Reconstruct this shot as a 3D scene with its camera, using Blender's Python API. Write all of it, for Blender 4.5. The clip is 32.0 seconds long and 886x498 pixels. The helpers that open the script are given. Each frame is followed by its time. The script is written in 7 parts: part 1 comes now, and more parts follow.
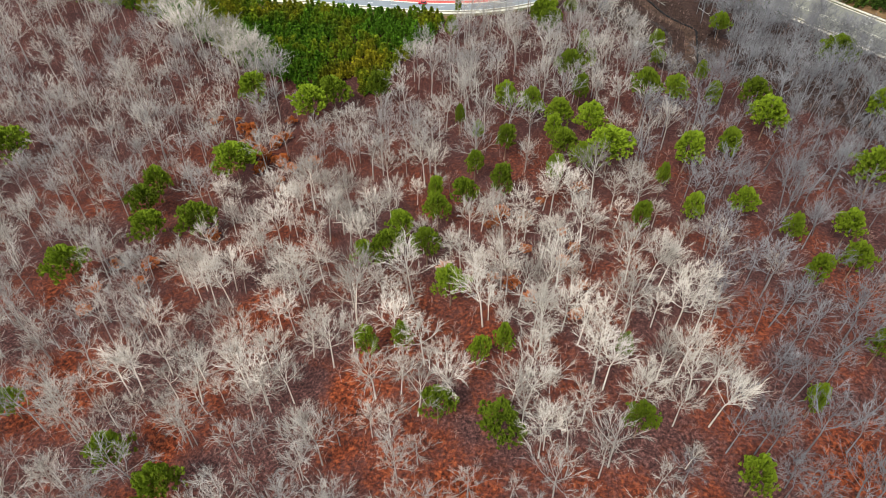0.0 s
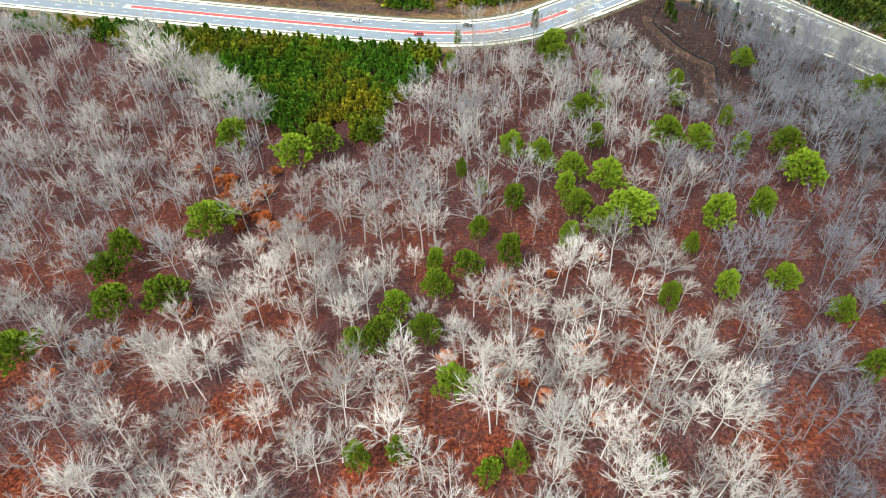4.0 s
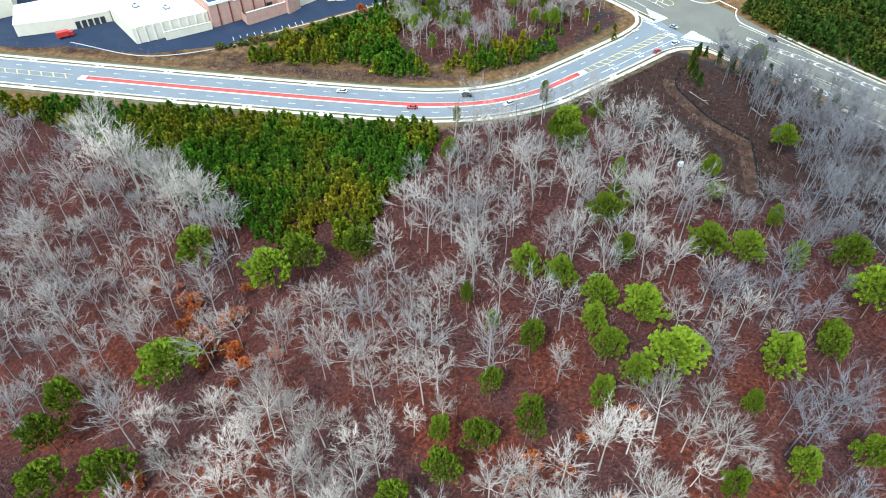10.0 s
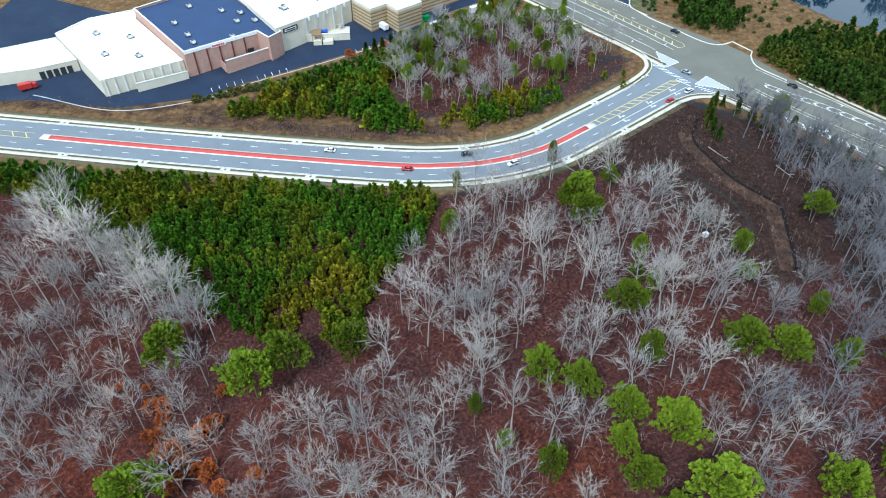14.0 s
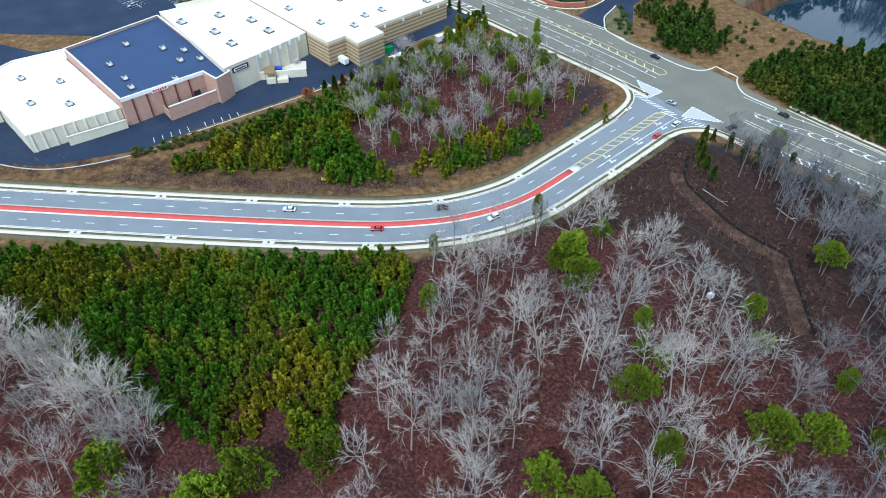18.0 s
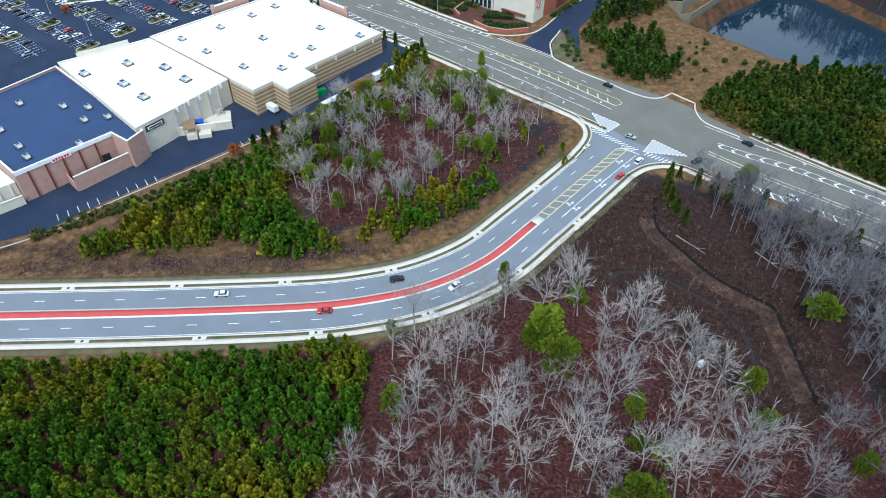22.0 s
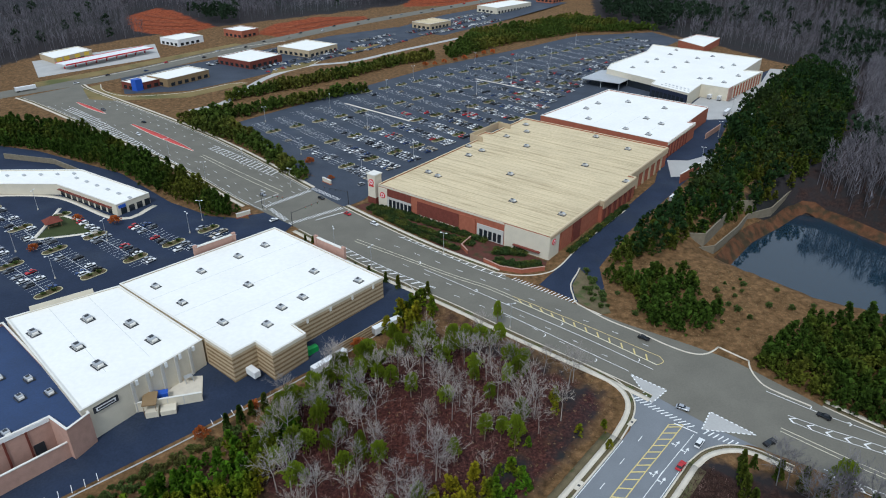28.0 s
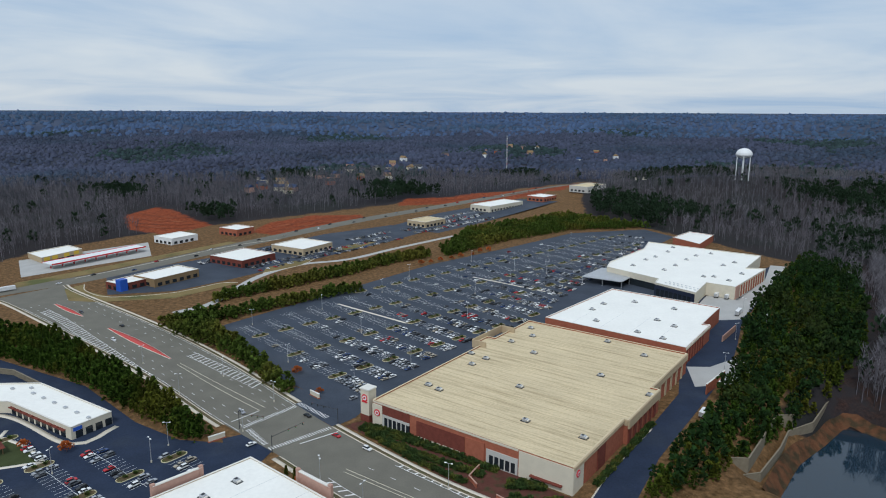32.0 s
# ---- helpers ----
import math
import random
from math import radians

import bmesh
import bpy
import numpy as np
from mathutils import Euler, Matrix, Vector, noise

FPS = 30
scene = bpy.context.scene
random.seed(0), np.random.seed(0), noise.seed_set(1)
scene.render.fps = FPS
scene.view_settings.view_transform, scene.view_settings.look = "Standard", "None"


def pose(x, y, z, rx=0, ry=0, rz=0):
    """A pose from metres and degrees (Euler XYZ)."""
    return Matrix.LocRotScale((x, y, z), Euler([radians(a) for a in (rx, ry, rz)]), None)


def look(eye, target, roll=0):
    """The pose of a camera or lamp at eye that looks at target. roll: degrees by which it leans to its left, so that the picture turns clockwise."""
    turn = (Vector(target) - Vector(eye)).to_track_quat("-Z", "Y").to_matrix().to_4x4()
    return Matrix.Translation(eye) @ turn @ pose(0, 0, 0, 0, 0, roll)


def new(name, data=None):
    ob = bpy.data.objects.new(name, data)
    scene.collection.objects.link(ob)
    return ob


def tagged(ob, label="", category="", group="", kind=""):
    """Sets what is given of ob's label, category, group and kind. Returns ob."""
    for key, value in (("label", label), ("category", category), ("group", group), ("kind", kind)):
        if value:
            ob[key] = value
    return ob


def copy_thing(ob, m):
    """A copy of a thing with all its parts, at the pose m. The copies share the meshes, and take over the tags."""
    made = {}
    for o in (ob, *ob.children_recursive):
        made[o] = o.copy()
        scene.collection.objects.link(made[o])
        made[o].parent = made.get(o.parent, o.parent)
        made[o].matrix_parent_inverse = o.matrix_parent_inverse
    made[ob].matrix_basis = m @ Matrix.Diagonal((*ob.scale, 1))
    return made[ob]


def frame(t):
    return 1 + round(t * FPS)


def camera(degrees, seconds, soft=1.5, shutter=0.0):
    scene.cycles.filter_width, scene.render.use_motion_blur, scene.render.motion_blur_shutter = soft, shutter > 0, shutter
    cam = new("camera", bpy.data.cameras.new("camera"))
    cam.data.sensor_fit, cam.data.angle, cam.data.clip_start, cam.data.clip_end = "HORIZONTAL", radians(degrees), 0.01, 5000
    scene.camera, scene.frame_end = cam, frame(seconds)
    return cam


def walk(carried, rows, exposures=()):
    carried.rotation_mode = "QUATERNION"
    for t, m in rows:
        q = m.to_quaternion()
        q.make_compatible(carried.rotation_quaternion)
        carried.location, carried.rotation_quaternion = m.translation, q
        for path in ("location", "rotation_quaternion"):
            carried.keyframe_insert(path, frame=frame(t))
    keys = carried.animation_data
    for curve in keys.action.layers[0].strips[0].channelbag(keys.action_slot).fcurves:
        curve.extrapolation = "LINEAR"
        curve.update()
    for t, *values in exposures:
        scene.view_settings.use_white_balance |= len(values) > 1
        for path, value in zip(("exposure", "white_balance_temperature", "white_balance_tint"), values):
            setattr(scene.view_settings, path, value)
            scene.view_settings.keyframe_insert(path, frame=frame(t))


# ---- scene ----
cam = camera(66.92, 32.0, 1.05)
PATH = [
    (0, (27.50, -164.62, 150.78), (17.99, -94.35, 80.27), 0.29),
    (0.5, (26.48, -160.60, 150.51), (17.16, -90.22, 80.09), 0.36),
    (1, (25.47, -156.37, 150.20), (16.32, -85.93, 79.82), 0.45),
    (1.5, (24.59, -151.93, 150.01), (15.55, -81.46, 79.64), 0.50),
    (2, (23.80, -147.61, 149.98), (14.84, -77.14, 79.60), 0.53),
    (2.5, (23.13, -143.11, 150.03), (14.23, -72.69, 79.59), 0.53),
    (3, (22.57, -138.62, 150.10), (13.66, -68.24, 79.62), 0.51),
    (3.5, (21.89, -134.08, 150.23), (12.99, -63.77, 79.67), 0.47),
    (5.5, (18.42, -115.86, 150.56), (10.01, -45.76, 79.74), 0.42),
    (6, (17.57, -111.61, 150.87), (9.29, -41.55, 79.99), 0.38),
    (6.5, (16.85, -107.06, 151.50), (8.67, -37.18, 80.44), 0.36),
    (7, (16.29, -102.49, 152.21), (8.11, -32.79, 80.97), 0.34),
    (7.5, (15.74, -97.64, 152.71), (7.54, -28.16, 81.27), 0.18),
    (8, (15.36, -93.05, 152.71), (7.03, -23.59, 81.25), -0.06),
    (8.5, (14.41, -88.47, 152.17), (6.13, -18.70, 81.02), -0.20),
    (9, (13.53, -84.01, 151.70), (5.23, -13.34, 81.44), -0.26),
    (9.5, (12.86, -79.73, 151.25), (4.57, -8.71, 81.34), -0.26),
    (10, (12.32, -75.31, 150.85), (4.05, -4.20, 81.02), -0.32),
    (10.5, (11.89, -71.11, 150.65), (3.57, 0.16, 81.01), -0.29),
    (11, (11.16, -66.97, 150.63), (2.87, 4.47, 81.15), -0.27),
    (11.5, (10.23, -62.82, 150.65), (2.01, 8.82, 81.37), -0.31),
    (12, (9.15, -58.56, 150.78), (1.05, 13.41, 81.83), -0.32),
    (12.5, (8.03, -54.24, 150.92), (0.07, 18.07, 82.30), -0.34),
    (13, (6.82, -49.89, 150.98), (-0.92, 22.40, 82.33), -0.33),
    (13.5, (6.25, -45.48, 150.89), (-1.17, 26.85, 82.24), -0.35),
    (14, (5.56, -41.06, 150.70), (-1.56, 31.34, 82.09), -0.34),
    (14.5, (4.71, -36.94, 150.68), (-2.30, 35.47, 82.07), -0.32),
    (16.5, (1.93, -19.85, 150.53), (-4.30, 52.58, 81.87), -0.35),
    (17, (0.68, -15.49, 150.50), (-2.84, 57.09, 81.80), -0.20),
    (17.5, (0.10, -11.56, 150.25), (-3.26, 61.05, 81.58), -0.18),
    (18, (-0.10, -7.52, 149.88), (-2.40, 65.22, 81.30), -0.18),
    (18.5, (0.10, -3.61, 149.34), (-1.09, 69.28, 80.89), -0.28),
    (19, (0.00, 0.00, 148.72), (0.00, 73.10, 80.48), -0.33),
    (19.5, (-0.41, 3.66, 148.27), (0.95, 76.90, 80.19), -0.36),
    (20, (-0.74, 7.72, 148.03), (1.90, 81.02, 80.06), -0.37),
    (20.5, (-1.50, 12.32, 148.19), (2.21, 85.53, 80.17), -0.27),
    (21, (-2.22, 17.00, 148.58), (2.53, 90.04, 80.44), -0.14),
    (21.5, (-2.80, 21.58, 148.95), (2.85, 94.46, 80.71), -0.03),
    (22, (-3.33, 26.20, 149.06), (2.50, 99.04, 80.79), 0.04),
    (22.5, (-3.92, 30.82, 148.95), (2.05, 103.66, 80.70), 0.09),
    (23, (-4.31, 35.42, 148.68), (1.76, 108.29, 80.47), 0.12),
    (23.5, (-4.51, 39.99, 148.41), (1.63, 112.87, 80.22), 0.12),
    (24, (-4.90, 44.44, 148.20), (1.36, 117.35, 80.04), 0.14),
    (24.5, (-5.28, 48.95, 148.26), (1.11, 121.88, 80.14), 0.17),
    (25, (-5.65, 53.89, 148.64), (1.08, 129.00, 82.96), 0.23),
    (25.5, (-6.09, 58.66, 148.84), (1.10, 136.66, 86.68), 0.27),
    (26, (-6.75, 63.32, 148.83), (0.85, 143.63, 89.72), 0.29),
    (26.5, (-6.88, 68.08, 148.92), (1.02, 150.53, 92.89), 0.27),
    (28.5, (-7.76, 85.80, 149.28), (1.42, 175.54, 106.13), 0.30),
    (29, (-7.98, 90.26, 149.25), (1.49, 181.59, 109.63), 0.32),
    (29.5, (-8.31, 94.99, 149.22), (1.47, 187.80, 113.27), 0.34),
    (30, (-8.62, 99.48, 149.09), (1.46, 193.66, 117.01), 0.26),
    (30.5, (-8.99, 103.89, 149.01), (1.37, 199.16, 120.45), 0.26),
    (31, (-8.93, 108.69, 148.95), (1.69, 204.87, 123.70), 0.25),
    (31.5, (-8.92, 113.17, 148.75), (1.87, 210.00, 126.20), 0.25),
    (32, (-9.22, 117.17, 148.60), (1.82, 214.43, 128.14), 0.25),
]

# ---- light ----
EXPO = [(0, 0.5, 6500, 5), (3, 0.7, 6200, 3), (6, 1.05, 5850, 0), (8.3, 1.22, 5700, 0), (9.2, 1.05, 5650, 0), (10, 0.7, 5500, 0), (12, 0.36, 5300, 0), (17, 0.2, 5250, 1), (24, -0.08, 5300, 6), (26, -0.28, 5500, 7), (29, -0.75, 5800, 7), (30.5, -0.92, 5850, 7), (32, -0.78, 5850, 7)]
walk(cam, [(t, look(eye, target, roll)) for t, eye, target, roll in PATH], EXPO)

SUN_AZ, SUN_EL = radians(205), radians(52)
world = bpy.data.worlds.new("sky")
scene.world = world
world.use_nodes = True
wn, wl = world.node_tree.nodes, world.node_tree.links
wn.clear()
sky = wn.new("ShaderNodeTexSky")
sky.sky_type, sky.sun_disc = "NISHITA", False
sky.sun_elevation, sky.sun_rotation = SUN_EL, SUN_AZ
sky.air_density, sky.dust_density, sky.ozone_density = 1.0, 2.0, 1.5
tc = wn.new("ShaderNodeTexCoord")
sep = wn.new("ShaderNodeSeparateXYZ")
wl.new(tc.outputs["Generated"], sep.inputs[0])
# cloud deck: the direction is laid onto a flat layer overhead
up = wn.new("ShaderNodeMath")
up.operation, up.inputs[1].default_value = "MAXIMUM", 0.0
wl.new(sep.outputs["Z"], up.inputs[0])
up2 = wn.new("ShaderNodeMath")
up2.operation, up2.inputs[1].default_value = "ADD", 0.09
wl.new(up.outputs[0], up2.inputs[0])
lay = wn.new("ShaderNodeVectorMath")
lay.operation = "DIVIDE"
comb = wn.new("ShaderNodeCombineXYZ")
for i in range(3):
    wl.new(up2.outputs[0], comb.inputs[i])
wl.new(tc.outputs["Generated"], lay.inputs[0])
wl.new(comb.outputs[0], lay.inputs[1])
cn = wn.new("ShaderNodeTexNoise")
cn.inputs["Scale"].default_value, cn.inputs["Detail"].default_value = 0.42, 8
cn.inputs["Roughness"].default_value, cn.inputs["Distortion"].default_value = 0.55, 0.6
wl.new(lay.outputs[0], cn.inputs["Vector"])
cr = wn.new("ShaderNodeValToRGB")
cr.color_ramp.elements[0].position, cr.color_ramp.elements[0].color = 0.3, (8.0, 9.9, 12.3, 1)
cr.color_ramp.elements[1].position, cr.color_ramp.elements[1].color = 0.66, (13.6, 13.8, 13.8, 1)
wl.new(cn.outputs["Fac"], cr.inputs[0])
mixs = wn.new("ShaderNodeMix")
mixs.data_type = "RGBA"
mixs.inputs["Factor"].default_value = 0.8
wl.new(sky.outputs[0], mixs.inputs[6])
wl.new(cr.outputs[0], mixs.inputs[7])
bg = wn.new("ShaderNodeBackground")
bg.inputs["Strength"].default_value = 0.1
wl.new(mixs.outputs[2], bg.inputs["Color"])
wo = wn.new("ShaderNodeOutputWorld")
wl.new(bg.outputs[0], wo.inputs[0])

sun = new("sun", bpy.data.lights.new("sun", "SUN"))
sun.data.energy, sun.data.angle, sun.data.color = 2.9, radians(10), (1.0, 0.96, 0.9)
sun.matrix_world = look((0, 0, 500), (-math.sin(SUN_AZ) * math.cos(SUN_EL), -math.cos(SUN_AZ) * math.cos(SUN_EL), 500 - math.sin(SUN_EL)))


# ---- materials ----
def mat(name, color, rough=0.85, vary=0.25, scale=0.5, fine=6.0, bump=0.0, metal=0.0, spot=None, spot_at=0.6, island=0.0, obj_var=0.0, streak=None):
    m = bpy.data.materials.new(name)
    m.use_nodes = True
    n, l = m.node_tree.nodes, m.node_tree.links
    b = n["Principled BSDF"]
    b.inputs["Roughness"].default_value, b.inputs["Metallic"].default_value = rough, metal
    if rough > 0.7:
        b.inputs["Specular IOR Level"].default_value = 0.12
    geo = n.new("ShaderNodeNewGeometry")
    big, small = n.new("ShaderNodeTexNoise"), n.new("ShaderNodeTexNoise")
    big.inputs["Scale"].default_value, small.inputs["Scale"].default_value = scale, fine
    big.inputs["Detail"].default_value = small.inputs["Detail"].default_value = 4
    for t in (big, small):
        l.new(geo.outputs["Position"], t.inputs["Vector"])
    add = n.new("ShaderNodeMath")
    add.operation = "ADD"
    l.new(big.outputs["Fac"], add.inputs[0])
    l.new(small.outputs["Fac"], add.inputs[1])
    mr = n.new("ShaderNodeMapRange")
    mr.inputs["From Min"].default_value, mr.inputs["From Max"].default_value = 0.55, 1.45
    mr.inputs["To Min"].default_value, mr.inputs["To Max"].default_value = 1 - vary, 1 + vary
    l.new(add.outputs[0], mr.inputs["Value"])
    val = mr.outputs[0]
    if island or obj_var:
        if island:
            src, amount = geo.outputs["Random Per Island"], island
        else:
            src, amount = n.new("ShaderNodeObjectInfo").outputs["Random"], obj_var
        r2 = n.new("ShaderNodeMapRange")
        r2.inputs["To Min"].default_value, r2.inputs["To Max"].default_value = 1 - amount, 1 + amount
        l.new(src, r2.inputs["Value"])
        mu = n.new("ShaderNodeMath")
        mu.operation = "MULTIPLY"
        l.new(val, mu.inputs[0])
        l.new(r2.outputs[0], mu.inputs[1])
        val = mu.outputs[0]
    sc = n.new("ShaderNodeVectorMath")
    sc.operation = "SCALE"
    col = None
    if spot:
        sp = n.new("ShaderNodeTexNoise")
        sp.inputs["Scale"].default_value, sp.inputs["Detail"].default_value = scale * 0.6, 5
        l.new(geo.outputs["Position"], sp.inputs["Vector"])
        rp = n.new("ShaderNodeMapRange")
        rp.inputs["From Min"].default_value, rp.inputs["From Max"].default_value = spot_at - 0.08, spot_at + 0.08
        l.new(sp.outputs["Fac"], rp.inputs["Value"])
        mx = n.new("ShaderNodeMix")
        mx.data_type = "RGBA"
        mx.inputs[6].default_value, mx.inputs[7].default_value = (*color, 1), (*spot, 1)
        l.new(rp.outputs[0], mx.inputs["Factor"])
        l.new(mx.outputs[2], sc.inputs[0])
    else:
        sc.inputs[0].default_value = color
    if streak:
        # weathered bands that run along the sheets
        mp = n.new("ShaderNodeMapping")
        mp.inputs["Rotation"].default_value = (0, 0, radians(-streak[0]))
        l.new(geo.outputs["Position"], mp.inputs["Vector"])
        mp2 = n.new("ShaderNodeMapping")
        mp2.inputs["Scale"].default_value = (0.022, 0.55, 0.3)
        l.new(mp.outputs[0], mp2.inputs["Vector"])
        sn = n.new("ShaderNodeTexNoise")
        sn.inputs["Scale"].default_value, sn.inputs["Detail"].default_value, sn.inputs["Roughness"].default_value = 1.0, 6, 0.7
        l.new(mp2.outputs[0], sn.inputs["Vector"])
        rp = n.new("ShaderNodeMapRange")
        rp.inputs["From Min"].default_value, rp.inputs["From Max"].default_value = 0.5, 0.64
        l.new(sn.outputs["Fac"], rp.inputs["Value"])
        mx = n.new("ShaderNodeMix")
        mx.data_type = "RGBA"
        mx.inputs[6].default_value, mx.inputs[7].default_value = (*color, 1), (*streak[1], 1)
        l.new(rp.outputs[0], mx.inputs["Factor"])
        l.new(mx.outputs[2], sc.inputs[0])
    l.new(val, sc.inputs["Scale"])
    l.new(sc.outputs[0], b.inputs["Base Color"])
    if bump:
        bp = n.new("ShaderNodeBump")
        bp.inputs["Strength"].default_value, bp.inputs["Distance"].default_value = 0.6, bump
        l.new(small.outputs["Fac"], bp.inputs["Height"])
        l.new(bp.outputs[0], b.inputs["Normal"])
    return m


ASPHALT = mat("asphalt_road", (0.188, 0.2, 0.214), 0.85, 0.16, 0.12, 3.0)
ASPHALT_GREY = mat("asphalt_worn", (0.16, 0.15, 0.123), 0.85, 0.18, 0.1, 2.0)
ASPHALT_LOT = mat("asphalt_lot", (0.023, 0.033, 0.06), 0.75, 0.3, 0.08, 1.5, spot=(0.032, 0.042, 0.066))
ASPHALT_MAIN = mat("asphalt_main", (0.05, 0.06, 0.08), 0.75, 0.3, 0.06, 1.5, spot=(0.064, 0.073, 0.09))
CONCRETE = mat("concrete", (0.6, 0.54, 0.44), 0.9, 0.15, 0.4, 5)
CONCRETE_YARD = mat("concrete_yard", (0.42, 0.41, 0.39), 0.9, 0.15, 0.1, 2)
PAINT_W = mat("paint_white", (0.78, 0.78, 0.76), 0.7, 0.12, 0.6, 9)
PAINT_Y = mat("paint_yellow", (0.62, 0.5, 0.2), 0.7, 0.15, 0.6, 9)
PAINT_R = mat("median_red", (0.5, 0.085, 0.075), 0.8, 0.15, 0.4, 6)
CREAM = mat("median_edge", (0.68, 0.62, 0.52), 0.85, 0.12, 0.4, 6)
VERGE = mat("verge_grass", (0.13, 0.105, 0.06), 0.95, 0.35, 0.4, 6, spot=(0.07, 0.085, 0.03))
ROOF_W = mat("roof_white", (0.85, 0.83, 0.765), 0.6, 0.07, 0.06, 0.6)
ROOF_T = mat("roof_tan", (0.62, 0.51, 0.325), 0.8, 0.16, 0.05, 0.8, streak=(-42.5, (0.42, 0.335, 0.2)))
ROOF_N = mat("roof_navy", (0.019, 0.042, 0.11), 0.7, 0.25, 0.1, 1.5)
SEAM = mat("roof_seam", (0.52, 0.42, 0.26), 0.8, 0.15, 0.3, 3)
BRICK = mat("brick_red", (0.34, 0.115, 0.068), 0.9, 0.25, 0.6, 8)
BRICK_D = mat("brick_dark", (0.17, 0.05, 0.036), 0.9, 0.25, 0.6, 8)
BRICK_P = mat("brick_pink", (0.44, 0.27, 0.21), 0.9, 0.2, 0.5, 8)
BLOCK_TAN = mat("block_tan", (0.46, 0.36, 0.23), 0.9, 0.15, 0.5, 6)
TAN_CAP = mat("tan_coping", (0.6, 0.5, 0.33), 0.8, 0.12, 0.3, 4)
BLOCK_BROWN = mat("block_brown", (0.25, 0.17, 0.09), 0.9, 0.15, 0.5, 6)
STUCCO = mat("stucco_cream", (0.62, 0.56, 0.44), 0.9, 0.1, 0.3, 4)
FACADE_N = mat("facade_navy", (0.012, 0.018, 0.04), 0.5, 0.3, 0.5, 4)
STUCCO_G = mat("stucco_grey", (0.5, 0.48, 0.44), 0.9, 0.1, 0.3, 4)
COPING = mat("coping", (0.72, 0.69, 0.62), 0.6, 0.1, 0.4, 4)
STEEL = mat("galvanised", (0.5, 0.51, 0.52), 0.45, 0.2, 1, 8, metal=0.5)
DARK = mat("dark_metal", (0.03, 0.032, 0.036), 0.5, 0.3, 1, 8)
GLASS = mat("dark_glass", (0.02, 0.025, 0.03), 0.08, 0.2, 1, 3)
RED_SIGN = mat("sign_red", (0.6, 0.02, 0.03), 0.5, 0.05)
YELLOW_SIGN = mat("sign_yellow", (0.7, 0.48, 0.04), 0.5, 0.08)
BLUE_SIGN = mat("sign_blue", (0.02, 0.09, 0.45), 0.5, 0.1)
GREEN_BOX = mat("green_steel", (0.02, 0.3, 0.06), 0.5, 0.15)
WHITE_MET = mat("white_metal", (0.75, 0.75, 0.74), 0.5, 0.1)
RETAIN = mat("retaining_block", (0.21, 0.18, 0.13), 0.95, 0.25, 0.5, 4)
BARK = mat("bark_pale", (0.57, 0.51, 0.44), 0.9, 0.25, 0.15, 5, obj_var=0.35)
TWIG = mat("twig_pale", (0.43, 0.375, 0.325), 0.9, 0.35, 0.08, 4, obj_var=0.5)
BARK_FAR = mat("bark_stand", (0.37, 0.325, 0.285), 0.9, 0.55, 0.09, 4, spot=(0.262, 0.238, 0.224), spot_at=0.52)
# grey bark of the eastern stand, with vignette darkening put into its colour
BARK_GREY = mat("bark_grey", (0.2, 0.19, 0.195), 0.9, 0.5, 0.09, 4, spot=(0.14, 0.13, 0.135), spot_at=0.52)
BARK_PINE = mat("bark_pine", (0.2, 0.13, 0.09), 0.95, 0.3, 1, 6)
PINE = mat("pine_needles", (0.125, 0.17, 0.009), 0.8, 0.35, 0.5, 4, obj_var=0.35)
PINE_YOUNG = mat("young_pine_needles", (0.056, 0.122, 0.005), 0.8, 0.58, 0.06, 0.4, spot=(0.18, 0.155, 0.006), spot_at=0.53, island=0.4)
PINE_HEDGE = mat("hedge_pine_needles", (0.055, 0.085, 0.012), 0.85, 0.4, 0.03, 2, spot=(0.115, 0.11, 0.018), spot_at=0.54, island=0.45)
PINE_MID = mat("bank_pine_needles", (0.036, 0.066, 0.007), 0.85, 0.5, 0.05, 0.35, spot=(0.085, 0.09, 0.01), spot_at=0.56, island=0.45)
PINE_DARK = mat("dark_pine_needles", (0.015, 0.036, 0.008), 0.85, 0.4, 0.04, 0.35, spot=(0.032, 0.046, 0.01), spot_at=0.58, island=0.4)
SHRUB = mat("shrub_leaves", (0.07, 0.1, 0.025), 0.85, 0.35, 0.08, 3, spot=(0.13, 0.11, 0.03), island=0.4)
RUSSET = mat("russet_leaves", (0.36, 0.1, 0.025), 0.85, 0.35, 0.3, 4, obj_var=0.3)
WATER = mat("pond_water", (0.014, 0.03, 0.047), 0.05, 0.1, 0.05, 0.4, bump=0.01)
# the blue of these two wood colours is distance haze painted in
HAZY_HORIZON_WOOD = mat("hazy_horizon_wood", (0.064, 0.1, 0.18), 0.95, 0.3, 0.003, 0.02, spot=(0.048, 0.08, 0.13), spot_at=0.56, island=0.1)
HAZY_FARWOOD = mat("hazy_far_wood", (0.055, 0.063, 0.098), 0.95, 0.4, 0.004, 0.03, spot=(0.036, 0.052, 0.078), spot_at=0.58, island=0.15)
CLAY = mat("red_clay", (0.36, 0.1, 0.035), 0.95, 0.3, 0.04, 0.6, spot=(0.24, 0.06, 0.025))


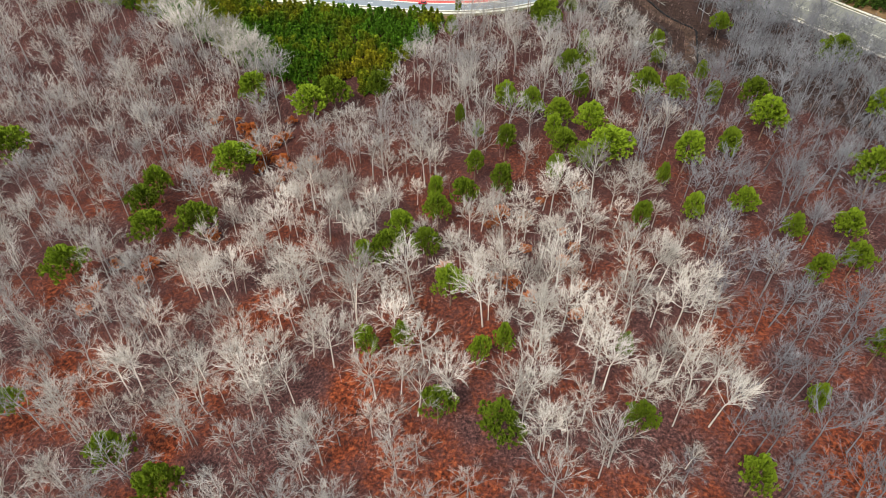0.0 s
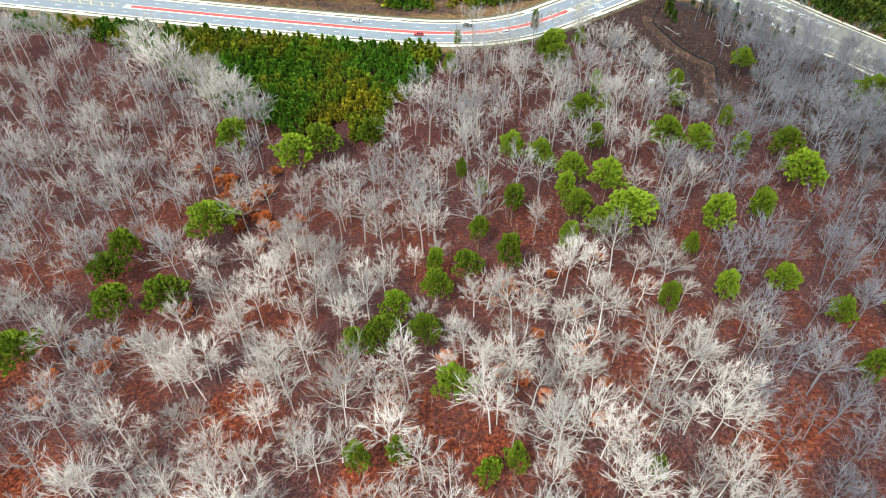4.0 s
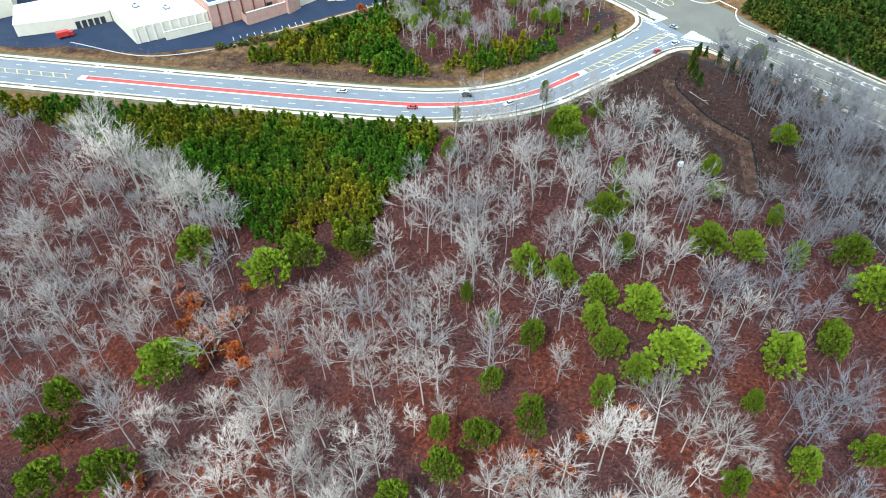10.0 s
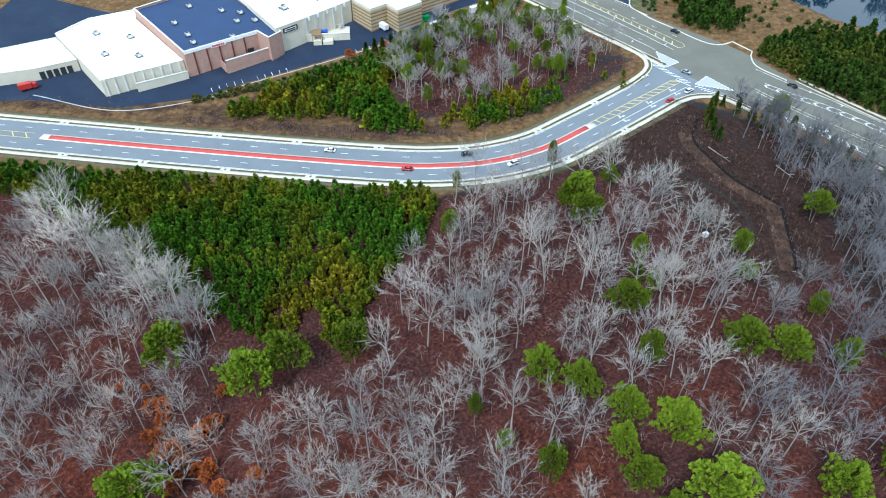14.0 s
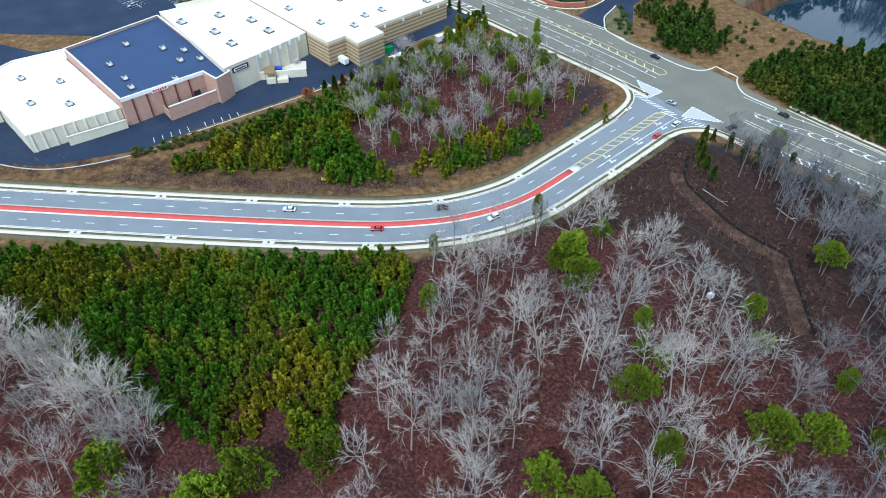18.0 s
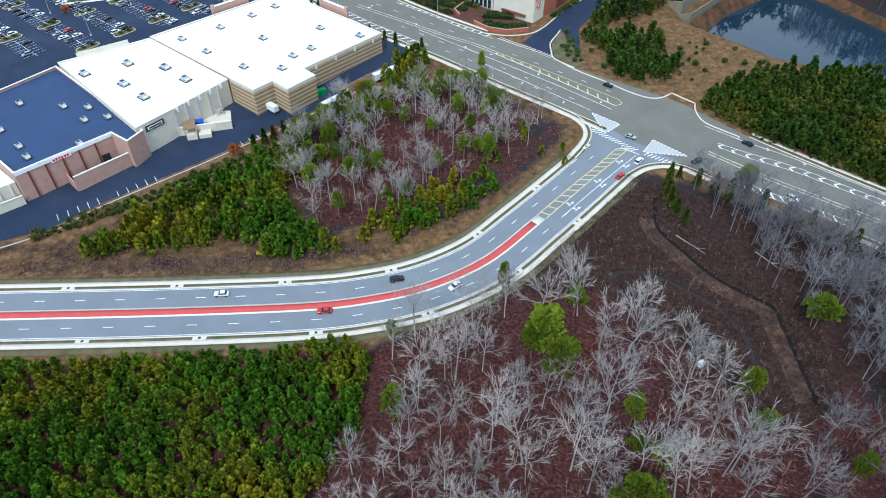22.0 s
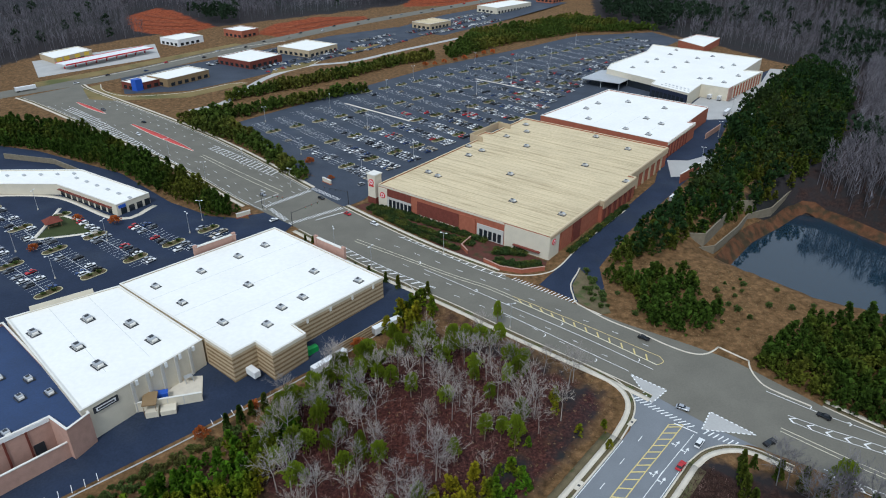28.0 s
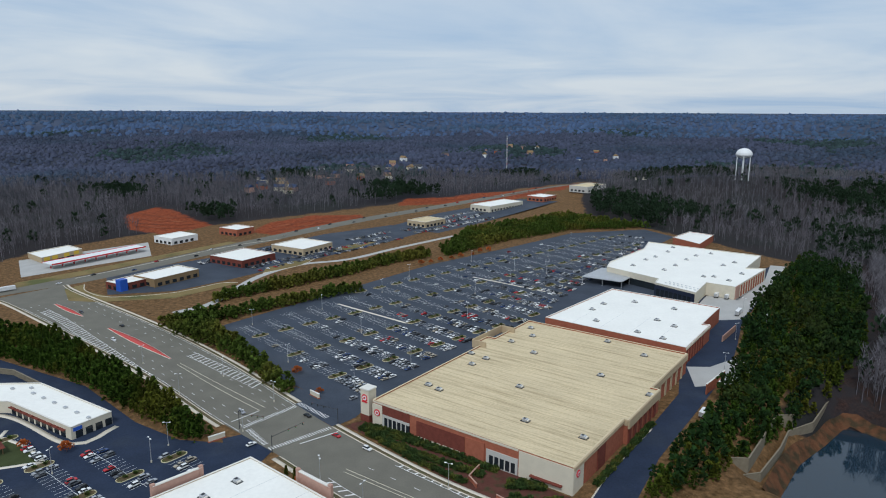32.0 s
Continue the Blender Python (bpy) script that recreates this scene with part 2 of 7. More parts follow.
# ---- mesh helpers ----
def mesh_np(name, verts, faces, material, smooth=False):
    """faces: an (n, 3) or (n, 4) array, or a list of lists."""
    me = bpy.data.meshes.new(name)
    verts = np.asarray(verts, np.float32)
    if isinstance(faces, np.ndarray):
        k = faces.shape[1]
        me.vertices.add(len(verts))
        me.vertices.foreach_set("co", verts.ravel())
        me.loops.add(faces.size)
        me.loops.foreach_set("vertex_index", faces.astype(np.int32).ravel())
        me.polygons.add(len(faces))
        me.polygons.foreach_set("loop_start", np.arange(0, faces.size, k, dtype=np.int32))
        me.polygons.foreach_set("loop_total", np.full(len(faces), k, np.int32))
        me.update(calc_edges=True)
    else:
        me.from_pydata([tuple(map(float, v)) for v in verts], [], faces)
    me.materials.append(material)
    return me


def put(name, me, parent=None, at=None):
    ob = new(name, me)
    if parent:
        ob.parent = parent
    if at is not None:
        ob.matrix_basis = at
    return ob


def part(name, bm, material, parent, label=""):
    me = bpy.data.meshes.new(name)
    bm.to_mesh(me)
    bm.free()
    me.materials.append(material)
    ob = put(name, me, parent)
    if label:
        ob["label"] = label
    return ob


def box_bm(bm, x0, x1, y0, y1, z0, z1, m=None, bevel=0.0):
    r = bmesh.ops.create_cube(bm, size=1)
    bmesh.ops.scale(bm, vec=(x1 - x0, y1 - y0, z1 - z0), verts=r["verts"])
    bmesh.ops.translate(bm, vec=((x0 + x1) / 2, (y0 + y1) / 2, (z0 + z1) / 2), verts=r["verts"])
    if bevel:
        es = list({e for v in r["verts"] for e in v.link_edges})
        q = bmesh.ops.bevel(bm, geom=es, offset=bevel, segments=1, affect="EDGES")
        vs = list({v for f in q["faces"] for v in f.verts} | {v for v in r["verts"] if v.is_valid})
    else:
        vs = r["verts"]
    if m is not None:
        bmesh.ops.transform(bm, matrix=m, verts=vs)
    return bm


def box(name, dims, material, parent, m=None, bevel=0.0, label=""):
    return part(name, box_bm(bmesh.new(), *dims, m=m, bevel=bevel), material, parent, label)


def cyl(name, r0, r1, z0, z1, material, parent, m=None, seg=10, label=""):
    bm = bmesh.new()
    bmesh.ops.create_cone(bm, cap_ends=True, segments=seg, radius1=r0, radius2=r1, depth=z1 - z0, matrix=(m or Matrix()) @ Matrix.Translation((0, 0, (z0 + z1) / 2)))
    return part(name, bm, material, parent, label)


def thing(name, label, category, at, group="", kind=""):
    return tagged(put(name, None, None, at), label, category, group, kind)


# ---- terrain ----
def ss(a, b, v):
    t = np.clip((np.asarray(v, float) - a) / (b - a), 0, 1)
    return t * t * (3 - 2 * t)


POND = [(158, 354), (188, 383), (212, 398), (234, 414), (243, 408), (260, 366), (276, 322), (284, 286), (252, 279), (217, 300), (186, 318)]


def poly_dist(x, y, poly):
    """Signed distance to a polygon, negative inside."""
    x, y = np.asarray(x, float), np.asarray(y, float)
    d, inside = np.full(x.shape, 1e9), np.zeros(x.shape, bool)
    for (ax, ay), (bx, by) in zip(poly, poly[1:] + poly[:1]):
        ex, ey = bx - ax, by - ay
        t = np.clip(((x - ax) * ex + (y - ay) * ey) / (ex * ex + ey * ey), 0, 1)
        d = np.minimum(d, np.hypot(x - ax - t * ex, y - ay - t * ey))
        inside ^= ((ay > y) != (by > y)) & (x < ex * (y - ay) / (ey if ey else 1e-9) + ax)
    return np.where(inside, -d, d)


def ground_z(x, y):
    x, y = np.asarray(x, float), np.asarray(y, float)
    z = -2.5 + 6.0 * ss(190, 350, y) - 20 * ss(60, -110, x) * ss(140, 20, y)
    sd = poly_dist(x, y, POND)
    # terraces on the store's side of the pond, a plain slope elsewhere
    steps = z - 6.0 * ss(21, 14, sd) - 6.0 * ss(14, 8, sd) - 7.0 * ss(6, -4, sd)
    plain = z + (-15.5 - z) * ss(24, -4, sd)
    north = ss(-4, 8, (x - 158) * -0.697 + (y - 352) * 0.717) * ss(300, 230, x)
    z = plain + (steps - plain) * north
    far = np.hypot(x - 50, y - 450)
    roll = np.sin(x * 0.0041 + 1.3) * np.cos(y * 0.0033) + 0.6 * np.sin(x * 0.0093 - y * 0.0071)
    z = z + 121 * ss(900, 4700, far) + 9 * roll * ss(800, 1600, far) * (1 - ss(3200, 4600, far))
    # wooded knoll under the water tower
    return z + 34 * np.exp(-(((x - 640) / 330) ** 2 + ((y - 1200) / 150) ** 2))


def gz(x, y):
    return float(ground_z(x, y))


def smooth_line(pts, step=4.0):
    """Points about step metres apart on a smooth curve through pts."""
    p = np.array(pts, float)
    q = np.vstack([2 * p[0] - p[1], p, 2 * p[-1] - p[-2]])
    out = []
    for i in range(1, len(q) - 2):
        n = max(1, int(np.linalg.norm(q[i + 1] - q[i]) / step))
        for t in np.arange(n) / n:
            a, b, c, d = q[i - 1 : i + 3]
            out.append(0.5 * (2 * b + (c - a) * t + (2 * a - 5 * b + 4 * c - d) * t**2 + (3 * b - a - 3 * c + d) * t**3))
    out.append(p[-1])
    return np.array(out)


def normals(line):
    d = np.gradient(line, axis=0)
    d /= np.linalg.norm(d, axis=1)[:, None]
    return np.stack([-d[:, 1], d[:, 0]], 1)


def surface(name, left, right, dz, material, parent=None, cross=5, thick=0.0):
    """A strip on the ground between two lines of equally many points, dz above the terrain, with side faces where it is thick."""
    ts = np.linspace(0, 1, cross + 1)
    g = left[:, None] * (1 - ts)[None, :, None] + right[:, None] * ts[None, :, None]
    z = ground_z(g[..., 0], g[..., 1]) + dz
    n, k = g.shape[:2]
    v = np.concatenate([g, z[..., None]], 2)
    idx = np.arange(n * k).reshape(n, k)
    f = np.stack([idx[:-1, :-1], idx[:-1, 1:], idx[1:, 1:], idx[1:, :-1]], -1).reshape(-1, 4)
    v = v.reshape(-1, 3)
    if thick:
        rim = np.concatenate([idx[:, 0], idx[-1, 1:], idx[::-1, -1][1:], idx[0, ::-1][1:-1]])
        low = v[rim] - (0, 0, thick)
        j = np.arange(len(rim))
        f = np.vstack([f, np.stack([rim, rim[np.roll(j, -1)], len(v) + np.roll(j, -1), len(v) + j], -1)])
        v = np.vstack([v, low])
    ob = put(name, mesh_np(name, v, f, material), parent)
    return ob


def ribbon(name, line, a, b, dz, material, parent=None, cross=1, thick=0.0):
    nn = normals(line)
    return surface(name, line + nn * b, line + nn * a, dz, material, parent, cross, thick)


def sheet(name, poly, dz, material, parent=None, thick=0.0, cut=8.0):
    """A polygon draped on the terrain, cut into bands so that it follows the slope."""
    bm = bmesh.new()
    bm.faces.new([bm.verts.new((x, y, 0)) for x, y in poly])
    ys = [p[1] for p in poly]
    y = math.floor(min(ys) / cut) * cut + cut
    while y < min(max(ys), 400):
        bmesh.ops.bisect_plane(bm, geom=bm.verts[:] + bm.edges[:] + bm.faces[:], plane_co=(0, y, 0), plane_no=(0, 1, 0))
        y += cut
    bmesh.ops.triangulate(bm, faces=bm.faces[:])
    if thick:
        edges = [e for e in bm.edges if e.is_boundary]
        top = bm.verts[:]
        r = bmesh.ops.extrude_edge_only(bm, edges=edges)
        low = {g for g in r["geom"] if isinstance(g, bmesh.types.BMVert)}
    else:
        low = set()
    for v in bm.verts:
        v.co.z = gz(v.co.x, v.co.y) + dz - (thick if v in low else 0)
    bmesh.ops.recalc_face_normals(bm, faces=bm.faces[:])
    if sum(f.normal.z for f in bm.faces) < 0:
        bmesh.ops.reverse_faces(bm, faces=bm.faces[:])
    return part(name, bm, material, parent)


# ---- the ground: one sheet to the horizon ----
PINEFIELD = [(-240, 152), (-170, 150), (-128, 149), (-87, 148), (-48, 148), (-14, 150), (-18, 122), (-30, 103), (-32, 86), (-39, 81), (-46, 84), (-65, 83), (-82, 91), (-108, 101), (-137, 121), (-180, 138), (-240, 142)]
BRUSH = [(86, 221), (41, 181), (32, 166), (52, 166), (66, 158), (76, 142), (88, 112), (112, 118), (118, 150), (108, 170), (92, 202), (91, 215)]
ISLAND = [(-260, 195), (-113, 183), (-68, 180), (-39, 180), (-8, 186), (17, 199), (44, 221), (67, 246), (69, 255), (61, 272), (41, 289), (20, 311), (7, 321), (0, 300), (-18, 282), (-50, 252), (-90, 223), (-121, 203), (-260, 205)]
BANK = [(79, 312), (101, 343), (139, 330), (168, 297), (132, 272), (112, 276), (95, 286)]
CLAYS = [[(-297, 961), (-340, 1075), (-320, 1150), (-288, 1110), (-236, 1020), (-206, 982), (-244, 918)], [(-145, 928), (-136, 989), (-83, 1046), (-20, 1041), (-12, 1002), (-75, 942), (-111, 899)], [(32, 1120), (54, 1200), (226, 1240), (398, 1340), (371, 1260), (205, 1135)]]


def ticks(a, b, step, lo, hi):
    mid, out, s = list(np.arange(a, b + 1, step)), [], step
    left, right = [a], [mid[-1]]
    while left[-1] > lo:
        s *= 1.12
        left.append(left[-1] - s)
    s = step
    while right[-1] < hi:
        s *= 1.12
        right.append(right[-1] + s)
    return np.array(left[:0:-1] + mid + right[1:])


gx, gy = ticks(-300, 420, 6, -4300, 4300), ticks(-220, 900, 6, -900, 5000)
GX, GY = np.meshgrid(gx, gy)
GZ = ground_z(GX, GY) + (0.25 * np.sin(GX * 0.31) * np.sin(GY * 0.27)) * ss(150, 130, GY)
gi = np.arange(GX.size).reshape(GX.shape)
me = mesh_np("ground", np.stack([GX, GY, GZ], -1).reshape(-1, 3), np.stack([gi[:-1, :-1], gi[:-1, 1:], gi[1:, 1:], gi[1:, :-1]], -1).reshape(-1, 4), HAZY_FARWOOD)
# what covers the ground: leaf litter, dry grass, bare clay, far woodland
far = np.hypot(GX - 50, GY - 450)
litter = np.maximum(ss(6, -6, poly_dist(GX, GY, [(-400, 147), (-14, 147), (40, 170), (88, 222), (130, 195), (420, -60), (420, -400), (-500, -400), (-500, 147)])), ss(5, -5, poly_dist(GX, GY, [(-48, 232), (-42, 256), (-9, 282), (27, 284), (56, 260), (44, 240), (0, 206), (-31, 198)])) * 0.75)
litter = np.maximum(litter, 0.62 * ss(5, -5, poly_dist(GX, GY, [(-6, 196), (20, 206), (44, 226), (64, 248), (64, 256), (38, 284), (27, 284), (56, 260), (44, 240)])))
grass = np.maximum(ss(8, -4, poly_dist(GX, GY, BANK)), ss(4, -2, poly_dist(GX, GY, PINEFIELD)) * 0.8)
SHOPS = [(-330, 560), (-330, 640), (-375, 740), (-345, 830), (-290, 900), (-230, 960), (-60, 1080), (40, 1150), (200, 1230), (420, 1400), (440, 1370), (320, 1130), (290, 1010), (334, 908), (376, 800), (390, 735), (404, 700), (335, 575), (272, 500), (225, 446), (150, 360), (60, 300), (-60, 340), (-330, 420)]
grass = np.maximum(grass, ss(14, -10, poly_dist(GX, GY, SHOPS)) * (1 - litter))

EASTWOOD = [(226, 424), (262, 372), (284, 322), (294, 280), (320, 200), (700, 200), (700, 620), (460, 700), (300, 480)]
wooded = ss(8, -6, poly_dist(GX, GY, EASTWOOD))
grass = np.maximum(grass, 0.75 * ss(450, 380, far) * (GY > 146) * (GY < 400) * (1 - litter)) * (1 - wooded)
clay = np.zeros_like(GX)
for c in CLAYS:
    clay = np.maximum(clay, ss(12, -8, poly_dist(GX, GY, c)))
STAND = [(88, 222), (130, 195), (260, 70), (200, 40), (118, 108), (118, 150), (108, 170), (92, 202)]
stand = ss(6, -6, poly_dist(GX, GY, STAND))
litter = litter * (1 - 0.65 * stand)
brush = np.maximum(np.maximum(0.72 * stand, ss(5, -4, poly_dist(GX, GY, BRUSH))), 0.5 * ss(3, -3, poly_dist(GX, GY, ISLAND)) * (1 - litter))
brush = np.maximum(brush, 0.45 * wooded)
att = me.color_attributes.new("cover", "FLOAT_COLOR", "POINT")
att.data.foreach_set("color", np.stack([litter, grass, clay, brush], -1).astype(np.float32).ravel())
gm = bpy.data.materials.new("ground_cover")
gm.use_nodes = True
n, l = gm.node_tree.nodes, gm.node_tree.links
b = n["Principled BSDF"]
b.inputs["Roughness"].default_value = 0.95
b.inputs["Specular IOR Level"].default_value = 0.1
geo = n.new("ShaderNodeNewGeometry")


def tex(scale, detail=5, rough=0.6):
    t = n.new("ShaderNodeTexNoise")
    t.inputs["Scale"].default_value, t.inputs["Detail"].default_value, t.inputs["Roughness"].default_value = scale, detail, rough
    l.new(geo.outputs["Position"], t.inputs["Vector"])
    return t.outputs["Fac"]


def ramp(src, *stops):
    r = n.new("ShaderNodeValToRGB")
    while len(r.color_ramp.elements) < len(stops):
        r.color_ramp.elements.new(0.5)
    for e, (at, c) in zip(r.color_ramp.elements, stops):
        e.position, e.color = at, (*c, 1)
    l.new(src, r.inputs[0])
    return r.outputs[0]


def blend(a, b2, fac):
    x = n.new("ShaderNodeMix")
    x.data_type = "RGBA"
    l.new(a, x.inputs[6])
    l.new(b2, x.inputs[7])
    l.new(fac, x.inputs["Factor"])
    return x.outputs[2]


def edged(chan, tx):
    """A cover's edge, broken up by noise."""
    s = n.new("ShaderNodeMath")
    s.operation = "ADD"
    l.new(chan, s.inputs[0])
    l.new(tx, s.inputs[1])
    r = n.new("ShaderNodeMapRange")
    r.inputs["From Min"].default_value, r.inputs["From Max"].default_value = 0.85, 1.15
    l.new(s.outputs[0], r.inputs["Value"])
    return r.outputs[0]


va = n.new("ShaderNodeVertexColor")
va.layer_name = "cover"
sp = n.new("ShaderNodeSeparateColor")
l.new(va.outputs["Color"], sp.inputs[0])
col = ramp(tex(0.006, 8, 0.65), (0.3, (0.016, 0.014, 0.015)), (0.5, (0.03, 0.026, 0.027)), (0.62, (0.024, 0.025, 0.024)), (0.75, (0.05, 0.042, 0.04)))
# blue distance haze is mixed into the ground colour of the woods towards the horizon
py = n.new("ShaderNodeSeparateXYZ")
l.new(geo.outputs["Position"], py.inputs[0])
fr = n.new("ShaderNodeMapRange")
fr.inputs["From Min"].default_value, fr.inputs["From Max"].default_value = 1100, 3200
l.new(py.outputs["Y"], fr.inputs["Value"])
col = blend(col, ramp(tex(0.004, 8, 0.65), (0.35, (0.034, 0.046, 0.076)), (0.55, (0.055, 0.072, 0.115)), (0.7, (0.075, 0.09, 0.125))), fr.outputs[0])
col = blend(col, ramp(tex(0.35, 8, 0.7), (0.32, (0.06, 0.036, 0.014)), (0.55, (0.165, 0.094, 0.042)), (0.72, (0.28, 0.165, 0.078))), edged(sp.outputs["Green"], tex(0.12)))
lit = blend(ramp(tex(0.9, 9, 0.75), (0.38, (0.014, 0.006, 0.004)), (0.51, (0.13, 0.027, 0.012)), (0.65, (0.41, 0.105, 0.036))), ramp(tex(1.3, 9, 0.75), (0.38, (0.014, 0.008, 0.008)), (0.52, (0.075, 0.032, 0.028)), (0.66, (0.22, 0.1, 0.085))), ramp(tex(0.035, 4), (0.38, (0, 0, 0)), (0.56, (1, 1, 1))))
mn = n.new("ShaderNodeMapRange")
mn.inputs["From Min"].default_value, mn.inputs["From Max"].default_value, mn.inputs["To Max"].default_value = -70, 90, 0.88
l.new(py.outputs["Y"], mn.inputs["Value"])
lit = blend(lit, ramp(tex(1.1, 9, 0.75), (0.38, (0.011, 0.006, 0.006)), (0.52, (0.056, 0.021, 0.018)), (0.66, (0.155, 0.068, 0.054))), mn.outputs[0])
col = blend(col, lit, edged(sp.outputs["Red"], tex(0.12)))
col = blend(col, ramp(tex(0.22, 9, 0.75), (0.34, (0.1, 0.024, 0.01)), (0.53, (0.24, 0.055, 0.02)), (0.7, (0.36, 0.11, 0.045))), edged(sp.outputs["Blue"], tex(0.07)))
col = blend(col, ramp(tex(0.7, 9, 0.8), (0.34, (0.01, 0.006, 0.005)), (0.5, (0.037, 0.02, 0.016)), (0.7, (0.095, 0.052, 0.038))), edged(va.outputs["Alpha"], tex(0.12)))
l.new(col, b.inputs["Base Color"])
bp = n.new("ShaderNodeBump")
bp.inputs["Strength"].default_value, bp.inputs["Distance"].default_value = 0.8, 0.35
l.new(tex(1.1, 8, 0.75), bp.inputs["Height"])
l.new(bp.outputs[0], b.inputs["Normal"])
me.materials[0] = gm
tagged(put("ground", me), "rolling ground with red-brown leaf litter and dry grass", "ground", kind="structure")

RUT = mat("clay_rut", (0.17, 0.045, 0.02), 0.95, 0.4, 0.08, 0.8, spot=(0.3, 0.1, 0.045))
for pts in ([(-296, 980), (-270, 966), (-236, 958), (-222, 968)], [(-312, 1010), (-282, 992), (-244, 984), (-226, 992)], [(-322, 1046), (-290, 1024), (-254, 1010), (-238, 1010)], [(-326, 1084), (-300, 1062), (-270, 1044), (-252, 1040)], [(-128, 925), (-84, 968), (-40, 1010), (-18, 1028)], [(-124, 960), (-92, 994), (-58, 1024), (-32, 1034)], [(60, 1150), (140, 1178), (230, 1200), (320, 1262)]):
    tagged(ribbon("rut", smooth_line(pts, 6), -2.2, 2.2, 0.35, RUT, cross=2), "dark graded rut across bare red clay", "dirt", kind="structure")

# ---- roads ----
CURVE = smooth_line([(-460, 188), (-280, 178.5), (-151, 170.6), (-111, 168.4), (-73, 166.6), (-35, 165.6), (-16, 166.8), (3, 171), (23, 181.2), (42, 198.4), (64, 219.5), (84, 239), (95, 250)])
NE = smooth_line([(-262, 688), (-243, 664), (-154, 571), (-97, 504), (-50, 440), (-25, 406), (14, 359.5), (49, 326), (69, 307), (84, 293), (104, 278), (118, 266), (132, 248), (158, 218.7), (330, 40)], 5)
SW = smooth_line([(-296, 652), (-268, 626), (-188, 543), (-130, 481), (-83, 423), (-47, 383), (-16, 345), (20, 311), (41.5, 290), (61, 272), (80, 254), (92, 240), (106.5, 226), (142, 193.5), (305, 22)], 5)


def resample(line, count):
    d = np.r_[0, np.cumsum(np.linalg.norm(np.diff(line, axis=0), axis=1))]
    s = np.linspace(0, d[-1], count)
    return np.stack([np.interp(s, d, line[:, 0]), np.interp(s, d, line[:, 1])], 1)


NE, SW = resample(NE, 240), resample(SW, 240)
MID = (NE + SW) / 2
curve_road = tagged(ribbon("road", CURVE, -9.6, 9.6, 0.06, ASPHALT, cross=5), "grey four-lane road with a raised red median", "road", kind="structure")
arterial = tagged(surface("road", SW, NE, 0.09, ASPHALT_GREY, cross=8), "wide worn grey asphalt avenue", "road", kind="structure")
HWY = smooth_line([(-520, 500), (-400, 585), (-305, 668), (-246, 718), (-185, 797), (-108, 898), (-10, 1012), (123, 1130), (300, 1260), (420, 1400)], 10)
highway = tagged(ribbon("road", HWY, -12, 12, 0.1, ASPHALT_GREY, cross=4), "grey highway beyond the shops", "road", kind="structure")

curve_cut = CURVE[CURVE[:, 0] < 72]
south_cut = CURVE[CURVE[:, 0] < 77]
for side in (1, -1):
    ln = curve_cut if side > 0 else south_cut
    lo, hi = sorted((side * 9.6, side * 10.15))
    tagged(ribbon("kerb", ln, lo, hi, 0.24, CONCRETE, thick=0.3), "pale concrete kerb along the curved road", "kerb", kind="structure")
    lo, hi = sorted((side * 10.15, side * 11.3))
    tagged(ribbon("verge", ln, lo, hi, 0.2, VERGE, thick=0.2), "dark dormant grass strip beside the kerb", "verge", kind="structure")
    lo, hi = sorted((side * 11.3, side * 13.1))
    tagged(ribbon("pavement", ln, lo, hi, 0.26, CONCRETE, thick=0.35), "pale concrete pavement along the curved road", "pavement", kind="structure")
    lo, hi = sorted((side * 13.1, side * 15.5))
    tagged(ribbon("verge", ln, lo, hi, 0.13, VERGE, thick=0.13), "dry tan grass verge behind the pavement", "verge", kind="structure")

# corner sweeps into the avenue
for ctrl, lab in (([(64.3, 233.3), (71.1, 241.8), (74.3, 248.6), (74.3, 255.2), (71.8, 260.5), (67.6, 265.4), (60, 273)], "pale kerbed corner sweeping round the wooded island"), ([(81.5, 223.0), (88.4, 227.2), (96.4, 228.6), (104.2, 226.4), (113, 218.5)], "pale kerbed corner beside the bare slope")):
    ln = smooth_line(ctrl, 1.5)
    s = 1 if "wooded" in lab else -1
    for a, b2, m2, z in ((0, 0.5, CONCRETE, 0.24), (0.5, 1.6, VERGE, 0.2), (1.6, 3.4, CONCRETE, 0.26)):
        lo, hi = sorted((s * a, s * b2))
        tagged(ribbon("kerb" if a == 0 else "pavement" if a > 1 else "verge", ln, lo, hi, z, m2, thick=0.3), lab, "kerb" if a == 0 else "pavement" if a > 1 else "verge", kind="structure")

tagged(sheet("road_mouth", [(62, 226), (70, 240), (74, 249), (74, 256), (66, 272), (80, 262), (100, 242), (114, 222), (104, 227.6), (96, 229), (88, 227), (80, 221)], 0.05, ASPHALT, cut=4), "grey asphalt where the curved road meets the avenue", "road", kind="structure")

# kerbs and pavements along the avenue
nn = normals(MID)
for line, s, ranges in ((NE, 1, ((0, 91), (99, 128), (163, 240))), (SW, -1, ((0, 89), (100, 152), (178, 240)))):
    for a, b2 in ranges:
        seg, nr = line[a:b2], nn[a:b2] * s
        # the line runs from north-west to south-east: its left normal points to the north-east
        for o0, o1, m2, z, nm in ((0, 0.5, CONCRETE, 0.22, "kerb"), (0.5, 2.2, VERGE, 0.18, "verge"), (2.2, 4.0, CONCRETE, 0.24, "pavement")):
            if len(seg) > 2:
                L, R = (seg + nr * o1, seg + nr * o0) if s > 0 else (seg + nr * o0, seg + nr * o1)
                tagged(surface(nm, L, R, z, m2, cross=1, thick=0.3), "pale concrete %s along the avenue" % nm if nm != "verge" else "dry grass verge along the avenue", nm, kind="structure")


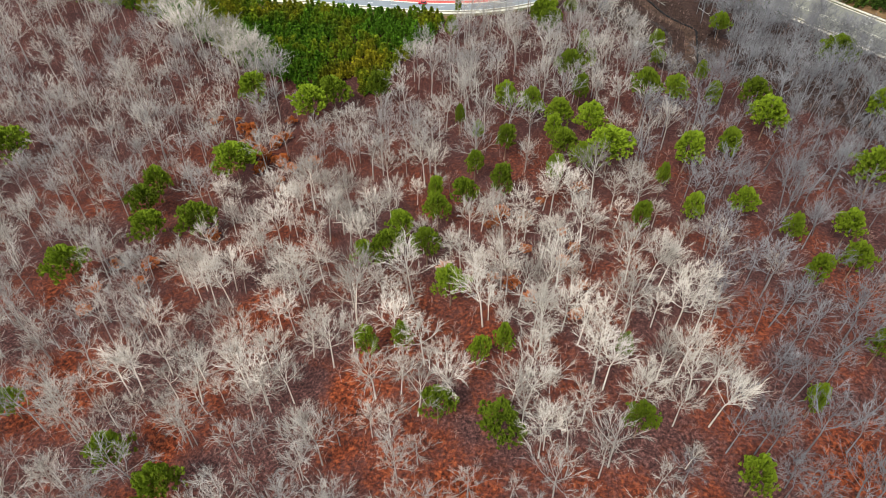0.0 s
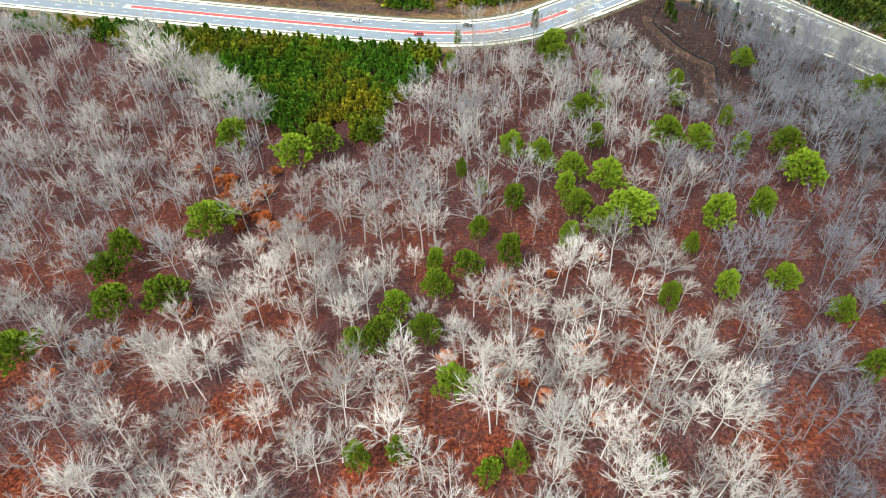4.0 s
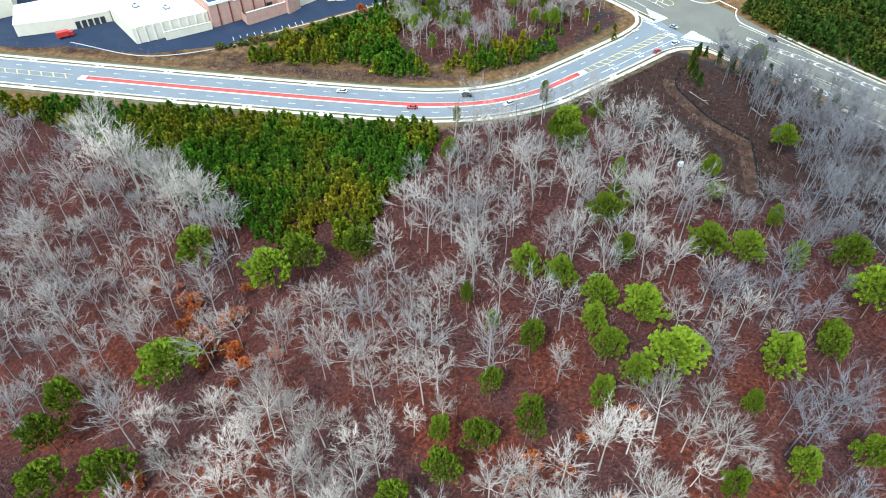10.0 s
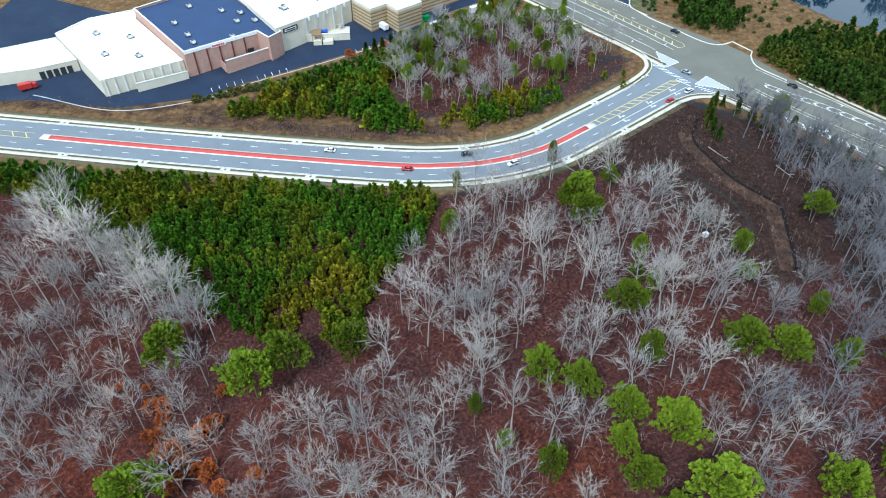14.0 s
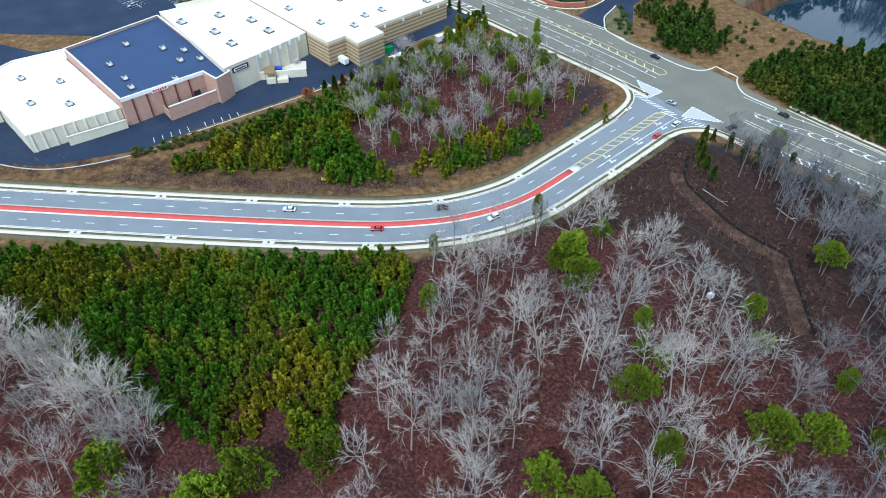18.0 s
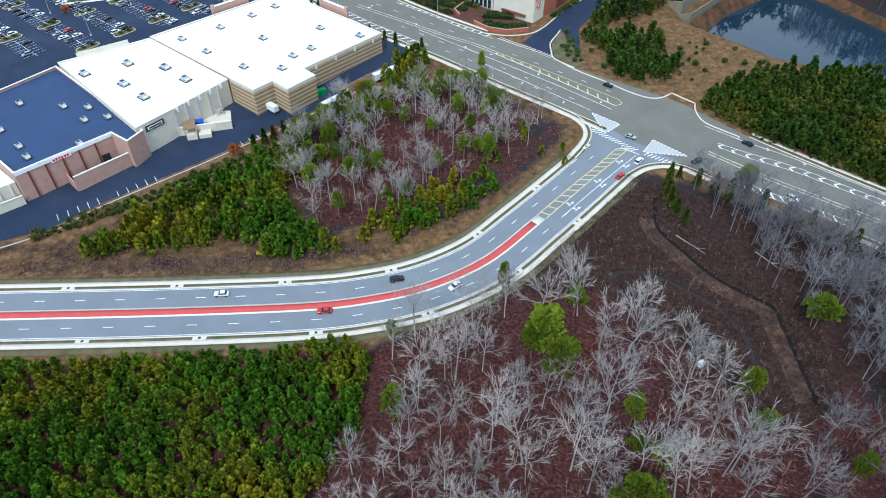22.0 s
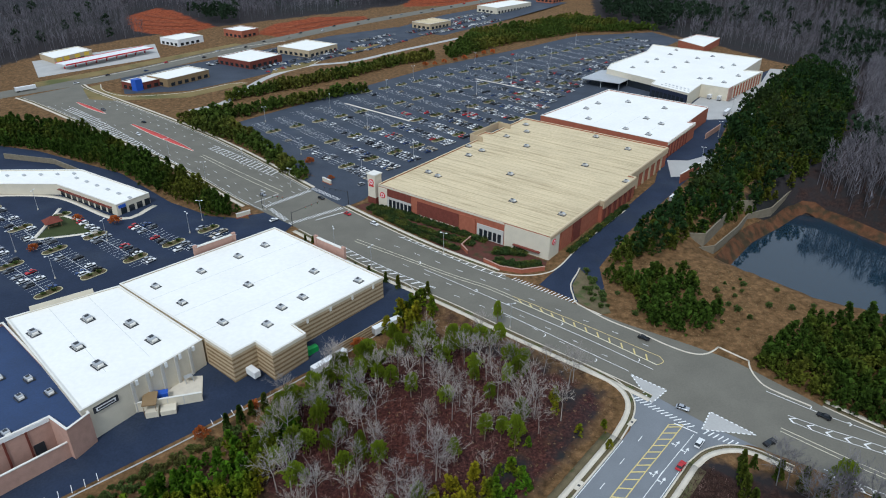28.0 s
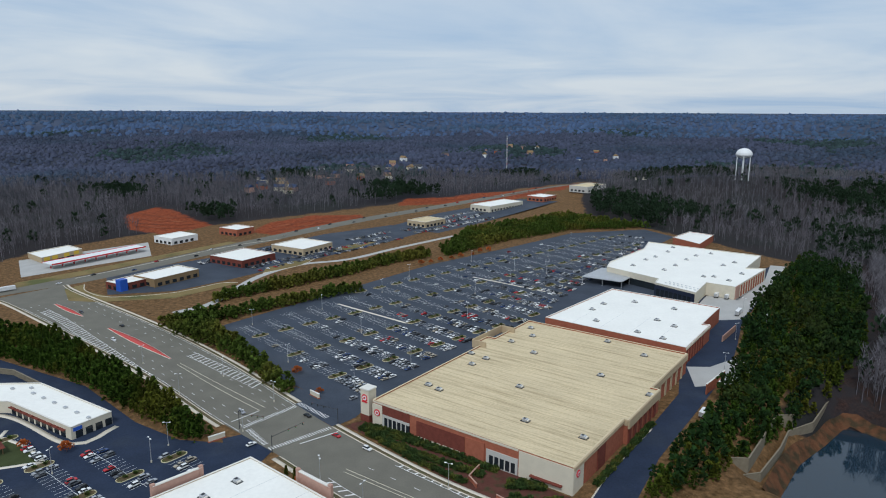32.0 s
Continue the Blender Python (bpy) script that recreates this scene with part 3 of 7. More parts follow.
def walk_line(line, start, stop, step):
    d = np.r_[0, np.cumsum(np.linalg.norm(np.diff(line, axis=0), axis=1))]
    out = []
    s = start
    while s < min(stop, d[-1] - 1):
        p = np.array([np.interp(s, d, line[:, 0]), np.interp(s, d, line[:, 1])])
        q = np.array([np.interp(s + 1, d, line[:, 0]), np.interp(s + 1, d, line[:, 1])])
        out.append((p, math.degrees(math.atan2(*(q - p)[::-1]))))
        s += step
    return out


def mark_mesh(name, length, width, material):
    bm = bmesh.new()
    box_bm(bm, -length / 2, length / 2, -width / 2, width / 2, -0.01, 0.012)
    m2 = bpy.data.meshes.new(name)
    bm.to_mesh(m2)
    bm.free()
    m2.materials.append(material)
    return m2


DASH = mark_mesh("lane_dash", 3.05, 0.2, PAINT_W)
for off in (-5.5, 5.5):
    ln = CURVE + normals(CURVE) * off
    for p, a in walk_line(ln, 150, 640, 12.2):
        if p[0] < 78:
            put("lane_dash", DASH, curve_road, pose(p[0], p[1], gz(*p) + 0.13, 0, 0, a))
for off in (-9.2, 9.2, ):
    ribbon("edge_line", curve_cut, off - 0.1, off + 0.1, 0.125, PAINT_W, curve_road)

# raised red median: from x = -130 to its round end
red = CURVE[(CURVE[:, 0] > -180) & (CURVE[:, 0] < 46)]
median = thing("median", "raised red-brick median with cream concrete edges", "median", Matrix(), kind="structure")
part_kerb = ribbon("median_kerb", red, -1.85, 1.85, 0.2, CREAM, median, cross=2, thick=0.2)
ribbon("median_top", red[1:-1], -1.25, 1.25, 0.23, PAINT_R, median, cross=2, thick=0.05)
# yellow hatched throat towards the junction
YL, YR = [(43.6, 202.2), (61.4, 219.3), (71.2, 228.3), (81.7, 238.4)], [(46.4, 200.2), (65.9, 219.0), (75.6, 227.9), (86.5, 238.0)]
for pts in (YL, YR, [(81.7, 238.4), (84, 238.2), (86.5, 238.0)]):
    ribbon("yellow_line", smooth_line(pts, 3), -0.16, 0.16, 0.13, PAINT_Y, curve_road)
for i in range(14):
    f2 = (i + 0.6) / 14
    p = np.array([np.interp(f2, (0, 0.43, 0.7, 1), [c[k] for c in YL]) for k in (0, 1)])
    q = np.array([np.interp(f2, (0, 0.43, 0.7, 1), [c[k] for c in YR]) for k in (0, 1)])
    put("yellow_bar", mark_mesh("yellow_bar", float(np.linalg.norm(q - p)), 0.45, PAINT_Y), curve_road, pose((p[0] + q[0]) / 2, (p[1] + q[1]) / 2, gz(*p) + 0.13, 0, 0, math.degrees(math.atan2(*(q - p)[::-1]))))
BAR = mark_mesh("yellow_bar", 4.5, 0.42, PAINT_Y)
ribbon("lane_line", smooth_line([(52, 200.5), (56.3, 204.6), (73.2, 220.5), (88, 233.6)], 4), -0.1, 0.1, 0.13, PAINT_W, curve_road)
ribbon("stop_line", smooth_line([(83.6, 238.9), (89.4, 234.0)], 2), -0.2, 0.2, 0.135, PAINT_W, curve_road)
west = CURVE[(CURVE[:, 0] > -225) & (CURVE[:, 0] < -182)]
for off in (-1.7, 1.7):
    ribbon("yellow_line", west, off - 0.12, off + 0.12, 0.13, PAINT_Y, curve_road)
for p, a in walk_line(west, 2, 60, 6.0):
    put("yellow_bar", BAR, curve_road, pose(p[0], p[1], gz(*p) + 0.13, 0, 0, a - 50))

# arrows on the approach
bm = bmesh.new()
box_bm(bm, -1.3, 0.5, -0.09, 0.09, -0.01, 0.012)
f = bm.faces.new([bm.verts.new(v) for v in ((0.4, -0.45, 0.012), (1.5, 0, 0.012), (0.4, 0.45, 0.012))])
box_bm(bm, -0.6, -0.35, 0, 0.8, -0.01, 0.012)
bm.faces.new([bm.verts.new(v) for v in ((-0.9, 0.7, 0.012), (-0.05, 0.7, 0.012), (-0.47, 1.4, 0.012))])
ARROW = bpy.data.meshes.new("lane_arrow")
bm.to_mesh(ARROW)
bm.free()
ARROW.materials.append(PAINT_W)
for x, y in ((56.9, 207.4), (69.8, 219.3), (81.0, 230.0), (58.7, 204.5), (71.1, 216.5), (82.8, 227.1)):
    put("lane_arrow", ARROW, curve_road, pose(x, y, gz(x, y) + 0.13, 0, 0, 43) @ Matrix.Scale(1.25, 4))

# lines of the avenue, as fractions of its width from the south-west kerb
def avenue_line(frac, a, b2, w, material, dash=None, name="avenue_line", gap=12.2):
    ln = SW[a:b2] * (1 - frac) + NE[a:b2] * frac
    if dash:
        for p, ang in walk_line(ln, 3, 900, gap):
            put(name, dash, arterial, pose(p[0], p[1], gz(*p) + 0.11, 0, 0, ang))
    else:
        ribbon(name, ln, -w / 2, w / 2, 0.105, material, arterial)


for a, b2 in ((12, 92), (186, 232)):
    for fr in (0.14, 0.27, 0.73, 0.86):
        avenue_line(fr, a, b2, 0, PAINT_W, DASH, "lane_dash")
    for fr in (0.03, 0.97):
        avenue_line(fr, a, b2, 0.2, PAINT_W)


def laid(name, pts, w, material, dz=0.108, step=4.0):
    return ribbon(name, smooth_line(pts, step), -w / 2, w / 2, dz, material, arterial)


def bars(name, pts, other, gap, w, material, lean=0.0):
    """Single bars between two lines, each leaning along them by lean metres."""
    p, q = resample(smooth_line(pts, 2.0), 400), resample(smooth_line(other, 2.0), 400)
    L = np.linalg.norm(np.diff(p, axis=0), axis=1).sum()
    for i in range(int(L / gap)):
        j = int((i + 0.5) * gap / L * 399)
        k = min(399, max(0, j + int(lean / L * 399)))
        m2 = (p[j] + q[k]) / 2
        d = q[k] - p[j]
        put(name, mark_mesh(name, float(np.linalg.norm(d)), w, material), arterial, pose(m2[0], m2[1], gz(*m2) + 0.118, 0, 0, math.degrees(math.atan2(d[1], d[0]))))


# between the signals and the curved road: twin cream lines that open into a yellow hatched wedge
TWIN = mat("paint_cream", (0.66, 0.62, 0.46), 0.75, 0.15, 0.6, 9)
for pts in ([(-20, 371), (19.3, 335.6), (35.1, 323.6), (45.1, 314.1)], [(-21, 369), (19.1, 333.6), (34.7, 321.6), (44.7, 312)]):
    laid("twin_line", pts, 0.28, TWIN)
YA, YB = [(45.1, 314.1), (69.2, 292.4), (91.5, 271.4)], [(44.7, 312), (68.2, 288.5), (88.8, 267.1)]
laid("yellow_line", YA, 0.28, PAINT_Y)
laid("yellow_line", YB, 0.42, TWIN)
laid("yellow_line", [(91.5, 271.4), (91.8, 268.5), (88.8, 267.1)], 0.28, PAINT_Y, step=0.8)
bars("yellow_bar", YA, YB, 5.0, 0.55, PAINT_Y, 2.0)
laid("avenue_line", [(10, 339), (40.6, 309.4), (65.4, 286.2), (86.5, 264.8)], 0.24, PAINT_W)
laid("avenue_line", [(35.3, 306.6), (56.0, 286.1), (77.5, 264.7)], 0.24, PAINT_W)
for pts in ([(-12, 372), (41.2, 321.6), (67.9, 297.2), (86.4, 280.6), (92, 275)], [(0, 345), (50.6, 295.5), (68.1, 277.3), (77.3, 268.4)], [(-8, 342), (41.1, 299.5), (62, 278)]):
    for p, ang in walk_line(smooth_line(pts), 3, 200, 12.2):
        put("lane_dash", DASH, arterial, pose(p[0], p[1], gz(*p) + 0.112, 0, 0, ang))
# edge hatching, as long leaning bars between two lines
for p, q, gap in (([(0, 372), (20.8, 350.6), (31.9, 338.6), (44.5, 327.5)], [(2, 374.5), (22.5, 354.0), (33.4, 341.8), (44.8, 330.2)], 4.4), ([(-118.5, 511.1), (-92, 481.5), (-70, 457)], [(-116, 517.0), (-91.5, 491), (-67.5, 465)], 4.0),
        ([(-243, 618), (-217, 589.5), (-165, 525.5), (-126, 477.5)], [(-246.5, 612), (-220, 583), (-171, 522.5), (-129.5, 474)], 4.2), ([(121, 216.5), (130, 208.6), (141, 199.4), (151, 190.8)], [(119.5, 214.5), (128, 206.6), (139, 197.4), (149, 188.8)], 3.6)):
    laid("edge_line", p, 0.22, PAINT_W)
    laid("edge_line", q, 0.22, PAINT_W)
    bars("hatch_bar", p, q, gap, 0.6, PAINT_W, 2.2)
for pts in ([(-119.1, 499.0), (-87.1, 462.1), (-61.5, 433.6)], [(-120.3, 497.1), (-89.8, 459.9), (-63.8, 430.6)]):
    laid("twin_line", pts, 0.3, TWIN)
# lanes south-east of the junction
for pts in ([(117.2, 233.9), (134.8, 216.1), (152.9, 199.5), (200, 153)], [(116.2, 232.6), (133.6, 214.7), (152.0, 198.0), (199, 151.5)]):
    laid("twin_line", pts, 0.28, TWIN)
laid("avenue_line", [(121.2, 250.6), (134.9, 237.9), (148.6, 226.8), (172, 203)], 0.24, PAINT_W)
laid("avenue_line", [(121.9, 236.4), (130.5, 229.0), (146.7, 217.8), (170, 196)], 0.22, PAINT_W)
laid("avenue_line", [(122.5, 239.0), (131.5, 232.2), (147.7, 221.0), (172, 198)], 0.22, PAINT_W)
bm = bmesh.new()
for s2 in (1, -1):
    bm.faces.new([bm.verts.new(v) for v in ((0.2, 0, 0), (1.0, 0, 0), (-0.6, 1.5 * s2, 0), (-1.4, 1.5 * s2, 0))][::s2])
CHEV = bpy.data.meshes.new("chevron")
bm.to_mesh(CHEV)
bm.free()
CHEV.materials.append(PAINT_W)
for p, ang in walk_line(smooth_line([(121.9, 237.7), (130.5, 230.7), (146.7, 219.5), (171, 197)]), 1, 90, 5.4):
    put("chevron", CHEV, arterial, pose(p[0], p[1], gz(*p) + 0.118, 0, 0, ang + 180))
# hooked turn arrows
bm = bmesh.new()
for i in range(5):
    a0, a1 = radians(-60 + 25 * i), radians(-60 + 25 * (i + 1))
    bm.faces.new([bm.verts.new((r * math.cos(a), r * math.sin(a), 0)) for r, a in ((0.9, a0), (1.25, a0), (1.25, a1), (0.9, a1))])
bm.faces.new([bm.verts.new(v) for v in ((0.75, 0.75, 0), (0.3, 1.6, 0), (-0.2, 0.6, 0))])
HOOK = bpy.data.meshes.new("turn_arrow")
bm.to_mesh(HOOK)
bm.free()
HOOK.materials.append(PAINT_W)
for x, y in ((51.6, 287.6), (66.8, 271.8), (131.5, 242.4), (139.8, 233.7), (150, 224), (59.9, 294.0), (82.5, 270.6), (30, 320), (8, 345)):
    put("turn_arrow", HOOK, arterial, pose(x, y, gz(x, y) + 0.118, 0, 0, -30))
# kerbs at the store drive, and the stub bay opposite the curved road
for pts, lab in (([(79, 334), (76.3, 329.1), (71.5, 321), (70.3, 313), (70.6, 306.2), (77.8, 298.1)], "white kerb round the nose of the store drive"), ([(70.6, 306.2), (79.1, 295.0), (88.8, 286.0), (96.0, 278.3), (102.7, 272.8), (107.8, 271.3), (111.9, 272.5), (115.5, 274.9)], "pale kerb along the dry grass bank"),
        ([(115.5, 274.9), (119, 270.8), (123.0, 266.4)], "pale kerb closing a stub road"), ([(123.0, 266.4), (121.5, 262.1), (121.3, 256.4), (123.3, 251.4), (132.6, 242.3)], "pale kerb curving back to the avenue"), ([(40.6, 333.6), (52.1, 329.9), (63.4, 331.2), (71.1, 337.0), (83.3, 352.5), (100, 371), (120, 392)], "pale kerb sweeping into the store drive")):
    tagged(ribbon("kerb", smooth_line(pts, 1.5), -0.3, 0.3, 0.24, CONCRETE, thick=0.3), lab, "kerb", kind="structure")
tagged(sheet("verge", [(79, 333), (76.6, 328.5), (72, 320.5), (70.8, 313), (71.2, 307), (78, 298.6), (82, 299), (83, 318)], 0.16, VERGE), "dry mulched nose beside the store drive", "verge", kind="structure")
# red medians of the avenue near the highway
for a, b2, w0 in ((38, 62, 2.2), (14, 28, 1.8)):
    ln = (SW[a:b2] * 0.52 + NE[a:b2] * 0.48)
    wid = w0 * np.sin(np.linspace(0.25, math.pi - 0.1, len(ln)))[:, None]
    nr = normals(ln)
    md = thing("median", "painted red median island with pale edges", "median", Matrix(), kind="structure")
    surface("median_kerb", ln + nr * (wid + 0.4), ln - nr * (wid + 0.4), 0.16, CREAM, md, 2, 0.16)
    surface("median_top", ln + nr * wid, ln - nr * wid, 0.19, PAINT_R, md, 2, 0.05)

# crossings, made of single bars
XBAR = mark_mesh("crossing_bar", 2.8, 0.4, PAINT_W)


def crossing(p, q, turn, gap=1.25):
    p, q = np.array(p, float), np.array(q, float)
    L = np.linalg.norm(q - p)
    ang = math.degrees(math.atan2(*(q - p)[::-1]))
    for i in range(int(L / gap)):
        c = p + (q - p) * (i + 0.5) * gap / L
        put("crossing_bar", XBAR, arterial, pose(c[0], c[1], gz(*c) + 0.135, 0, 0, ang + turn))


crossing((74.7, 251.8), (90.0, 235.4), 55, 1.5)
crossing((91.8, 234.6), (100.5, 227.6), 65, 1.5)
crossing((-54, 391), (-27.5, 409), 90)
crossing((-69, 413), (-47, 433.5), 90)
crossing((-66, 411), (-55.5, 395), 90)
crossing((-49, 441), (-30, 419), 90)
laid("stop_line", [(-41, 394.5), (-24.5, 404.5)], 0.5, PAINT_W)
laid("stop_line", [(-75, 419.5), (-64, 430)], 0.5, PAINT_W)
hk = range(108, 126, 2)
hp, hq = [tuple(SW[k] * 0.96 + NE[k] * 0.04) for k in hk], [tuple(SW[k] * 0.86 + NE[k] * 0.14) for k in hk]
laid("edge_line", hq, 0.22, PAINT_W)
bars("hatch_bar", hp, hq, 4.2, 0.6, PAINT_W, 2.2)
crossing((47.5, 327.9), (70.2, 307.6), 75, 1.6)
# triangular channel islands outlined in white bars
for tri in ([(77.6, 263.0), (87.3, 254.0), (79.8, 248.4)], [(97.6, 242.8), (107.9, 231.5), (91.4, 235.4)]):
    isl = thing("channel_island", "flat triangular painted island outlined in white", "traffic island", Matrix(), kind="structure")
    sheet("island_paint", tri, 0.14, CONCRETE_YARD, isl)
    for p, q in zip(tri, tri[1:] + tri[:1]):
        p, q = np.array(p), np.array(q)
        L = np.linalg.norm(q - p)
        for i in range(int(L / 1.6)):
            c = p + (q - p) * (i + 0.5) * 1.6 / L
            put("island_bar", mark_mesh("island_bar", 0.9, 0.45, PAINT_W), isl, pose(c[0], c[1], gz(*c) + 0.165, 0, 0, math.degrees(math.atan2(*(q - p)[::-1]))))

# ---- paved lots ----
lot_rear = tagged(sheet("pavement_rear", [(-260, 196), (-215, 196), (-200, 199), (-158, 196), (-124, 208), (-109, 221), (-69, 249), (-35, 275), (-3, 303), (3, 314), (4, 322), (0, 329), (-7, 333), (-30, 350), (-80, 330), (-200, 280), (-260, 300)], 0.05, ASPHALT_LOT), "dark blue-black asphalt service lane behind the shops", "pavement", kind="structure")
lot_west = tagged(sheet("pavement_west", [(-330, 300), (-150, 295), (-57, 376), (-70, 398), (-95, 404), (-120, 424), (-160, 470), (-225, 515), (-330, 560)], 0.06, ASPHALT_LOT), "dark asphalt car park of the strip mall", "car park", kind="structure")
lot_main = tagged(sheet("pavement_main", [(-116, 560), (-50, 630), (48, 735), (139, 806), (232, 884), (330, 900), (345, 850), (300, 800), (230, 700), (180, 640), (108, 540), (50, 500), (-10, 428), (-30, 436), (-58, 470), (-83, 517)], 0.06, ASPHALT_MAIN), "large dark asphalt car park before the big stores", "car park", kind="structure")
drive = tagged(sheet("pavement_drive", [(58, 322), (78, 300), (84, 312), (88, 334), (112, 366), (143, 400), (196, 459), (220, 494), (246, 534), (300, 598), (363, 669), (372, 700), (250, 600), (184, 496), (150, 428), (100, 371), (83, 352), (71, 337)], 0.07, ASPHALT_LOT), "dark asphalt service drive beside the tan-roofed store", "drive", kind="structure")
tagged(sheet("pavement_yard", [(163, 436), (190, 437), (213, 452), (208, 474), (185, 462), (172, 464)], 0.1, CONCRETE_YARD), "pale concrete apron behind the big store", "yard", kind="structure")
tagged(sheet("pavement_yard_far", [(236, 545), (252, 545), (276, 571), (318, 620), (384, 695), (372, 702), (336, 652), (276, 591), (258, 606), (240, 584), (226, 566)], 0.1, CONCRETE_YARD), "pale concrete loading yard behind the long store", "yard", kind="structure")
tagged(sheet("pavement_front", [(128, 562), (176, 598), (228, 548), (240, 582), (216, 610), (224, 624), (197, 670), (168, 640)], 0.13, ASPHALT_MAIN), "asphalt forecourt between the two white-roofed stores", "pavement", kind="structure")
tagged(sheet("pavement_mouth", [(-76, 403), (-66, 407), (-52, 390), (-57, 377), (-72, 390)], 0.085, ASPHALT_LOT), "asphalt mouth of the strip mall car park", "pavement", kind="structure")
tagged(sheet("pavement_mouth_main", [(-53, 446), (-46, 433), (-27, 409), (-17, 418), (-11, 430), (-30, 439), (-49, 458)], 0.085, ASPHALT_MAIN), "asphalt mouth of the large car park", "pavement", kind="structure")
# pale footways across the car park
for p, q in (((-33, 611.8), (16, 560)), ((82, 684), (133, 631))):
    tagged(ribbon("footway", smooth_line([p, q], 6), -1.0, 1.0, 0.13, CREAM, thick=0.1), "pale concrete footway across the car park", "footway", kind="structure")
tagged(ribbon("road", smooth_line([(-150, 600), (-129, 621), (-118, 665), (-103, 709), (-73, 748), (-29, 766), (20, 815), (90, 880)], 6), -3.4, 3.4, 0.1, CONCRETE_YARD, cross=2), "pale grey access road between the shops", "road", kind="structure")
edge = smooth_line(POND + POND[:1], 3)
RUST_BANK = mat("rust_bank", (0.11, 0.05, 0.025), 0.95, 0.5, 0.3, 3, spot=(0.05, 0.036, 0.02), spot_at=0.52)
tagged(ribbon("bank", edge, -1.5, 5.0, 1.3, RUST_BANK, cross=5), "rust-brown bare bank round the pond", "bank", kind="structure")

# ---- buildings ----
def inset(poly, d):
    out, n2 = [], len(poly)
    area = sum(poly[i][0] * poly[(i + 1) % n2][1] - poly[(i + 1) % n2][0] * poly[i][1] for i in range(n2))
    s = 1 if area > 0 else -1
    for i in range(n2):
        p0, p1, p2 = (np.array(poly[k % n2], float) for k in (i - 1, i, i + 1))
        a, b2 = (p1 - p0) / np.linalg.norm(p1 - p0), (p2 - p1) / np.linalg.norm(p2 - p1)
        na, nb = s * np.array((-a[1], a[0])), s * np.array((-b2[1], b2[0]))
        m2 = (na + nb) / max(0.3, 1 + na @ nb)
        out.append(tuple(p1 + m2 * d))
    return out


def ring(name, outer, inner, z0, z1, material, parent, label=""):
    n2 = len(outer)
    v = [(x, y, z) for pl in (outer, inner) for z in (z0, z1) for x, y in pl]
    f = []
    for i in range(n2):
        j = (i + 1) % n2
        f += [[i, j, n2 + j, n2 + i], [2 * n2 + j, 2 * n2 + i, 3 * n2 + i, 3 * n2 + j], [n2 + i, n2 + j, 3 * n2 + j, 3 * n2 + i], [i, 2 * n2 + i, 2 * n2 + j, j]]
    bm = bmesh.new()
    vs = [bm.verts.new(p) for p in v]
    for q in f:
        bm.faces.new([vs[k] for k in q])
    bmesh.ops.recalc_face_normals(bm, faces=bm.faces[:])
    return part(name, bm, material, parent, label)


def slab(name, poly, z0, z1, material, parent, label=""):
    bm = bmesh.new()
    f = bm.faces.new([bm.verts.new((x, y, z1)) for x, y in poly])
    if f.normal.z < 0:
        f.normal_flip()
    r = bmesh.ops.extrude_face_region(bm, geom=[f])
    bmesh.ops.translate(bm, vec=(0, 0, z0 - z1), verts=[g for g in r["geom"] if isinstance(g, bmesh.types.BMVert)])
    bmesh.ops.recalc_face_normals(bm, faces=bm.faces[:])
    return part(name, bm, material, parent, label)


def building(name, label, category, poly, z0, z1, wall, roof, parapet=0.7, coping=COPING):
    ob = thing(name, label, category, Matrix())
    inn = inset(poly, 0.45)
    ring("wall", poly, inn, z0, z1, wall, ob)
    slab("roof", inn, z1 - parapet - 0.4, z1 - parapet, roof, ob)
    ring("coping", inset(poly, -0.12), inset(poly, 0.6), z1, z1 + 0.18, coping, ob)
    return ob


def on_wall(ob, name, p, q, a, b2, z0, z1, out, material, label="", back=0.0):
    """A box on the wall from p to q, between the fractions or metres a and b2 along it, standing out metres proud."""
    p, q = Vector((*p, 0)), Vector((*q, 0))
    L = (q - p).length
    m2 = Matrix.Translation(p) @ Matrix.Rotation(math.atan2(q.y - p.y, q.x - p.x), 4, "Z")
    if b2 <= 1.0:
        a, b2 = a * L, b2 * L
    return box(name, (a, b2, -out, back, z0, z1), material, ob, m2, label=label)


U, V = Vector((0.737, -0.676)), Vector((0.676, 0.737))


def st(a, b2):
    """A place in the big store's own axes: metres along its front from the west corner, and back from it."""
    return (-8.5 + U.x * a + V.x * b2, 411.5 + U.y * a + V.y * b2)


# the tan-roofed big store
ZR = 15.3
big_poly = [st(0, 0), st(102, 0), st(102, 51), st(104, 51), st(104, 92), st(100, 92), st(100, 150), st(0, 150), st(0, 108), st(-5, 108), st(-5, 92), st(0, 92)]
big = building("big_store", "huge tan-roofed brick superstore with cream and red panels", "store", big_poly, 1.5, ZR, BRICK, ROOF_T, 0.6, TAN_CAP)
for k in range(1, 36):
    a = k * 4.15
    p = st(1.2, a)
    m2 = Matrix.Translation((*p, ZR - 0.6)) @ Matrix.Rotation(math.atan2(U.y, U.x), 4, "Z")
    box("roof_seam", (0, 99 if a < 92 else 97, -0.11, 0.11, -0.02, 0.05), SEAM, big, m2)
A0, B0 = st(0, 0), st(102, 0)
C0 = st(102, 51)
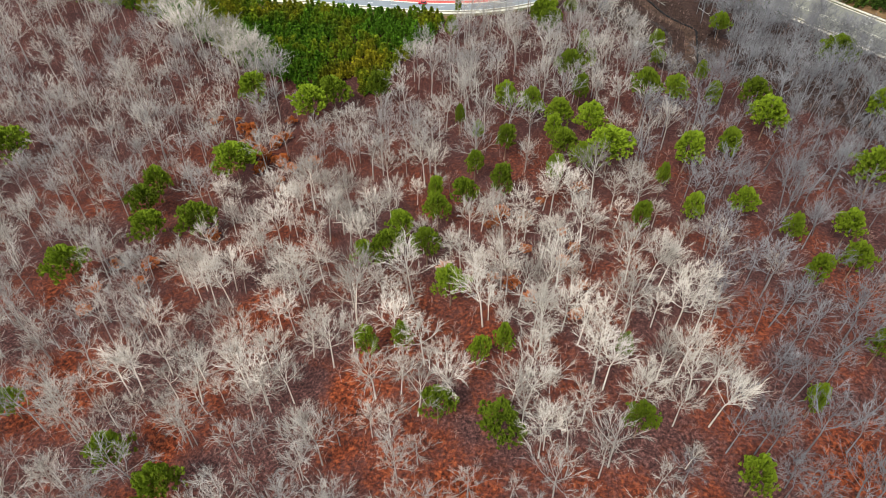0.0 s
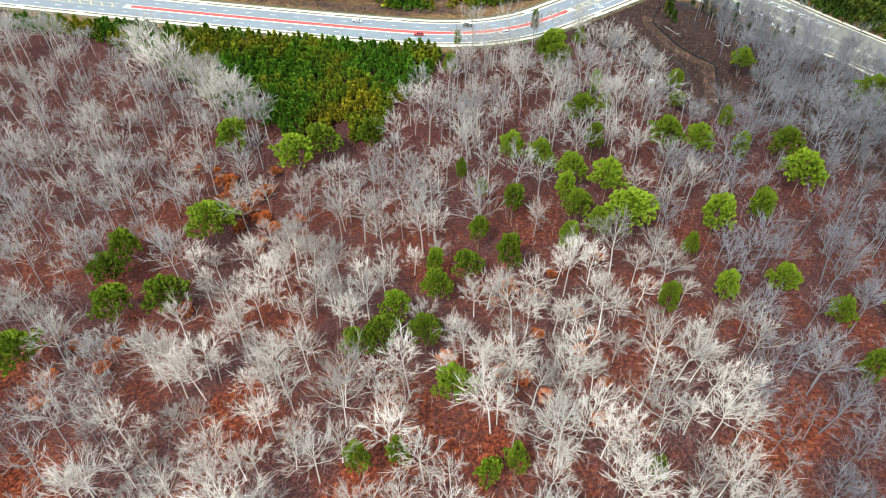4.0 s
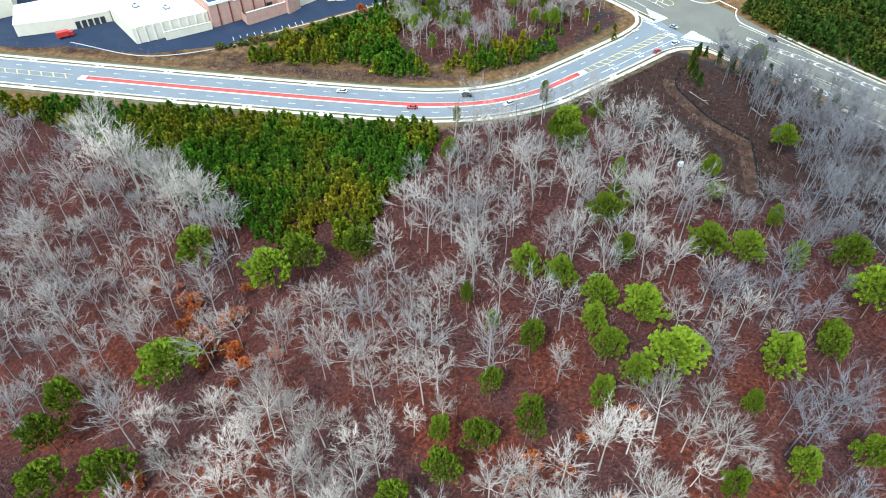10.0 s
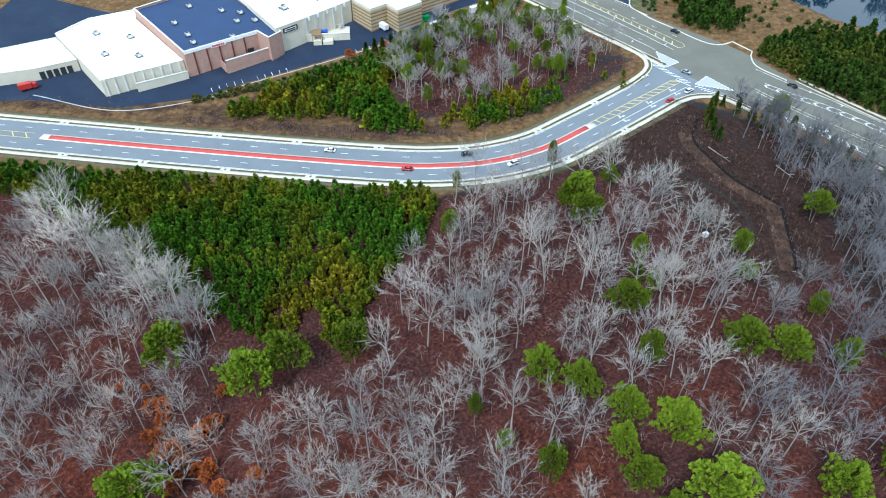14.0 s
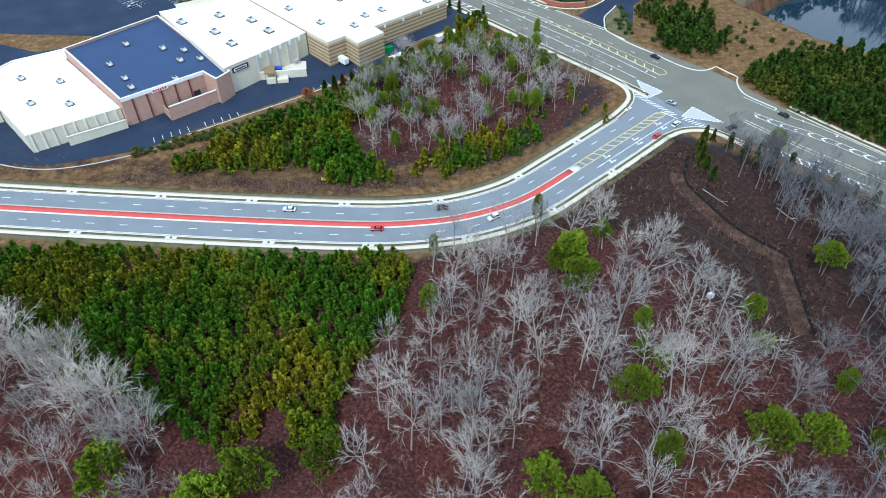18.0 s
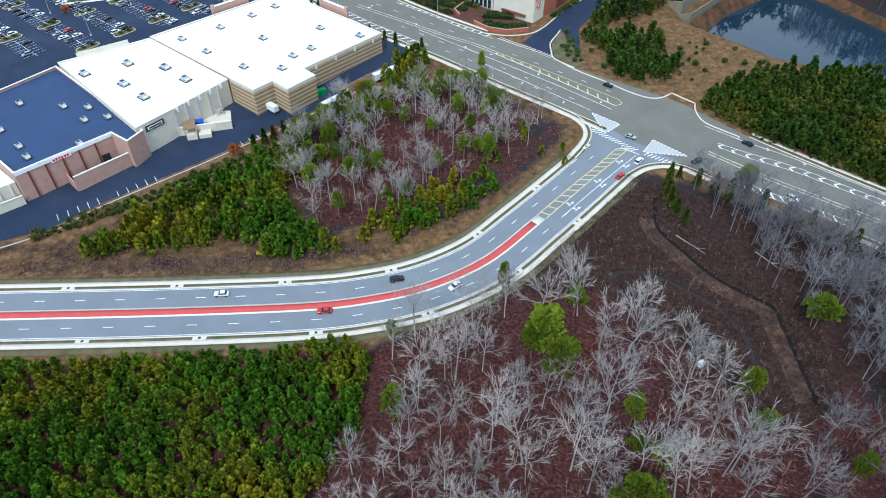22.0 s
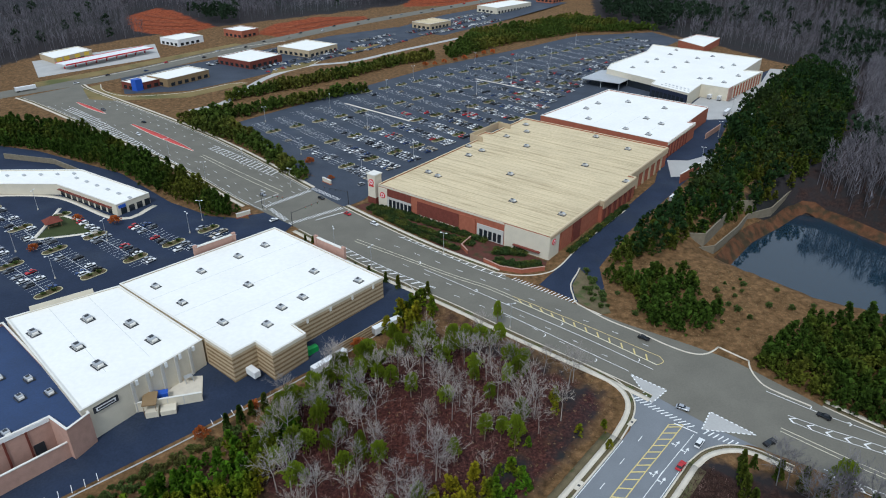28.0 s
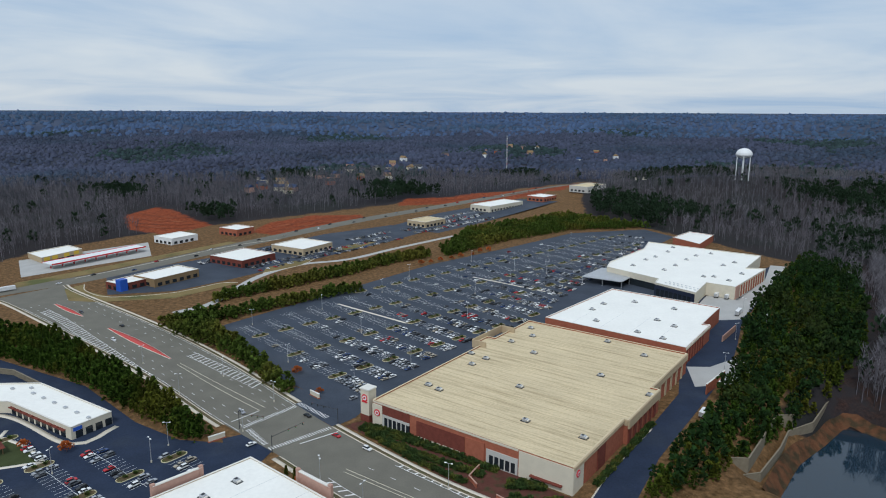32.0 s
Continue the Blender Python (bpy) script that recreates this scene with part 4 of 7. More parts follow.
for a, b2, z0, z1, o, mm in ((0, 6, 2, ZR - 1.5, 0.5, STUCCO), (6, 22, 2, ZR - 5.5, 0.35, STUCCO_G), (6, 22, ZR - 5.5, ZR - 1.0, 0.25, BRICK_D), (26, 52, 2, ZR - 3.0, 0.2, BRICK_D), (53, 62, 2, ZR - 2.5, 0.55, BRICK), (63, 78, 2, ZR - 4.5, 0.35, STUCCO_G), (78.5, 102.3, 1.5, ZR - 0.5, 0.4, STUCCO), (0, 78, ZR - 1.0, ZR - 0.2, 0.3, STUCCO)):
    on_wall(big, "facade_panel", A0, B0, a, b2, z0, z1, o, mm)
for a in np.arange(7.2, 21, 2.6):
    on_wall(big, "show_window", A0, B0, a, a + 1.9, 4.0, 8.5, 0.42, GLASS)
for a in np.arange(64.5, 77, 2.6):
    on_wall(big, "show_window", A0, B0, a, a + 1.9, 4.0, 8.5, 0.42, GLASS)
for a in np.arange(27, 50, 3.4):
    on_wall(big, "show_window", A0, B0, a, a + 2.2, 3.6, 5.2, 0.28, STUCCO)
on_wall(big, "awning", A0, B0, 84, 98, 6.0, 6.5, 1.8, BRICK_D)
for a, b2, z1, o, mm in ((0, 9, ZR - 0.4, 0.4, STUCCO), (11, 22, ZR - 2.2, 0.3, BRICK), (22.5, 30, ZR - 1.5, 0.6, BRICK_D), (31, 50.5, ZR - 2.2, 0.3, BRICK)):
    on_wall(big, "facade_panel", B0, C0, a, b2, 1.2, z1, o, mm)
for a in np.arange(0.5, 50, 4.2):
    on_wall(big, "wall_ledge", B0, C0, a, a + 3.4, ZR - 1.4, ZR - 0.9, 0.66, STUCCO)
for a in np.arange(1, 40, 6.5):
    on_wall(big, "pilaster", st(104, 51), st(104, 92), a, a + 2.5, 1, ZR - 3, 0.5, BRICK_D)
# cream band under the eaves of the long side wall
for p, q, z0 in ((B0, C0, ZR - 1.5), (st(102, 51), st(104, 51), ZR - 2.6), (st(104, 51), st(104, 92), ZR - 4.2), (st(104, 92), st(100, 92), ZR - 4.2), (st(100, 92), st(100, 150), ZR - 3.4)):
    on_wall(big, "eave_band", p, q, 0.0, 1.0, z0, ZR - 0.06, 0.72, BLOCK_TAN)
for a in np.arange(3, 56, 9.0):
    on_wall(big, "pilaster", st(100, 92), st(100, 150), a, a + 2.2, 1, ZR - 3.5, 0.5, BLOCK_TAN)
# raised parapet over the entrance side
for p, q in ((st(-5, 92), st(-5, 124)), (st(-5, 124), st(4, 124)), (st(4, 92), st(-5, 92))):
    on_wall(big, "raised_parapet", p, q, 0.0, 1.0, ZR - 2.0, ZR + 2.6, 0.0, BLOCK_TAN, back=0.6)
# round red signs
for p, q, a, z, r in ((A0, B0, 3.0, 9.8, 1.7), (B0, C0, 3.6, 11.3, 1.5)):
    d = (Vector(q) - Vector(p)).normalized()
    c = Vector(p) + d * a
    ang = math.atan2(d.y, d.x)
    base = Matrix.Translation((c.x, c.y, z)) @ Matrix.Rotation(ang, 4, "Z") @ Matrix.Rotation(math.pi / 2, 4, "X")
    for rr, z0, z1, mm in ((r, 0.4, 0.72, RED_SIGN), (r * 0.66, 0.72, 0.78, WHITE_MET), (r * 0.34, 0.78, 0.84, RED_SIGN)):
        cyl("round_sign", rr, rr, z0, z1, mm, big, base, 24)
# entrance tower at the west corner
tw = thing("sign_tower", "cream square corner tower with red discs", "tower", Matrix())
m2 = Matrix.Translation((*st(-4.2, 1.5), 0)) @ Matrix.Rotation(math.atan2(U.y, U.x), 4, "Z")
box("shaft", (-2.6, 2.6, -2.6, 2.6, 1.5, 19.5), STUCCO, tw, m2)
box("cap", (-2.9, 2.9, -2.9, 2.9, 19.5, 20.1), COPING, tw, m2)
box("band", (-2.75, 2.75, -2.75, 2.75, 1.5, 7.0), BRICK_D, tw, m2)
for k in range(2):
    fm = m2 @ Matrix.Rotation(-math.pi / 2 * k, 4, "Z") @ Matrix.Translation((0, -2.6, 15.5)) @ Matrix.Rotation(math.pi / 2, 4, "X")
    for rr, z0, z1, mm in ((1.8, 0.0, 0.2, RED_SIGN), (1.2, 0.2, 0.26, WHITE_MET), (0.62, 0.26, 0.32, RED_SIGN)):
        cyl("round_sign", rr, rr, z0, z1, mm, tw, fm, 24)
    box("sign_plate", (-1.7, 1.7, -2.6 + 0.3, -1.6, -0.05, 0.2), RED_SIGN, tw, fm)

ROW = math.degrees(math.atan2(U.y, U.x))
mid = building("store", "white-roofed store with brick rear wall", "store", [(106, 531), (172, 466.5), (207, 505), (203, 507.5), (233, 541), (176, 596.5)], 2.5, 14.2, BRICK, ROOF_W, 0.5)
for a in np.arange(2, 40, 5.5):
    on_wall(mid, "pilaster", (172, 466.5), (207, 505), a, a + 1.4, 2.5, 13.4, 0.35, BRICK_D)
on_wall(mid, "wall_cap", (172, 466.5), (207, 505), 0.0, 1.0, 12.6, 13.8, 0.45, STUCCO)
third_poly = [(281, 774), (262, 741), (208, 688), (198, 669), (225, 624), (217, 612), (235, 580), (258, 608), (274, 593), (333, 648), (318, 653), (359, 698)]
third = building("store", "long white-roofed store with stepped front", "store", third_poly, 2.5, 14.0, STUCCO, ROOF_W, 0.5)
on_wall(third, "shopfront", (225, 624), (198, 669), 0, 52, 3, 9, -0.05, GLASS, back=0.3)
on_wall(third, "facade_panel", (217, 612), (235, 580), 0, 36, 3, 12.5, 0.4, FACADE_N)
for a in np.arange(2, 34, 4.0):
    on_wall(third, "show_window", (217, 612), (235, 580), a, a + 3.0, 4, 9.5, 0.5, GLASS)
for k in range(8):
    for r2 in range(2):
        p2 = Vector((221, 612)) + Vector((0.49, -0.87)) * (3 + 3.7 * k) + Vector((0.87, 0.49)) * (4 + 5 * r2)
        box("skylight", (-0.8, 0.8, -0.5, 0.5, 13.5, 13.85), STEEL, third, Matrix.Translation((p2.x, p2.y, 0)) @ Matrix.Rotation(radians(-60), 4, "Z"))
on_wall(third, "brick_panel", (274, 593), (333, 648), 0, 9, 2.5, 14.1, 0.5, BRICK_P)
for a in np.arange(1, 78, 6.5):
    on_wall(third, "pilaster", (274, 593), (333, 648), a, a + 2.4, 2.5, 12.8, 0.4, BRICK)
garden = thing("garden_shelter", "grey lattice shelter in front of the long store", "shelter", Matrix())
for p in ((172, 655), (185, 669), (199, 683), (185, 643), (198, 634), (210, 647), (222, 660)):
    cyl("post", 0.25, 0.25, 3.5, 9, STEEL, garden, Matrix.Translation((p[0], p[1], 0)), 6)
slab("shelter_roof", [(171, 655), (198, 633), (223, 660), (199, 684)], 9, 9.6, STEEL, garden)
building("store", "small white-roofed store at the far end", "store", [(325, 811), (336, 772), (377, 820), (360, 843)], 3, 11, BRICK, ROOF_W, 0.5)
on_wall(mid, "dock_wall", (214, 502), (234, 522), 0.0, 1.0, 2, 7.5, 0.6, BRICK_P)
dock = thing("dock_wall", "low red screen wall of the loading dock", "wall", Matrix())
on_wall(dock, "panel", (163.6, 426.0), (183.0, 443.0), 0, 25.8, 2.5, 9.3, 0.5, BRICK)
on_wall(dock, "coping", (163.6, 426.0), (183.0, 443.0), 0, 25.8, 9.3, 9.6, 0.65, COPING, back=0.12)

# the near white-roofed stores
W2 = 12.4
near_poly = [(-8.2, 318), (-57.5, 369), (-112.5, 322.5), (-70.9, 281.5), (-60.0, 270.8), (-53, 277.6), (-46.4, 270.4), (-36.0, 281), (-41.2, 287.2)]
near = building("store", "white-roofed store with banded tan block walls", "store", near_poly, -1.0, W2, BLOCK_TAN, ROOF_W, 0.35)
faces_band = [((-41.2, 287.2), (-8.2, 318)), ((-36.0, 281), (-41.2, 287.2)), ((-46.4, 270.4), (-36.0, 281)), ((-53, 277.6), (-46.4, 270.4)), ((-60.0, 270.8), (-53, 277.6)), ((-70.9, 281.5), (-60.0, 270.8))]
for p, q in faces_band:
    for z in np.arange(0.6, 11.0, 1.75):
        on_wall(near, "wall_band", p, q, 0.002, 0.998, z, z + 0.75, 0.06, BLOCK_BROWN)
    on_wall(near, "eave_band", p, q, 0.0, 1.0, 11.2, 12.2, 0.14, STUCCO)
for a in (6, 17, 28, 39):
    on_wall(near, "scupper", *faces_band[0], a, a + 0.9, 9.8, 11.6, 0.35, COPING)
# loading ramp wall and bins behind it
ramp_w = thing("dock_wall", "low banded tan wall of the loading ramp", "wall", Matrix())
on_wall(ramp_w, "panel", (-34.5, 279.3), (-10, 302), 6, 33, 0.2, 6.0, 4.6, BLOCK_TAN, back=-4.2)
for z in np.arange(2.0, 5.8, 1.2):
    on_wall(ramp_w, "wall_band", (-34.5, 279.3), (-10, 302), 6, 33, z, z + 0.5, 4.66, BLOCK_BROWN, back=-4.55)
gb = thing("compactor", "green steel waste compactor at the dock", "compactor", pose(-35.5, 284.5, 1.2, 0, 0, 43))
box("bin", (-3, 3, -1.1, 1.1, 0, 2.4), GREEN_BOX, gb, bevel=0.15)
box("lid", (-3.05, 0.5, -1.15, 1.15, 2.4, 2.6), GREEN_BOX, gb)
# taller sign parapets on the north side
for p, q, lab in (((-88.5, 346), (-74, 358), "pink brick parapet wall above the shop front"), ((-37, 352), (-24, 339), "pink brick parapet wall facing the avenue")):
    pw = thing("parapet_wall", lab, "wall", Matrix())
    on_wall(pw, "panel", p, q, 0.0, 1.0, 3, 15.2, 0.8, BRICK_P)
    on_wall(pw, "coping", p, q, 0.0, 1.0, 15.2, 15.6, 1.0, COPING, back=0.2)
    on_wall(pw, "pier", p, q, -0.5, 1.1, 3, 16.2, 1.0, BRICK_P, back=0.25)
    on_wall(pw, "pier", p, q, math.dist(p, q) - 1.1, math.dist(p, q) + 0.5, 3, 16.2, 1.0, BRICK_P, back=0.25)

low_poly = [(-112.6, 321.8), (-146.2, 301.5), (-100.2, 247.0), (-90.5, 258.0), (-71.8, 281.2)]
low = building("store", "white-roofed store wing with cream dock walls", "store", low_poly, -1.5, 11.9, STUCCO, ROOF_W, 0.35)
for a in (1.5, 7, 12.5, 18, 23.5):
    on_wall(low, "pilaster", (-90.5, 258.0), (-71.8, 281.2), a, a + 1.0, -1, 11.8, 0.45, STUCCO_G)
board = on_wall(low, "sign_board", (-100.2, 247.0), (-90.5, 258.0), 3.5, 11.5, 8.3, 10.6, 0.3, DARK, "dark sign board with a pale unreadable strip")
strip_w = on_wall(board, "sign_strip", (-100.2, 247.0), (-90.5, 258.0), 4.3, 10.7, 8.8, 10.1, 0.36, PAINT_W)
on_wall(board, "sign_bar", (-100.2, 247.0), (-90.5, 258.0), 4.8, 10.2, 9.15, 9.75, 0.42, DARK)
on_wall(low, "parapet_block", (-146.2, 301.5), (-112.6, 321.8), 8, 30, 10, 14.0, 0.3, STUCCO)
ld = thing("loading_dock", "cream loading dock with a sunken concrete ramp", "dock", Matrix())
slab("apron", [(-92.5, 259.5), (-69.8, 263.6), (-73.5, 283.0), (-90.0, 260.4)], -0.5, 0.85, CONCRETE, ld)
on_wall(ld, "screen", (-92.0, 259.0), (-69.4, 263.0), 0.0, 1.0, -0.5, 3.6, 0.4, STUCCO)
on_wall(ld, "coping", (-92.0, 259.0), (-69.4, 263.0), 0.0, 1.0, 3.6, 3.8, 0.55, COPING, back=0.15)
for a in np.arange(7, 22, 5.0):
    on_wall(ld, "wall_joint", (-92.0, 259.0), (-69.4, 263.0), a, a + 0.3, -0.4, 3.5, 0.48, STUCCO_G)
for a, b2, z1 in ((5.5, 9.4, 2.0), (10.0, 14.8, 1.5)):
    on_wall(ld, "platform", (-92.0, 259.0), (-69.4, 263.0), a, b2, -0.5, z1, 4.2, STUCCO, back=-0.56)
slab("canopy", [(-86.6, 256.3), (-82.2, 256.8), (-83.4, 263.6), (-87.9, 263.0)], 4.3, 4.7, BLOCK_BROWN, ld, "dark brown canopy over the dock stairs")
for x, y in ((-86.3, 256.6), (-82.6, 256.9)):
    cyl("canopy_post", 0.1, 0.1, -0.3, 4.3, BLOCK_BROWN, ld, Matrix.Translation((x, y, 0)), 6)
bc = thing("container", "long dark blue steel container standing in the dock", "container", pose(-86.4, 263.6, 0.85, 0, 0, 12))
box("body", (-5.8, 5.8, -1.2, 1.2, 0.05, 2.7), BLUE_SIGN, bc, bevel=0.06)
for k in range(10):
    box("rib", (-5.3 + 1.15 * k, -5.1 + 1.15 * k, -1.26, -1.2, 0.2, 2.55), BLUE_SIGN, bc)
box("door", (5.8, 5.86, -1.1, 1.1, 0.15, 2.6), STEEL, bc)
cart = thing("steel_frame", "blue-grey steel rack standing on the dock apron", "rack", pose(-76.0, 272.5, 0.85, 0, 0, 30))
for x in (-1.2, 1.2):
    for y in (-0.8, 0.8):
        box("post", (x - 0.12, x + 0.12, y - 0.12, y + 0.12, 0, 2.2), STEEL, cart)
box("shelf", (-1.35, 1.35, -0.95, 0.95, 2.2, 2.45), STEEL, cart)
for a in (1.5, 7, 12.5, 18, 23.5):
    on_wall(low, "downpipe_head", (-90.5, 258.0), (-71.8, 281.2), a + 1.6, a + 2.6, 9.9, 11.7, 0.5, PAINT_W)

Zn = 10.6
navy_poly = [(-147.2, 301.0), (-177.5, 265.5), (-135.8, 223.4), (-109.5, 246.6), (-102.0, 240.4), (-98.0, 247.4)]
navy = building("store", "dark navy flat-roofed store with pink brick rear wall", "store", navy_poly, -2.0, Zn, BRICK_P, ROOF_N, 1.1)
for a in np.arange(4, 34, 6.0):
    on_wall(navy, "pier", (-135.8, 223.4), (-109.5, 246.6), a, a + 0.6, -1.8, Zn - 1.2, 0.3, BRICK_D)
on_wall(navy, "fascia", (-135.8, 223.4), (-109.5, 246.6), 0, 35, Zn - 1.3, Zn - 0.1, 0.22, PAINT_W)
board_n = on_wall(navy, "sign_panel", (-135.8, 223.4), (-109.5, 246.6), 12.5, 19.5, 8.7, 10.2, 0.3, PAINT_W)
for a in np.arange(13, 19, 1.0):
    on_wall(board_n, "sign_bar", (-135.8, 223.4), (-109.5, 246.6), a, a + 0.7, 9.0, 9.9, 0.36, RED_SIGN)
on_wall(navy, "bay_door", (-135.8, 223.4), (-109.5, 246.6), 29, 32, -1, 3.4, 0.12, DARK)
nd = thing("dock_wall", "pink brick screen wall of a truck ramp", "wall", Matrix())
on_wall(nd, "panel", (-119.5, 228.0), (-99.5, 246.0), 0, 26.9, -2.2, 4.6, 0.4, BRICK_P)
on_wall(nd, "coping", (-119.5, 228.0), (-99.5, 246.0), 0, 26.9, 4.6, 4.9, 0.55, COPING, back=0.12)
on_wall(nd, "end_panel", (-124.0, 233.2), (-119.5, 228.0), 0.0, 6.8, -2.2, 2.6, 0.4, BRICK_P)
west_s = building("store", "white-roofed store with cream pilastered rear wall", "store", [(-181.0, 276.7), (-201.7, 263.3), (-209.7, 245.9), (-166.8, 204.3), (-138.0, 225.2), (-178.0, 265.0)], -2.6, 5.6, STUCCO, ROOF_W, 0.35)
for a in np.arange(1, 34, 4.0):
    on_wall(west_s, "pilaster", (-166.8, 204.3), (-138.0, 225.2), a, a + 0.7, -2.4, 5.4, 0.35, COPING)
wing = building("dock_wing", "lower cream dock wing with dark bay doors", "store", [(-210.2, 245.6), (-240, 226), (-228, 205.5), (-203.4, 215.5), (-189.0, 225.2)], -2.6, 3.6, STUCCO, ROOF_W, 0.3)
for a in np.arange(0.6, 15, 2.9):
    on_wall(wing, "dock_door", (-203.4, 215.5), (-189.0, 225.2), a, a + 2.2, -2.0, 1.6, 0.12, DARK)
sw = thing("screen_wall", "cream screen wall in front of the store rear", "wall", Matrix())
on_wall(sw, "panel", (-154.5, 209.5), (-136.0, 222.5), 0, 22.6, -2.6, 1.8, 0.35, STUCCO)
on_wall(sw, "coping", (-154.5, 209.5), (-136.0, 222.5), 0, 22.6, 1.8, 2.05, 0.5, COPING, back=0.12)
building("store", "white-roofed strip store at the west end", "store", [(-241, 227), (-262, 262), (-330, 230), (-290, 190)], -2.5, 9.5, STUCCO, ROOF_W, 0.35)

# strip mall across the car park
strip = building("strip_mall", "white-roofed L-shaped strip mall with brick shop fronts", "shops", [(-340, 478), (-232, 466), (-178, 462), (-130, 423.5), (-142, 408.5), (-183, 440), (-232, 445), (-340, 455)], 3.2, 9.6, STUCCO, ROOF_W, 0.4)
for a in np.arange(2, 48, 5.2):
    on_wall(strip, "shop_window", (-183, 440), (-142, 408.5), a, a + 3.6, 3.6, 7.0, 0.12, GLASS)
    on_wall(strip, "awning", (-183, 440), (-142, 408.5), a - 0.4, a + 4.0, 7.2, 7.6, 1.4, BRICK_D)
for a in np.arange(2, 18, 4.6):
    on_wall(strip, "shop_window", (-142, 408.5), (-130, 423.5), a, a + 3.2, 3.6, 7.0, 0.12, GLASS)
on_wall(strip, "corner_sign", (-142, 408.5), (-130, 423.5), 1, 5, 7.2, 8.8, 0.3, BLUE_SIGN)
for a in np.arange(2, 100, 6):
    on_wall(strip, "shop_window", (-340, 455), (-232, 445), a, a + 4, 3.6, 7.0, 0.12, GLASS)
for k in range(12):
    p = Vector((-225 + 45 * min(k, 5) / 5, 456)) if k < 6 else Vector((-176 + 38 * (k - 6) / 5, 449 - 31 * (k - 6) / 5))
    box("roof_vent", (-1, 1, -0.7, 0.7, 9.0, 10.0), STEEL, strip, Matrix.Translation((p.x, p.y, 0)) @ Matrix.Rotation(radians(-40), 4, "Z"))

# shops by the highway
for nm, lab, cx, cy, w, d, h, ang, wl_, rf in (("restaurant", "brown brick restaurant with a white flat roof", -182, 700, 44, 28, 7, 52, BLOCK_BROWN, ROOF_W), ("restaurant", "small brick restaurant with a blue corner", -206, 681, 30, 20, 6, 52, BRICK_D, ROOF_W),
        ("shop", "white-roofed brick shop beyond the bank", -130, 768, 42, 44, 7, 52, BRICK_D, ROOF_W), ("shop", "tan white-roofed shop by the highway", -78, 816, 44, 44, 7, 52, BLOCK_TAN, ROOF_W),
        ("shop", "white shop across the highway", -221, 876, 34, 30, 7, 52, WHITE_MET, ROOF_W), ("shop", "small red-fronted shop across the highway", -163, 917, 26, 30, 8, 52, BRICK, ROOF_W),
        ("shop", "far tan shop among cars", 65, 960, 40, 30, 7, 45, BLOCK_TAN, ROOF_T), ("shop", "far white-roofed shop row", 180, 1080, 80, 36, 8, 42, STUCCO, ROOF_W), ("shop", "far grey shop at the road head", 350, 1180, 60, 34, 9, 42, STUCCO_G, ROOF_T), ("shop", "far low red shop", 260, 1130, 36, 30, 7, 42, BRICK, ROOF_W)):
    m2 = Matrix.Translation((cx, cy, 0)) @ Matrix.Rotation(radians(ang), 4, "Z")
    pl = [tuple((m2 @ Vector((sx * w / 2, sy * d / 2, 0))).xy) for sx, sy in ((-1, -1), (1, -1), (1, 1), (-1, 1))]
    z = gz(cx, cy)
    ob = building(nm, lab, "shop", pl, z - 1, z + h, wl_, rf, 0.5)
    for p, q in zip(pl, pl[1:] + pl[:1]):
        L = math.dist(p, q)
        for a in np.arange(3, L - 5, 7):
            on_wall(ob, "window", p, q, a, a + 4, z + 0.6, z + 3.4, 0.12, GLASS)
    if "blue" in lab:
        box("corner_tower", (-15.3, -9, -10.4, -4, z, z + 9.5), BLUE_SIGN, ob, m2)
gas = thing("fuel_canopy", "long red-edged fuel canopy with pumps", "canopy", Matrix.Translation((-272, 788, gz(-272, 788))) @ Matrix.Rotation(radians(53), 4, "Z"))
box("canopy_roof", (-48, 48, -8, 8, 5, 5.5), WHITE_MET, gas)
box("canopy_edge", (-48.2, 48.2, -8.3, -8.0, 4.7, 5.9), RED_SIGN, gas)
box("canopy_edge", (-48.2, 48.2, 8.0, 8.3, 4.7, 5.9), RED_SIGN, gas)
for k in range(9):
    cyl("column", 0.35, 0.35, 0, 5, WHITE_MET, gas, Matrix.Translation((-44 + 11 * k, 0, 0)), 8)
    box("pump", (-44.6 + 11 * k, -43.4 + 11 * k, 1.2, 2.2, 0, 2), RED_SIGN, gas)
kiosk = building("filling_station", "flat-roofed filling station shop with yellow panels", "shop", [(-341, 800), (-318, 836), (-296, 815), (-317, 775)], 2, 9, BLOCK_TAN, ROOF_W, 0.5)
for a in (3, 14, 30, 44):
    on_wall(kiosk, "yellow_panel", (-317, 775), (-296, 815), a * 0.8, a * 0.8 + 6, 5.2, 8.4, 0.3, YELLOW_SIGN)
for a in (4, 16, 27):
    on_wall(kiosk, "shop_window", (-317, 775), (-296, 815), a, a + 8, 2.6, 5.0, 0.2, GLASS)

# pale joints where the roof sheets overlap
ROOF_J = mat("roof_joint", (0.62, 0.62, 0.6), 0.7, 0.1, 0.3, 3)


def roof_joints(ob, p, q, r, z, at, w=0.16):
    """Thin raised joints laid from the edge p-q towards r, at fractions of that edge."""
    p, q, r = Vector(p), Vector(q), Vector(r)
    d = r - q
    for f in at:
        a = p + (q - p) * f + d.normalized() * 0.7
        box("roof_joint", (0, d.length - 1.4, -w / 2, w / 2, z - 0.02, z + 0.03), ROOF_J, ob, Matrix.Translation((a.x, a.y, 0)) @ Matrix.Rotation(math.atan2(d.y, d.x), 4, "Z"))


